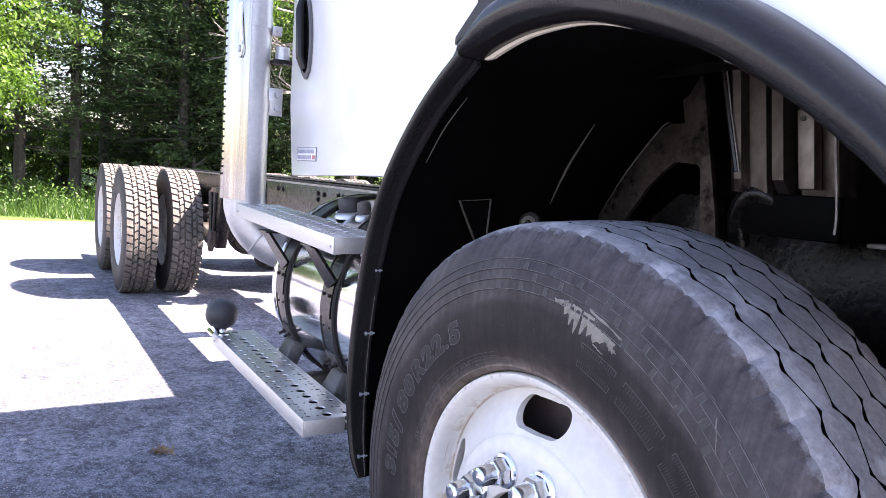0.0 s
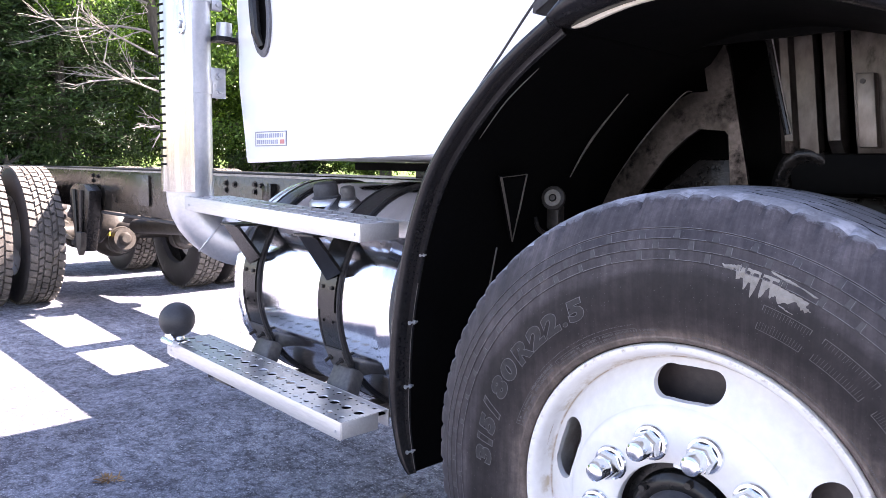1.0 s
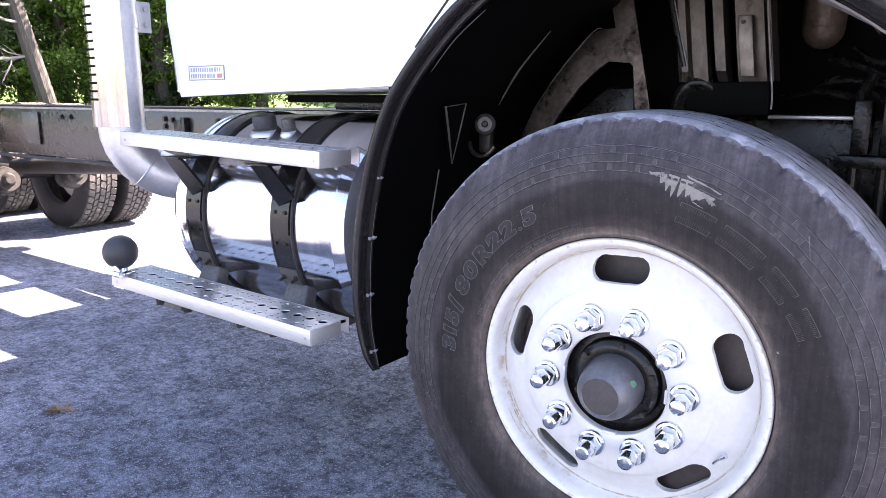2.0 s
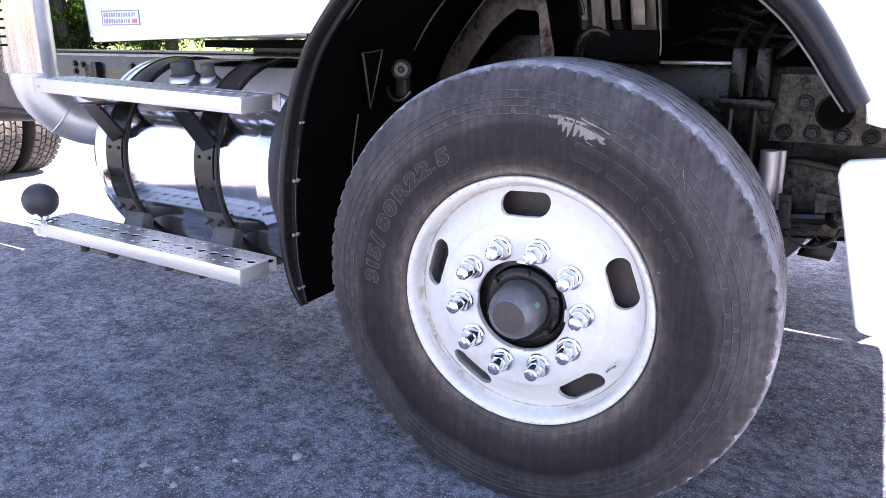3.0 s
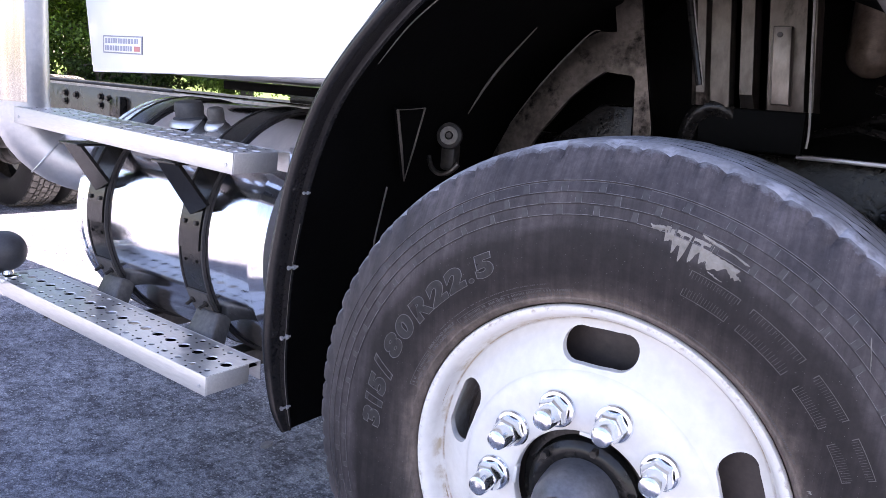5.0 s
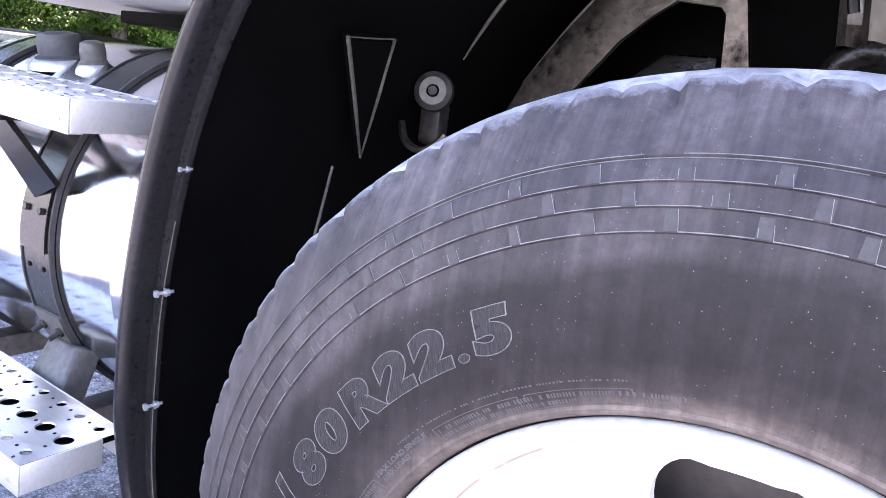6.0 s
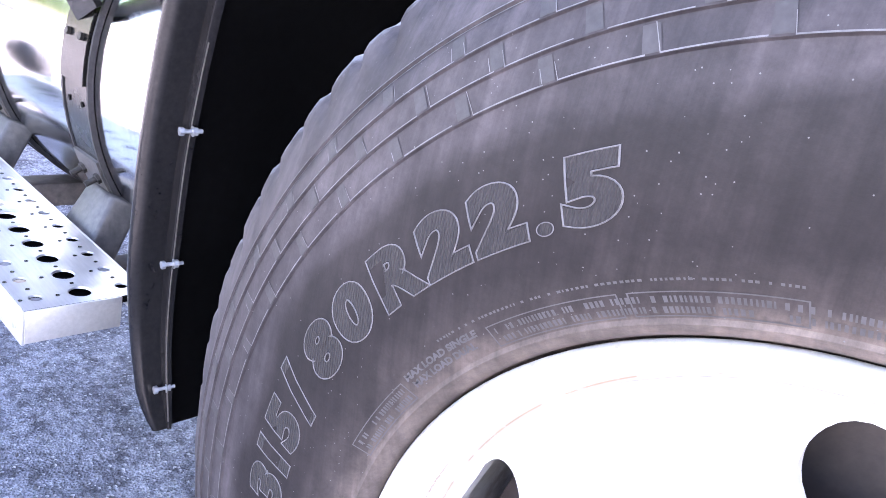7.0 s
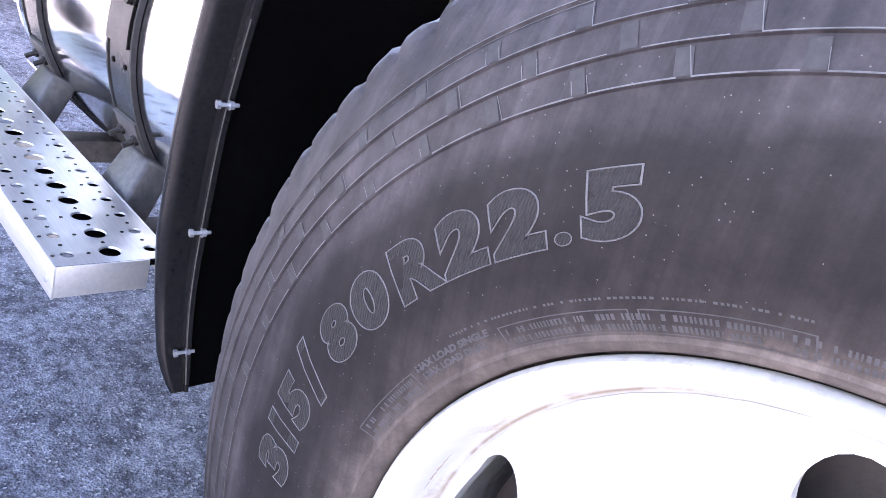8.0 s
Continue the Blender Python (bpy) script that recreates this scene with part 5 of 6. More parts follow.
# shield slots as strips on the surface, their dark inside painted on
for i in range(32):
    bm = bmesh.new()
    z = 1.09 + i * 0.0265
    pr = None
    for a in (226, 238, 250, 262, 274, 284):
        rr = ER + 0.0128
        cur = [bm.verts.new((EX + rr * math.cos(radians(a)), EY + rr * math.sin(radians(a)), zz)) for zz in (z, z + 0.007)]
        if pr:
            bm.faces.new((pr[0], pr[1], cur[1], cur[0]))
        pr = cur
    part("slot", bm, M_SHADEBLACK, shield)
for z in (1.325, 1.62):
    bm = bmesh.new()
    n_ = 28
    ring = [[bm.verts.new((EX + rr * math.cos(q), EY + rr * math.sin(q), zz)) for rr, zz in ((ER, z), (ER + 0.003, z), (ER + 0.003, z + 0.045), (ER, z + 0.045))] for q in [radians(-62 + 200 * i / n_) for i in range(n_ + 1)]]
    for p, q in zip(ring, ring[1:]):
        for j in range(4):
            bm.faces.new((p[j], p[(j + 1) % 4], q[(j + 1) % 4], q[j]))
    part("clamp_band", bm, M_PIPE, pipe, "flat steel clamp band")
bm = bmesh.new()
box(bm, (EX + 0.030, EY + 0.066, 1.315), (EX + 0.036, EY + 0.118, 1.415), 0.002)
plate = part("clamp_plate", bm, M_STEP, pipe, "bright plate with two bolts")
for z in (1.34, 1.39):
    bm = bmesh.new()
    cyl(bm, (EX + 0.036, EY + 0.095, z), (EX + 0.047, EY + 0.095, z), 0.010, 0.009, 6)
    cyl(bm, (EX + 0.036, EY + 0.095, z), (EX + 0.038, EY + 0.095, z), 0.015, n=16)
    part("bolt", bm, M_PIPE, plate)
bm = bmesh.new()
cyl(bm, (EX + 0.055, EY + 0.105, 1.515), (EX + 0.055, EY + 0.105, 1.560), 0.027, 0.025, 20)
part("isolator", bm, M_PIPE, pipe, "round steel isolator can")
bm = bmesh.new()
box(bm, (EX + 0.02, EY + 0.065, 1.498), (EX + 0.085, EY + 0.155, 1.514), 0.003)
box(bm, (EX + 0.055, EY + 0.145, 1.455), (EX + 0.085, EY + 0.165, 1.535), 0.003)
part("stack_bracket", bm, M_BLACK, pipe, "black steel stack bracket")
bm = bmesh.new()
box(bm, (EX + 0.025, EY + 0.068, 1.60), (EX + 0.045, EY + 0.105, 1.635), 0.004)
cyl(bm, (EX + 0.045, EY + 0.088, 1.618), (EX + 0.055, EY + 0.088, 1.618), 0.009, n=6)
part("clamp_lug", bm, M_PIPE, pipe, "steel clamp lug with a bolt")
# the latch that hangs on the shield
qa = radians(325)
ox, oy = EX + (ER + 0.016) * math.cos(qa), EY + (ER + 0.016) * math.sin(qa)
bm = bmesh.new()
loop = [(ox + 0.024 * math.cos(q), oy, 1.535 + 0.030 * math.sin(q)) for q in [2 * math.pi * i / 20 for i in range(21)]]
tube(bm, loop, 0.004, 6, False)
tube(bm, [(ox - 0.018, oy, 1.550), (ox - 0.014, oy - 0.004, 1.630), (ox - 0.006, oy, 1.690)], 0.007, 8)
tube(bm, [(ox + 0.018, oy, 1.550), (ox + 0.010, oy - 0.004, 1.620), (ox - 0.006, oy, 1.690)], 0.005, 8)
latch = part("latch", bm, M_CHROME, shield, "bright over-centre latch")
bm = bmesh.new()
cyl(bm, (ox, oy + 0.004, 1.533), (ox, oy - 0.008, 1.533), 0.011, n=14)
part("latch_pin", bm, M_PIPE, latch)

# ---- chassis ----
for y0, s in ((0.80, 1), (1.64, -1)):
    bm = bmesh.new()
    x0, x1 = -7.9, -0.80
    a, b = sorted((y0, y0 + s * 0.009))
    box(bm, (x0, a, 0.765), (x1, b, 1.047), 0.002)
    for z0, z1 in ((1.038, 1.047), (0.765, 0.774)):
        a, b = sorted((y0 + s * 0.009, y0 + s * 0.09))
        box(bm, (x0, a, z0), (x1, b, z1))
    part("frame_rail", bm, M_RAIL, truck, "dusty black steel chassis rail")
for y0, s in ((0.80, 1), (1.64, -1)):
    bm = bmesh.new()
    a, b = sorted((y0, y0 + s * 0.009))
    box(bm, (-0.80, a, 0.765), (0.95, b, 1.047), 0.002)
    for z0, z1 in ((1.038, 1.047), (0.765, 0.774)):
        a, b = sorted((y0 + s * 0.009, y0 + s * 0.09))
        box(bm, (-0.80, a, z0), (0.95, b, z1))
    part("front_rail", bm, M_OILY, truck, "oily black front end of the chassis rail")
for x in (-7.2, -5.9, -4.95, -3.62, -2.85, -0.3):
    bm = bmesh.new()
    box(bm, (x - 0.05, 0.81, 0.80), (x + 0.05, 1.63, 1.0), 0.005)
    part("cross_member", bm, M_RAIL, truck)


def rear_wheel_mesh():
    """Outer drive tyre with deep blocks, about the y axis, outer face towards -y."""
    w = 0.27
    prof = [(0.29, 0.05), (0.30, 0.015), (0.33, 0.004), (0.40, 0.0), (0.45, 0.006), (0.485, 0.018), (0.497, 0.026), (0.500, 0.04), (0.500, w - 0.04), (0.497, w - 0.026),
            (0.485, w - 0.018), (0.45, w - 0.006), (0.40, w), (0.33, w - 0.004), (0.30, w - 0.015), (0.29, w - 0.05)]
    bm = bmesh.new()
    lathe(bm, prof, 72)
    lanes = ((0.016, 0.066), (0.074, 0.104), (0.112, 0.158), (0.166, 0.196), (0.204, 0.254))
    count = 52
    for k2, (a0, a1) in enumerate(lanes):
        for i in range(count):
            q = 2 * math.pi * (i + (k2 % 2) * 0.5) / count
            dq = 2 * math.pi / count * 0.40
            sl = 0.014 * (1 if k2 % 2 else -1)
            vs = []
            for r in (0.497, 0.515):
                sh = 1.0 if r < 0.51 else 0.93
                for yy, sgn in ((a0 + 0.002, -1), (a1 - 0.002, 1)):
                    for e in (-1, 1):
                        ang = q + e * dq * sh + sgn * sl
                        vs.append(bm.verts.new((r * math.cos(ang), yy, r * math.sin(ang))))
            b = vs
            for f in ((4, 5, 7, 6), (0, 1, 5, 4), (2, 3, 7, 6), (0, 2, 6, 4), (1, 3, 7, 5)):
                bm.faces.new([b[j] for j in f])
    for f in bm.faces:
        c = f.calc_center_median()
        f.material_index = 1 if math.hypot(c.x, c.z) > 0.495 else 0
    return mesh_of("drive_tyre", bm, [M_RUBBER, M_DRIVE], 30)


M_DRIVE = material("drive_tread_rubber", (0.055, 0.050, 0.044), (0.11, 0.10, 0.09), 0.8, scale=9, fine=90, bump=0.4, spots=(0.17, 0.155, 0.135), spot_scale=9, spot_at=0.55)
tyre_mesh = rear_wheel_mesh()
bm = bmesh.new()
lathe(bm, [(0.285, 0.03), (0.296, 0.02), (0.29, 0.018), (0.28, 0.03), (0.27, 0.07), (0.26, 0.12), (0.20, 0.13), (0.13, 0.135), (0.115, 0.06), (0.09, 0.05), (0.0001, 0.05)], 48)
rim_mesh = mesh_of("rear_rim", bm, M_WHEEL, 40)
for ax in (-5.74, -7.11):
    for side in (0, 1):
        for dual in (0, 1):
            y = 0.095 + dual * 0.345
            ob = new("rear_wheel", rim_mesh)
            ob.parent = truck
            if side == 0:
                ob.matrix_basis = Matrix.Translation((ax, y, 0.525)) @ Matrix.Rotation(0.3 * dual + ax, 4, "Y")
            else:
                ob.matrix_basis = Matrix.Translation((ax, 2.44 - y, 0.525)) @ Matrix.Rotation(math.pi, 4, "Z")
            tagged(ob, "rear wheel with a deep block drive tyre")
            ob.scale = (1.03, 1.0, 1.03)
            t_ = new("drive_tyre", tyre_mesh)
            t_.parent = ob
    bm = bmesh.new()
    cyl(bm, (ax, 0.60, 0.525), (ax, 1.84, 0.525), 0.075, n=16)
    bmesh.ops.create_uvsphere(bm, u_segments=16, v_segments=10, radius=0.21, matrix=Matrix.Translation((ax, 1.22, 0.52)))
    part("drive_axle", bm, M_GRIME, truck, "grimy black drive axle", smooth=50)

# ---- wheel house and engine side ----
# firewall with painted-in shade; added black panels hide the lit cab above
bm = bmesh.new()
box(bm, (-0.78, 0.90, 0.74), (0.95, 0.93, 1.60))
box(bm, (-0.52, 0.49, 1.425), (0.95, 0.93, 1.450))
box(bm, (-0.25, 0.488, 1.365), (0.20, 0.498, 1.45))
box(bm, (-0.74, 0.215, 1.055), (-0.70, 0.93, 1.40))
part("firewall", bm, M_SHADEBLACK, truck, "firewall and added black panels, shade painted into the colour")
bm = bmesh.new()
post = [(-0.318, 1.392), (-0.256, 1.392), (-0.247, 1.360), (-0.187, 1.084), (-0.178, 1.030), (-0.225, 1.030), (-0.236, 1.185), (-0.246, 1.197), (-0.312, 1.203), (-0.345, 1.178), (-0.391, 1.138), (-0.460, 1.055),
        (-0.495, 0.990), (-0.590, 0.980), (-0.548, 1.060), (-0.505, 1.122), (-0.464, 1.171), (-0.410, 1.235), (-0.365, 1.276), (-0.335, 1.289), (-0.292, 1.287)]
prism(bm, post, 0.656, 0.668, 0.002)
arm = part("cab_mount", bm, M_MOUNT, truck, "oily grey cab mount bracket")
bm = bmesh.new()
prism(bm, [(-0.56, 0.94), (-0.24, 0.94), (-0.25, 1.13), (-0.33, 1.13), (-0.44, 1.04)], 0.70, 0.80, 0.01)
part("oily_casting", bm, M_OILY, arm, "wet black casting")
# pressed engine shield: folds across the sheet as (place along it, depth)
M_PRESSED = material("dusty_pressed_steel", (0.080, 0.069, 0.060), (0.19, 0.166, 0.144), 0.42, 0.85, scale=7, fine=50, bump=0.35, depth=0.003, spots=(0.012, 0.010, 0.009), spot_scale=13, spot_at=0.60, stretch=(1, 1, 0.5))
folds = [(-0.104, 0.590), (-0.100, 0.560), (-0.090, 0.554), (-0.074, 0.556), (-0.068, 0.574), (-0.032, 0.575), (-0.026, 0.592), (-0.014, 0.592), (-0.008, 0.558), (0.016, 0.557), (0.022, 0.590), (0.034, 0.590),
         (0.040, 0.572), (0.104, 0.574), (0.110, 0.590), (0.116, 0.556), (0.124, 0.554), (0.128, 0.600)]
bm = bmesh.new()
prev = None
for u, d in folds:
    cur = [bm.verts.new((u + (1.33 - z) * 0.125, d if z > 1.15 else max(d, 0.578) if -0.09 < u < 0.112 else d, z)) for z in (1.44, 1.33, 1.24, 1.165, 1.140)]
    if prev:
        for j in range(4):
            bm.faces.new((prev[j], prev[j + 1], cur[j + 1], cur[j]))
    prev = cur
bmesh.ops.solidify(bm, geom=list(bm.faces), thickness=0.002)
shield2 = part("engine_shield", bm, M_PRESSED, truck, "dusty ribbed steel engine shield", smooth=25)
bm = bmesh.new()
prism(bm, [(0.056, 1.292), (0.089, 1.291), (0.106, 1.150), (0.074, 1.150)], 0.546, 0.572, 0.004)
tab = part("raised_tab", bm, M_PRESSED, shield2, "short raised rib with a rivet")
bm = bmesh.new()
cyl(bm, (0.071, 0.547, 1.276), (0.071, 0.543, 1.276), 0.005, n=10)
part("rivet", bm, M_GRIME, tab)
bm = bmesh.new()
prism(bm, [(-0.060, 1.060), (0.135, 1.060), (0.132, 1.139), (-0.070, 1.139)], 0.584, 0.60, 0.004)
part("shield_foot", bm, M_SHADEBLACK, shield2, "dark plain skirt of the shield")
bm = bmesh.new()
tube(bm, spline([(0.147, 0.553, 1.075), (0.146, 0.553, 1.118), (0.127, 0.553, 1.26), (0.106, 0.553, 1.44)], 4), 0.0022, 6)
part("bright_edge", bm, M_EDGE, shield2, "worn bright edge of the shield")
bm = bmesh.new()
tube(bm, spline([(-0.064, 0.556, 1.178), (-0.092, 0.556, 1.28), (-0.118, 0.556, 1.377), (-0.134, 0.556, 1.402), (-0.166, 0.557, 1.413), (-0.265, 0.56, 1.412), (-0.390, 0.575, 1.385)], 5), 0.0075, 10)
flange = part("flange", bm, M_BLACK, shield2, "glossy black rolled flange")
bm = bmesh.new()
tube(bm, spline([(-0.056, 0.551, 1.178), (-0.084, 0.551, 1.28), (-0.110, 0.551, 1.382), (-0.128, 0.551, 1.411), (-0.164, 0.552, 1.423), (-0.265, 0.555, 1.422)], 5), 0.0014, 6)
part("bright_edge", bm, M_EDGE, flange)
# a fat hose that bends away below the shield
bm = bmesh.new()
tube(bm, spline([(-0.090, 0.62, 1.03), (-0.086, 0.60, 1.09), (-0.055, 0.59, 1.135), (-0.010, 0.60, 1.128), (0.010, 0.62, 1.07)], 6), 0.020, 12)
part("fat_hose", bm, M_OILY, truck, "shiny black rubber hose", smooth=60)
# round canister and brown pipes beyond the shield
bm = bmesh.new()
cyl(bm, (0.20, 0.83, 1.42), (0.195, 0.83, 1.275), 0.056, 0.050, 24)
bmesh.ops.create_uvsphere(bm, u_segments=20, v_segments=12, radius=0.051, matrix=Matrix.Translation((0.195, 0.83, 1.275)))
cyl(bm, (0.24, 0.80, 1.40), (0.34, 0.78, 1.26), 0.020, 0.017, 14)
part("canister", bm, M_BROWN, truck, "dusty brown round canister", smooth=50)
# hoses and pipes in the dark of the engine bay
rng = random.Random(21)
for i in range(9):
    bm = bmesh.new()
    x, z = 0.12 + 0.05 * i, 1.05 + 0.3 * rng.random()
    tube(bm, spline([(x, 0.80, z), (x + 0.08, 0.76, z + rng.uniform(-.05, .05)), (x + 0.18, 0.78, z + rng.uniform(-.06, .04)), (x + 0.3, 0.84, z)], 5), rng.uniform(0.006, 0.014), 8)
    part("engine_hose", bm, M_OILY, truck, "dusty black engine hose")
# spring hanger, spring, shock absorber and steering parts ahead of the wheel
bm = bmesh.new()
box(bm, (0.265, 0.655, 0.885), (0.415, 0.74, 0.915), 0.006)
shackle = part("shackle_plate", bm, M_OILY, truck, "greasy black spring shackle plate")
shackle.location = (0.010, 0, 0.053)
for x in (0.305, 0.365):
    bm = bmesh.new()
    tube(bm, [(x, 0.68, 0.70), (x, 0.68, 1.06), (x + 0.02, 0.70, 1.10)], 0.012, 10)
    part("u_bolt", bm, M_BLACK, shackle)
    bm = bmesh.new()
    box(bm, (x - 0.01, 0.66, 0.915), (x + 0.03, 0.735, 1.045), 0.008)
    part("cheek", bm, M_OILY, shackle)
bm = bmesh.new()
box(bm, (0.10, 0.74, 1.048), (0.30, 0.80, 1.058), 0.003)
part("top_plate", bm, M_PIPE, truck, "bare steel edge of the top plate")
M_HORN = material("muddy_frame_plate", (0.020, 0.018, 0.015), (0.17, 0.152, 0.130), 0.36, 0.6, scale=30, fine=110, bump=0.9, depth=0.006, spots=(0.006, 0.005, 0.005), spot_scale=22, spot_at=0.52)
bm = bmesh.new()
prism(bm, [(0.405, 0.835), (0.416, 1.01), (0.56, 1.01), (0.63, 0.97), (0.70, 0.86), (0.69, 0.835)], 0.715, 0.738, 0.004)
gear = part("frame_horn", bm, M_HORN, truck, "muddy frame horn plate with bolts")
gear.location = (0.009, 0, 0.021)
for x, z in ((0.480, 0.938), (0.438, 0.860), (0.505, 0.862), (0.575, 0.860), (0.640, 0.858)):
    bm = bmesh.new()
    cyl(bm, (x, 0.715, z), (x, 0.698, z), 0.0135, 0.0125, n=6)
    cyl(bm, (x, 0.698, z), (x, 0.690, z), 0.006, 0.005, n=10)
    bolt_ = part("bolt", bm, M_BLACK, gear, smooth=20)
    bm = bmesh.new()
    lathe(bm, [(0.0135, 0.0), (0.0150, -0.0050), (0.0190, -0.0050), (0.0215, -0.0015), (0.0215, 0.0)], 24)
    bmesh.ops.translate(bm, verts=bm.verts, vec=(x, 0.7145, z))
    part("washer", bm, M_OILY, bolt_)
# the port is a shallow disc; its inner shade is painted black
bm = bmesh.new()
cyl(bm, (0.552, 0.7135, 0.917), (0.552, 0.706, 0.917), 0.043, 0.040, 28)
part("hub_port", bm, M_SHADEBLACK, gear, "flat black disc painting the dark of a round port")
bm = bmesh.new()
tube(bm, [(0.552 + 0.043 * math.cos(q), 0.710, 0.917 + 0.043 * math.sin(q)) for q in [2 * math.pi * i / 28 for i in range(29)]], 0.004, 6, False)
part("port_rim", bm, M_BLACK, gear)
bm = bmesh.new()
cyl(bm, (0.424, 0.68, 0.835), (0.428, 0.68, 0.70), 0.024, n=24)
cyl(bm, (0.428, 0.68, 0.70), (0.430, 0.68, 0.46), 0.018, n=20)
cyl(bm, (0.453, 0.70, 0.835), (0.455, 0.70, 0.62), 0.010, n=14)
part("shock_absorber", bm, M_PIPE, truck, "dull steel shock absorber", smooth=50)
bm = bmesh.new()
for i in range(4):
    run = [(x, 0.72, 0.655 - 0.012 * i + 0.03 * ((x - 0.15) / 0.6) ** 2 + 0.012 * i * 0.0) for x in [(-0.35 + 0.06 * i) + (1.0 - 0.1 * i) * q / 10 for q in range(11)]]
    for p, q in zip(run, run[1:]):
        vs = box(bm, (-0.001, -0.04, -0.005), ((Vector(q) - Vector(p)).length, 0.04, 0.005))
        bmesh.ops.transform(bm, matrix=Matrix.Translation(p) @ (Vector(q) - Vector(p)).to_track_quat("X", "Z").to_matrix().to_4x4(), verts=vs)
part("leaf_spring", bm, M_OILY, truck, "black steel leaf spring")
bm = bmesh.new()
box(bm, (0.40, 0.62, 0.63), (0.445, 0.74, 0.70), 0.006)
tube(bm, [(0.30, 0.66, 0.655), (0.50, 0.66, 0.668), (0.64, 0.66, 0.682)], 0.017, 10)
bmesh.ops.create_uvsphere(bm, u_segments=14, v_segments=10, radius=0.03, matrix=Matrix.Translation((0.60, 0.66, 0.68)))
part("drag_link", bm, M_BLACK, truck, "black steering drag link")
bm = bmesh.new()
prism(bm, [(0.462, 0.728), (0.492, 0.728), (0.498, 0.640), (0.470, 0.640)], 0.640, 0.664, 0.003)
box(bm, (0.470, 0.628, 0.690), (0.488, 0.642, 0.712), 0.004)
part("link_clip", bm, M_GRIME, truck, "muddy clamp on the drag link")
bm = bmesh.new()
prism(bm, [(0.545, 0.742), (0.640, 0.728), (0.652, 0.690), (0.640, 0.640), (0.622, 0.668), (0.548, 0.676)], 0.650, 0.662, 0.003)
bracket_ = part("link_bracket", bm, M_HORN, truck, "dusty brown bracket with one bolt")
bm = bmesh.new()
cyl(bm, (0.592, 0.650, 0.706), (0.592, 0.640, 0.706), 0.017, n=20)
cyl(bm, (0.592, 0.642, 0.706), (0.592, 0.630, 0.706), 0.011, n=6)
part("bolt", bm, M_GRIME, bracket_)
bm = bmesh.new()
tube(bm, spline([(0.455, 0.735, 0.775), (0.470, 0.72, 0.805), (0.520, 0.72, 0.803), (0.600, 0.73, 0.790), (0.66, 0.74, 0.792)], 5), 0.010, 10)
part("steel_pipe", bm, M_GRIME, truck, "thin greasy pipe over the steering box", smooth=60)
bm = bmesh.new()
prism(bm, [(0.46, 0.62), (0.60, 0.60), (0.66, 0.69), (0.66, 0.80), (0.47, 0.80), (0.44, 0.72)], 0.76, 0.90, 0.012)
part("steering_box", bm, M_HORN, truck, "oily cast steering box")
bm = bmesh.new()
tube(bm, spline([(0.48, 0.70, 0.64), (0.50, 0.69, 0.60), (0.55, 0.69, 0.585), (0.60, 0.70, 0.61), (0.62, 0.72, 0.66)], 5), 0.005, 6)
part("brake_hose", bm, M_RUBBER, truck, "black rubber brake hose")
bm = bmesh.new()
prism(bm, [(0.52, 0.555), (0.60, 0.55), (0.61, 0.585), (0.56, 0.60)], 0.70, 0.78, 0.004)
part("bump_stop", bm, M_BLACK, truck)
# the rubber catch between bonnet and cab, and the dark seam
bm = bmesh.new()
tube(bm, spline([(x, 0.101, z) for x, z in SEAM], 5), 0.0035, 8)
part("bonnet_seal", bm, M_RUBBER, truck, "black rubber seal of the bonnet")
bm = bmesh.new()
prism(bm, [(-0.348, 1.384), (-0.336, 1.381), (-0.284, 1.418), (-0.215, 1.443), (-0.150, 1.456), (-0.135, 1.478), (-0.190, 1.480), (-0.270, 1.455), (-0.346, 1.400)], 0.060, 0.099, 0.005)
part("bonnet_catch", bm, M_RUBBER, truck, "black rubber bonnet catch")

# front bumper
bm = bmesh.new()
bump = [(0.603, 0.880), (0.606, 0.897), (0.618, 0.908), (0.68, 0.916), (1.30, 0.93), (1.30, 0.60), (0.69, 0.588), (0.676, 0.592), (0.668, 0.602)]
prism(bm, bump, 0.06, 0.10, 0.010)
box(bm, (1.24, 0.101, 0.60), (1.30, 2.40, 0.93), 0.01)
part("bumper", bm, M_SILVER, truck, "silver painted steel bumper end")
# unseen far bumper end, extended downwards to keep sun off the ground
bm = bmesh.new()
prism(bm, [(0.603, 0.880), (0.618, 0.908), (0.68, 0.916), (1.08, 0.96), (1.08, 0.40), (0.60, 0.40), (0.58, 0.60)], 2.33, 2.37, 0.010)
part("bumper_end", bm, M_SILVER, truck, "silver far bumper end, unseen and deepened to block sun")
# front axle and brake drum
bm = bmesh.new()
cyl(bm, (0.007, 0.122, HUB + 0.007), (0.007, 0.33, HUB + 0.007), 0.262, 0.262, n=64)
part("brake_drum", bm, M_DRUM, truck, "rusty brake drum", smooth=40)
bm = bmesh.new()
box(bm, (-0.06, 0.30, 0.36), (0.06, 2.1, 0.46), 0.02)
part("front_axle", bm, M_BLACK, truck)

# ---- trees and grass behind the yard ----
def rise(x):
    """Height of the lawn, which climbs gently away from the yard."""
    t = max(0.0, min(1.0, (-x - 19.0) / 22.0))
    return 1.9 * t * t * (3 - 2 * t)


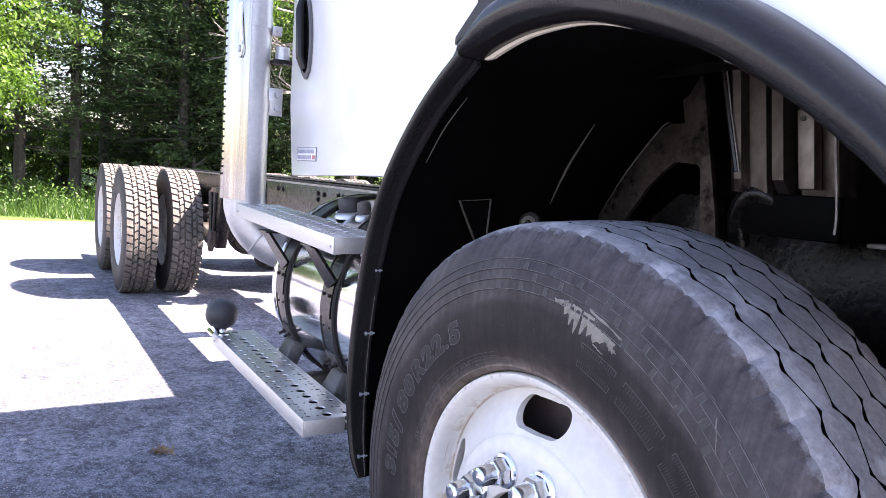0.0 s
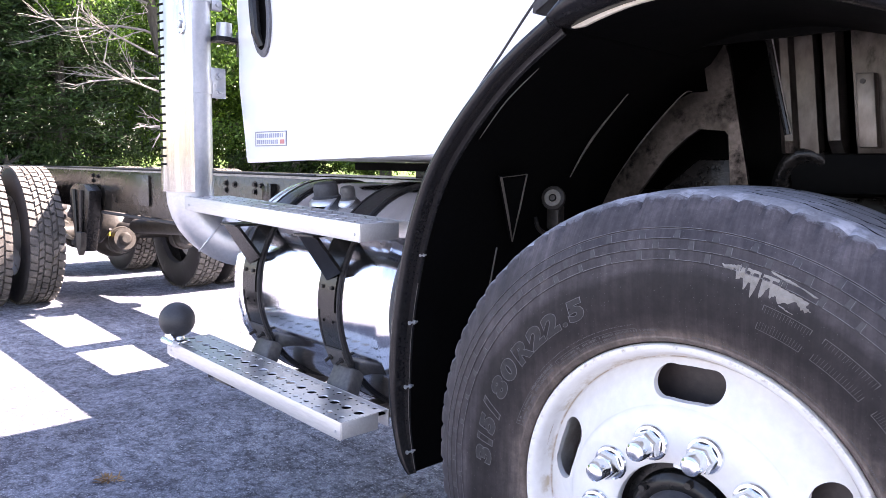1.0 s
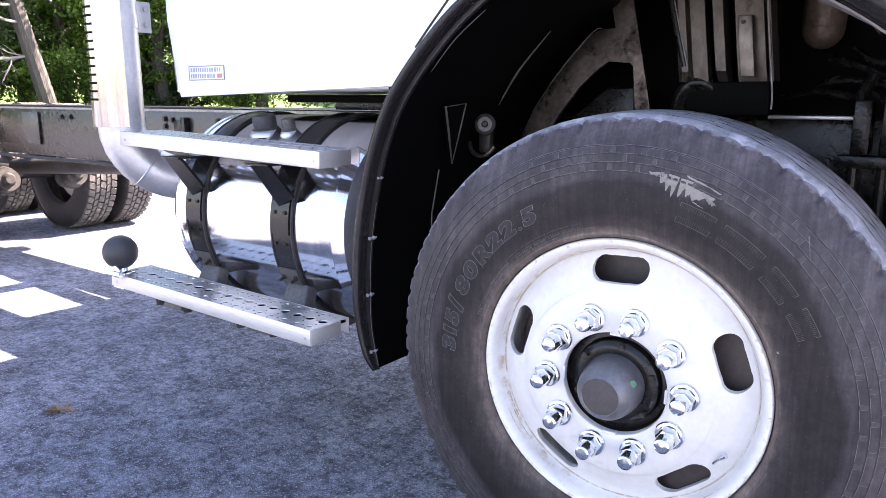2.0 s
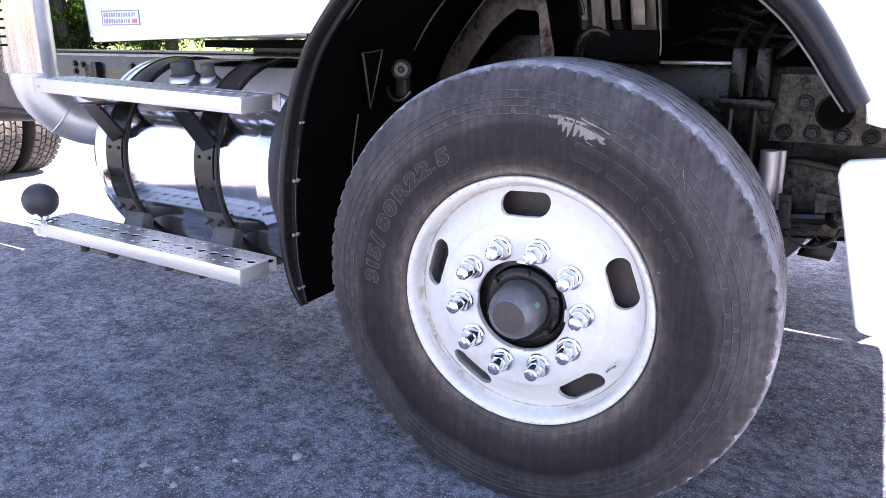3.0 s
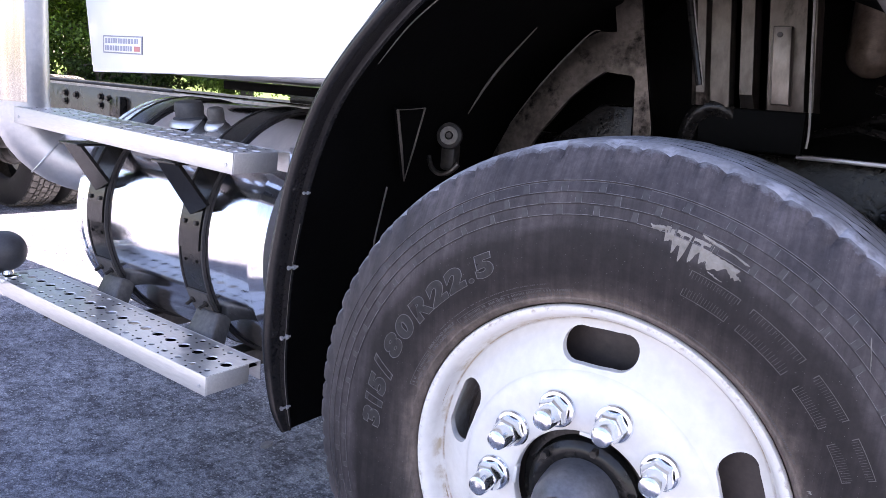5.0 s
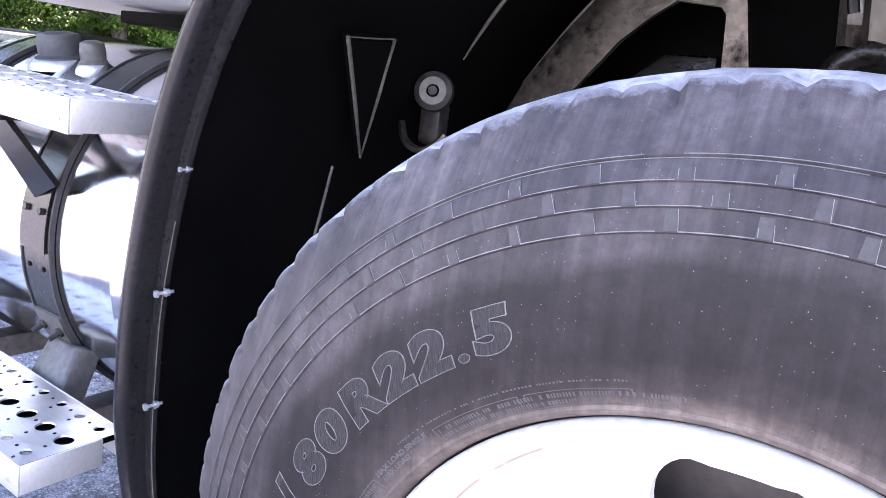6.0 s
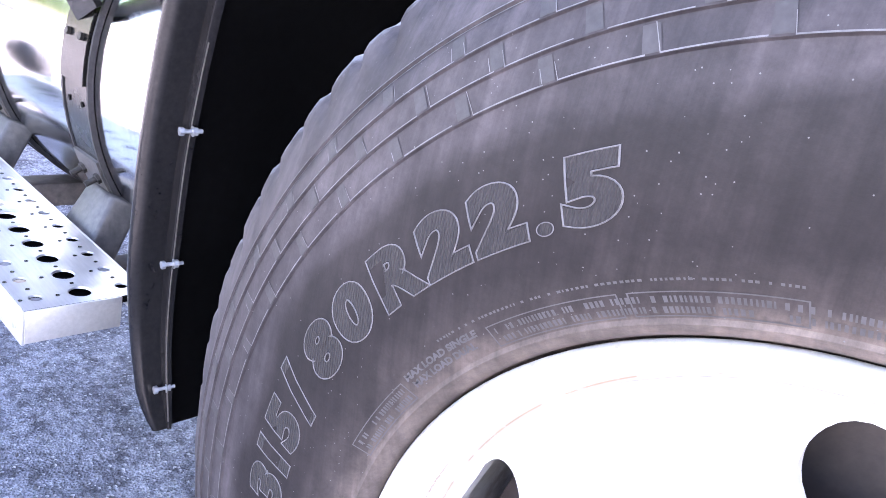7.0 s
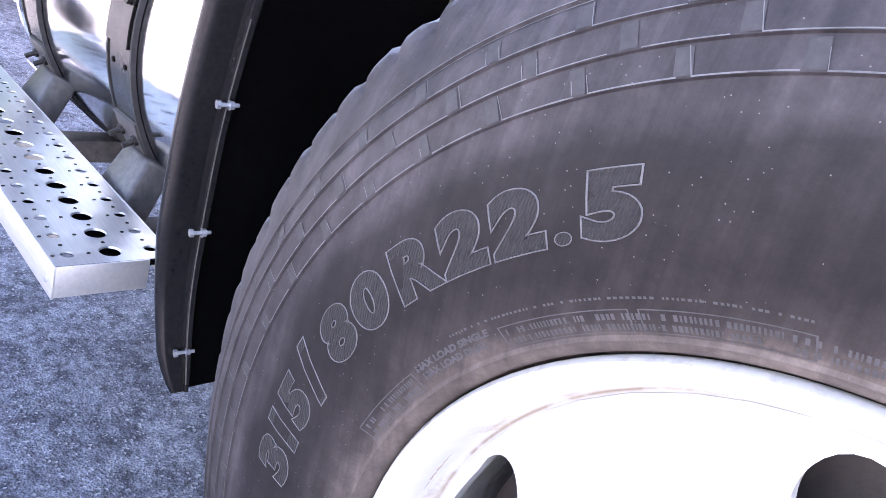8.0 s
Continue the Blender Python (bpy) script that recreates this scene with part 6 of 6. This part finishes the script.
def leaf_cloud(bm, centre, size, count, leaf, rng, squash=0.8):
    for _ in range(count):
        d = Vector((rng.gauss(0, 1), rng.gauss(0, 1), rng.gauss(0, 1) * squash))
        p = centre + d * size * 0.5
        n = Vector((rng.uniform(-1, 1), rng.uniform(-1, 1), rng.uniform(-0.3, 1))).normalized()
        u = n.orthogonal().normalized()
        u.rotate(Matrix.Rotation(rng.uniform(0, 6.28), 3, n))
        v = n.cross(u)
        a, b = leaf * rng.uniform(0.7, 1.3), leaf * rng.uniform(0.35, 0.6)
        bm.faces.new([bm.verts.new(p + q) for q in (-u * a, v * b, u * a, -v * b)])


def broad_tree(seed, height, spread, clumps, per, leaf, mat, low=0.25, trunk_to=None, name="tree", label="broad-leaved tree in full summer leaf"):
    """A bent trunk with limbs and leaf clumps at the ends of the limbs."""
    rng = random.Random(seed)
    tree = tagged(new(name), label, "tree", "trees behind the yard")
    bm = bmesh.new()
    end = trunk_to or (0.2, 0.1)
    trunk = [Vector((end[0] * t + rng.uniform(-.05, .05), end[1] * t + rng.uniform(-.05, .05), height * 0.8 * t)) for t in (0, 0.15, 0.35, 0.6, 0.8, 1)]
    tube(bm, trunk, [0.19, 0.155, 0.14, 0.11, 0.07, 0.03], 10)
    ends = []
    for i in range(clumps):
        t = rng.uniform(low, 1.0)
        base = trunk[0].lerp(trunk[-1], t * 0.9)
        a = rng.uniform(0, 6.28)
        reach = spread * (1.1 - 0.6 * abs(t - 0.5)) * rng.uniform(0.35, 1.0)
        tip = base + Vector((math.cos(a) * reach, math.sin(a) * reach, rng.uniform(0.0, 0.9) * height * 0.15))
        tube(bm, [base, base.lerp(tip, 0.5) + Vector((0, 0, 0.15)), tip], [0.045, 0.026, 0.008], 6)
        ends.append((base.lerp(tip, 0.62), tip))
    part("trunk", bm, M_BARK, tree)
    bm = bmesh.new()
    for m_, tip in ends:
        for _ in range(5):
            off = Vector((rng.gauss(0, 1), rng.gauss(0, 1), rng.gauss(0, 0.6))) * spread * 0.17
            leaf_cloud(bm, tip + off, spread * rng.uniform(0.10, 0.24), per // 5, leaf, rng, 0.6)
        leaf_cloud(bm, m_, spread * 0.30, per // 4, leaf, rng)
    part("crown", bm, mat, tree, smooth=None)
    return tree


def pine_tree(seed, height, spread, layers=28, low=1.7):
    """A straight trunk with whorls of level boughs and hanging needle sprays."""
    rng = random.Random(seed)
    tree = tagged(new("pine_tree"), "dark green pine with level boughs", "pine", "pines behind the yard")
    bm = bmesh.new()
    tube(bm, [(0, 0, 0), (0.03, 0, height * 0.5), (0, 0.02, height)], [0.14, 0.10, 0.02], 8)
    fol = bmesh.new()
    for i in range(layers):
        z = low + (height - low) * (i / layers) ** 0.95
        reach0 = spread * (1 - (i / layers) ** 1.2) + 0.25
        for b in range(7):
            a = rng.uniform(0, 6.28)
            reach = reach0 * rng.uniform(0.6, 1.1)
            d = Vector((math.cos(a), math.sin(a), 0))
            p0, p1 = Vector((0, 0, z)), Vector((0, 0, z)) + d * reach + Vector((0, 0, rng.uniform(-0.25, 0.2)))
            tube(bm, [p0, p1], [0.012, 0.004], 4)
            for j in range(84 if i > 1 else 24):
                t = rng.uniform(0.22, 1.04)
                p = p0.lerp(p1, t) + Vector((rng.gauss(0, 0.15), rng.gauss(0, 0.15), rng.gauss(0, 0.07)))
                q = (d * rng.uniform(0.3, 1) + Vector((rng.uniform(-1, 1), rng.uniform(-1, 1), rng.uniform(-0.5, 0.6)))).normalized()
                s = q.cross(Vector((rng.uniform(-1, 1), rng.uniform(-1, 1), 1))).normalized()
                ln, wd = rng.uniform(0.09, 0.19), rng.uniform(0.012, 0.028)
                fol.faces.new([fol.verts.new(p + k_) for k_ in (-s * wd, q * ln * 0.6 - s * wd * 0.6, q * ln, s * wd)])
    part("trunk", bm, M_BARK, tree)
    part("foliage", fol, M_NEEDLE, tree, smooth=None)
    return tree


def dead_branches(tree, rng, starts):
    """Bare grey limbs that fork into fans of twigs."""
    def fork(bm, p, d, ln, r, depth):
        pts, q = [p], p
        for i in range(4):
            d = (d + Vector((rng.gauss(0, 0.10), rng.gauss(0, 0.12), rng.gauss(0, 0.10)))).normalized()
            q = q + d * ln / 4
            pts.append(q)
        tube(bm, pts, [r, r * 0.85, r * 0.7, r * 0.55, r * 0.4], 5)
        if depth:
            for i in range(5):
                s = pts[rng.choice((1, 2, 3, 4))]
                e = (d + Vector((rng.gauss(0, 0.35), rng.gauss(0, 0.45), rng.gauss(0, 0.40)))).normalized()
                fork(bm, s, e, ln * rng.uniform(0.35, 0.6), max(r * 0.45, 0.004), depth - 1)

    for p, d, ln in starts:
        bm = bmesh.new()
        fork(bm, Vector(p), Vector(d).normalized(), ln, 0.032, 2)
        part("dead_branch", bm, M_DEAD, tree, "bare grey dead branch")


pa = pine_tree(1, 9.5, 2.0)
pb = pine_tree(2, 8.0, 1.8, low=1.4)
la = broad_tree(5, 7.0, 2.4, 40, 950, 0.046, M_LEAF, 0.12)
lb = broad_tree(6, 6.5, 2.2, 36, 950, 0.044, M_LEAF, 0.2)
lc = broad_tree(7, 10.0, 3.0, 40, 700, 0.060, M_LEAF, 0.2)
ld = broad_tree(8, 7.5, 2.6, 40, 850, 0.042, M_SHADELEAF, 0.08, label="broad-leaved tree with shade painted into its leaf colour")
lean = broad_tree(11, 9.0, 2.2, 22, 700, 0.045, M_LEAF, 0.62, trunk_to=(0.1, -1.7), name="leaning_tree", label="leaning tree with bare dead lower branches")
dead_branches(lean, random.Random(4), [((0, -0.55, 3.1), (0.15, -1, 0.28), 2.0), ((0.02, -0.45, 2.45), (0.25, -1, -0.05), 1.7), ((0, -0.62, 3.5), (-0.1, -1, 0.4), 1.9), ((0.02, -0.5, 2.8), (0.2, -1, -0.22), 1.5), ((0, -0.75, 4.1), (0.2, -1, 0.1), 2.2), ((0, -0.3, 1.9), (0.2, -0.9, -0.1), 1.1)])
lean.matrix_basis = Matrix.Translation((-14.0, 5.95, 0))
shrub = broad_tree(13, 1.7, 1.1, 22, 200, 0.05, M_SHADELEAF, 0.0, name="shrub", label="low shrub under the trees, shade painted into its leaves")
bright = broad_tree(15, 2.4, 1.2, 24, 320, 0.045, M_LEAF, 0.0, name="bright_shrub", label="sunlit yellow-green shrub behind the pines")
weed = broad_tree(14, 0.9, 0.4, 8, 60, 0.045, M_LEAF, 0.2, name="sapling", label="small bright sapling at the edge of the grass")
spots = [(pa, -17.5, 0.6), (pb, -18.5, 2.4), (pa, -17.0, 3.6), (pa, -19.5, 1.4), (pb, -16.6, 2.7),
         (pb, -17.2, -0.5), (pa, -18.3, -1.5), (lc, -15.6, -2.75), (lb, -14.8, -2.9), (lb, -15.3, -4.6), (lc, -23, 4.2), (ld, -19.4, 3.4), (ld, -17.2, 4.4), (pb, -16.4, 4.0),
         (lc, -19.5, 7.8), (la, -17.0, 7.7), (lc, -15.2, 9.0), (la, -17.5, 10.0), (lb, -13.5, 10.5), (lc, -16, 12.0), (la, -12.0, 12.5), (lc, -24, 10), (lc, -26, 13), (lc, -13, 15),
         (la, -9.5, 14.5), (lb, -20, 15), (lc, -8, 18),
         (lc, -44, -6), (lc, -41, 8), (lc, -43, 13), (ld, -40, 17), (lc, -38, 22), (lc, -34, 27), (ld, -28, 30), (lc, -20, 30), (lc, -12, 28), (lc, -42, -13)]
rng = random.Random(9)
spots += [(shrub, -15.6 + rng.uniform(-1.2, 0.6), y) for y in (2.4, 3.0, 3.5, 8.0, 9.0, 9.8)] + [(shrub, -22 + rng.uniform(-1, 1), y) for y in (11.5, 13)] + [(bright, -21 + rng.uniform(-1, 1), y) for y in (-1.5, -0.4, 0.5, 1.5, 2.4, 3.3)]
spots += [(weed, -13.6, 3.5), (weed, -13.4, 4.4), (weed, -13.9, 6.9)]
used = set()
for src, x, y in spots:
    far = 1.5 if x < -33 else 1.0
    m_ = Matrix.Translation((x, y, rise(x))) @ Matrix.Rotation(rng.uniform(0, 6.28), 4, "Z") @ Matrix.Scale(rng.uniform(0.9, 1.12) * far, 4)
    if src in used:
        copy_thing(src, m_)
    else:
        src.matrix_basis = m_
        used.add(src)

bm = bmesh.new()
rng = random.Random(4)
for i in range(60000):
    x, y = -12.9 - abs(rng.gauss(0, 3.5)), rng.uniform(-3, 16)
    edge = noise.noise((x * 0.6, y * 0.6, 0)) * 1.2
    if x > -12.9 + edge:
        continue
    h = rng.uniform(0.08, 0.45) * (0.7 + 0.7 * noise.noise((x * 0.9, y * 0.9, 3)))
    a = rng.uniform(0, 6.28)
    s = Vector((math.cos(a), math.sin(a), 0)) * rng.uniform(0.004, 0.012)
    b = Vector((x, y, rise(x)))
    t_ = b + Vector((rng.uniform(-.12, .12), rng.uniform(-.12, .12), h))
    bm.faces.new([bm.verts.new(p) for p in (b - s, b + s, t_)])
for i in range(260):
    x, y = -13.3 - abs(rng.gauss(0, 1.6)), rng.uniform(-2.8, 13)
    leaf_cloud(bm, Vector((x, y, 0.14 + 0.3 * rng.random())), rng.uniform(0.2, 0.45), 60, 0.03, rng, 0.7)
thing("grass", bm, M_GRASS, "long green grass along the edge of the yard", "grass", kind="stuff", smooth=None)
bm = bmesh.new()
prev = None
for i in range(27):
    y = -3.0 + 2.5 * i
    edge = -12.7 + 0.7 * noise.noise((y * 0.31, 2, 0)) + max(0.0, y - 12) * 0.45
    xs = [edge, min(edge - 1, -17)] + [-19 - 2.2 * k_ for k_ in range(11)] + [-70, -120]
    cur = [bm.verts.new((min(x, edge), y, rise(x) + 0.005)) for x in xs]
    if prev:
        for j in range(len(cur) - 1):
            bm.faces.new((prev[j], prev[j + 1], cur[j + 1], cur[j]))
    prev = cur
thing("lawn", bm, M_LAWN, "sunlit grassy verge rising under the trees", "lawn", kind="structure", smooth=60)

# ---- under the cab and along the chassis ----
bm = bmesh.new()
box(bm, (-1.40, 0.45, 1.085), (-0.70, 2.19, 1.110), 0.004)
part("cab_floor", bm, M_SHADEBLACK, truck, "black floor pan of the cab")
bm = bmesh.new()
prism(bm, [(-2.88, 0.66), (-2.55, 0.60), (-1.9, 0.58), (-1.2, 0.50), (-0.55, 0.50), (-0.5, 0.98), (-1.7, 0.98), (-2.88, 0.90)], 0.895, 1.5, 0.02)
part("gearbox", bm, M_GRIME, truck, "grimy cast gearbox between the rails")
bm = bmesh.new()
cyl(bm, (-2.72, 1.22, 0.74), (-5.25, 1.22, 0.60), 0.055, n=18)
part("driveshaft", bm, M_GRIME, truck, "dull steel driveshaft", smooth=50)
bm = bmesh.new()
cyl(bm, (-5.25, 1.22, 0.56), (-6.65, 1.22, 0.56), 0.050, n=18)
part("driveshaft", bm, M_GRIME, truck, "dull steel driveshaft", smooth=50)
bm = bmesh.new()
tube(bm, [(-4.9, 0.795, 0.75), (-3.6, 0.790, 0.752), (-2.4, 0.795, 0.75), (-1.5, 0.80, 0.752)], 0.010, 8)
part("air_line", bm, M_RUBBER, truck, "black air line along the rail")
bm = bmesh.new()
tube(bm, [(-7.45, 0.83, 1.052), (-5.0, 0.83, 1.053), (-2.2, 0.835, 1.052)], 0.006, 6)
part("loom", bm, M_RUBBER, truck, "thin black cable loom on the rail")
# thin pale strips paint sunlight on the top flanges of the rails
for y, sg in ((0.7985, 1), (1.5475, 1)):
    bm = bmesh.new()
    box(bm, (-7.9, y - 0.001, 1.036), (-0.82, y + 0.001, 1.0465))
    part("worn_edge", bm, M_EDGE, truck, "pale strip painting the sunlit upper edge of the rail")
bm = bmesh.new()
box(bm, (-1.66, 0.95, 1.052), (-0.70, 1.55, 1.084), 0.003)
part("cab_sill", bm, M_OILY, truck, "black cross sill under the cab")
# bolts on the web of the rail
for side_y, out in ((0.80, -1), (1.55, -1)):
    for x in (-4.92, -4.82, -3.66, -3.56, -2.95, -2.86, -2.66, -2.60, -2.25, -2.17):
        for z in (1.0, 0.965) if x in (-2.95, -2.66, -4.92) else (0.995,):
            bm = bmesh.new()
            cyl(bm, (x, side_y, z), (x, side_y - 0.004, z), 0.017, n=14)
            cyl(bm, (x, side_y - 0.003, z), (x, side_y - 0.014, z), 0.012, 0.011, 6)
            part("rail_bolt", bm, M_BLACK, truck, smooth=30)
bm = bmesh.new()
box(bm, (-2.575, 0.785, 0.925), (-2.505, 0.799, 0.995), 0.003)
box(bm, (-2.50, 0.77, 0.90), (-2.47, 0.799, 1.01), 0.003)
part("rail_bracket", bm, M_BLACK, truck, "small black bracket on the rail")
bm = bmesh.new()
box(bm, (-4.52, 0.786, 0.83), (-3.92, 0.799, 1.02), 0.003)
part("rail_plate", bm, M_RAIL, truck, "dark fish plate bolted to the rail")

# suspension: hanger, spring, air bag, brake gear
for ax in (-5.74, -7.11):
    bm = bmesh.new()
    hx = ax + 0.82
    prism(bm, [(hx - 0.20, 0.90), (hx - 0.10, 0.94), (hx + 0.10, 0.94), (hx + 0.20, 0.90), (hx + 0.20, 0.80), (hx + 0.12, 0.62), (hx + 0.07, 0.47), (hx - 0.07, 0.47), (hx - 0.12, 0.60), (hx - 0.20, 0.78)], 0.70, 0.79, 0.012)
    hanger = part("spring_hanger", bm, M_OILY, truck, "heavy black cast spring hanger")
    bm = bmesh.new()
    for x in (hx - 0.085, hx + 0.085):
        tube(bm, [(x, 0.695, 0.90), (x * 0.5 + hx * 0.5, 0.69, 0.50)], [0.018, 0.012], 8)
    part("rib", bm, M_BLACK, hanger)
    bm = bmesh.new()
    cyl(bm, (hx, 0.70, 0.53), (hx, 0.665, 0.53), 0.040, 0.036, 20)
    cyl(bm, (hx, 0.667, 0.53), (hx, 0.645, 0.53), 0.020, n=6)
    part("pivot_bolt", bm, M_GRIME, hanger, "greasy pivot bolt")
    bm = bmesh.new()
    tube(bm, spline([(hx, 0.745, 0.52), (hx - 0.35, 0.745, 0.50), (ax, 0.745, 0.60), (ax - 0.38, 0.745, 0.56)], 6), 0.035, 8)
    part("trailing_arm", bm, M_BLACK, truck, "black suspension arm")
    bm = bmesh.new()
    for i in range(3):
        z = 0.60 + 0.075 * i
        lathe_rows = [(0.095, z), (0.125, z + 0.02), (0.125, z + 0.05), (0.095, z + 0.075)]
        prev = None
        for q in range(25):
            a = 2 * math.pi * q / 24
            cur = [bm.verts.new((ax - 0.42 + r * math.cos(a), 0.86 + r * math.sin(a), zz)) for r, zz in lathe_rows]
            if prev:
                for j in range(3):
                    bm.faces.new((prev[j], prev[j + 1], cur[j + 1], cur[j]))
            prev = cur
    part("air_bag", bm, M_RUBBER, truck, "black rubber air spring", smooth=60)
    for y in (0.98, 1.46):
        bm = bmesh.new()
        cyl(bm, (ax + 0.72, y, 0.51), (ax + 0.82, y, 0.53), 0.082, 0.088, 24)
        cyl(bm, (ax + 0.82, y, 0.53), (ax + 0.90, y, 0.545), 0.088, 0.078, 24)
        cyl(bm, (ax + 0.90, y, 0.545), (ax + 0.93, y, 0.55), 0.05, 0.03, 16)
        tube(bm, [(ax + 0.82 + 0.05 * 0, y + 0.094 * math.cos(q), 0.53 + 0.094 * math.sin(q)) for q in [2 * math.pi * i / 20 for i in range(21)]], 0.008, 6, False)
        can = part("brake_chamber", bm, M_GRIME, truck, "dusty round brake chamber", smooth=40)
        bm = bmesh.new()
        box(bm, (ax + 0.83, y - 0.10, 0.57), (ax + 0.87, y - 0.092, 0.60), 0.001)
        part("tag", bm, material("yellow_tag", (0.55, 0.40, 0.05), (0.62, 0.46, 0.07), 0.5), can, "small yellow tag")
    bm = bmesh.new()
    prism(bm, [(ax + 0.98, 0.62), (ax + 1.08, 0.62), (ax + 1.07, 0.52), (ax + 1.02, 0.46), (ax + 0.97, 0.52)], 0.62, 0.66, 0.008)
    part("slack_adjuster", bm, M_GRIME, truck, "greasy slack adjuster")
    rngh = random.Random(int(-ax * 10))
    for i in range(5):
        bm = bmesh.new()
        y = rngh.uniform(0.85, 1.5)
        tube(bm, spline([(ax + 0.90, y, 0.62), (ax + 0.6, y + rngh.uniform(-.1, .1), rngh.uniform(0.5, 0.7)), (ax + 0.75, y + rngh.uniform(-.1, .1), 0.75), (ax + 0.8, 0.84, 0.86)], 5), 0.010, 6)
        part("air_hose", bm, M_RUBBER, truck, "black rubber air hose")
# front wheel on the far side
bm = bmesh.new()
lathe(bm, [(0.29, 0.05), (0.30, 0.015), (0.34, 0.0), (0.42, -0.002), (0.50, 0.012), (0.53, 0.03), (0.537, 0.05), (0.537, 0.24), (0.53, 0.26), (0.50, 0.278), (0.42, 0.29), (0.34, 0.29), (0.30, 0.275), (0.29, 0.24)], 72)
far_wheel = part("far_wheel", bm, M_RUBBER, truck, "black tyre of the far front wheel")
far_wheel.matrix_basis = Matrix.Translation((0, 2.08, HUB))
bm = bmesh.new()
lathe(bm, [(0.29, 0.23), (0.27, 0.22), (0.25, 0.20), (0.12, 0.22), (0.0001, 0.22)], 48)
part("rim", bm, M_WHEEL, far_wheel)
# engine between the front rails
bm = bmesh.new()
prism(bm, [(-0.45, 0.60), (0.20, 0.52), (0.85, 0.55), (0.90, 1.30), (0.30, 1.40), (-0.45, 1.20)], 0.96, 1.48, 0.03)
part("engine", bm, M_OILY, truck, "black oily engine block")

# an unseen wall, added to cast the shade beyond the truck
bm = bmesh.new()
box(bm, (0.95, 4.70, 0.0), (9.0, 4.90, 3.7), 0.0)
wall = thing("wall_shed", bm, material("shade_wall_grey", (0.30, 0.31, 0.32), (0.36, 0.37, 0.38), 0.5, scale=2, fine=30, bump=0.1, stretch=(8, 1, 0.3)), "unseen plain grey wall added to shade the ground", "wall", kind="structure")

# ---- loose stones, pebbles and weeds on the yard ----
def stone(bm, p, s, rng):
    vs = bmesh.ops.create_icosphere(bm, subdivisions=1, radius=1.0)["verts"]
    k1 = Vector((rng.uniform(0.7, 1.3), rng.uniform(0.7, 1.3), rng.uniform(0.45, 0.8)))
    for v in vs:
        w = 1 + 0.25 * noise.noise(v.co * 1.7 + Vector(p) * 31)
        v.co = Vector(p) + Vector((v.co.x * k1.x, v.co.y * k1.y, v.co.z * k1.z + 0.3)) * s * w


rng = random.Random(12)
for x, y, s in ((-0.851, -0.299, 0.016), (-0.794, -0.256, 0.012), (-0.935, -0.316, 0.010), (-0.789, -0.338, 0.010), (-0.598, -0.077, 0.019), (-0.733, -0.175, 0.010), (-1.22, 0.51, 0.022), (-2.3, -0.62, 0.014), (-1.6, -0.55, 0.012)):
    bm = bmesh.new()
    stone(bm, (x, y, 0), s, rng)
    thing("stone", bm, M_STONE, "small grey stone lying on the tarmac", "stone", "stones on the yard", smooth=50)
cos, sin = math.cos, math.sin
verts, faces = [], []
for i in range(9000):
    x, y = rng.uniform(-4.5, 1.6), rng.uniform(-1.6, 1.4)
    if noise.noise((x * 1.7, y * 1.7, 5)) < rng.uniform(-0.5, 0.4):
        continue
    s = 0.0016 + 0.0035 * rng.random() ** 3
    a = rng.uniform(0, 6.28)
    k0 = len(verts)
    for j in range(5):
        q = a + j * 2 * math.pi / 5
        rr = s * rng.uniform(0.7, 1.25)
        verts.append((x + rr * cos(q), y + rr * sin(q), 0.0))
    for j in range(5):
        q = a + j * 2 * math.pi / 5 + 0.2
        rr = s * rng.uniform(0.4, 0.75)
        verts.append((x + rr * cos(q), y + rr * sin(q), s * rng.uniform(0.8, 1.3)))
    for j in range(5):
        faces.append((k0 + j, k0 + (j + 1) % 5, k0 + 5 + (j + 1) % 5, k0 + 5 + j))
    faces.append(tuple(k0 + 5 + j for j in range(5)))
me = bpy.data.meshes.new("pebble")
me.from_pydata(verts, [], faces)
M_PEBBLE = leaf_material("pebble_grit", (0.05, 0.053, 0.06), (0.20, 0.21, 0.23), 0.0)
me.materials.append(M_PEBBLE)
tagged(new("pebble", me), "loose grey grit scattered on the tarmac", "gravel", kind="stuff")
bm = bmesh.new()
for i in range(46):
    a, rr = rng.uniform(0, 6.28), rng.uniform(0.0, 0.035)
    p = Vector((-2.0 + rr * cos(a), -0.155 + rr * sin(a), 0.001))
    d = Vector((cos(a + rng.uniform(-1, 1)), sin(a + rng.uniform(-1, 1)), rng.uniform(0.1, 0.7))) * rng.uniform(0.015, 0.035)
    s = Vector((-d.y, d.x, 0)).normalized() * 0.003
    bm.faces.new([bm.verts.new(q) for q in (p - s, p + s, p + d * 0.6 + s * 0.8 + Vector((0, 0, 0.004)), p + d)])
thing("dry_leaves", bm, leaf_material("dry_leaf", (0.16, 0.09, 0.04), (0.32, 0.20, 0.09), 0.2), "clump of dry brown leaves on the tarmac", "leaves", smooth=None)
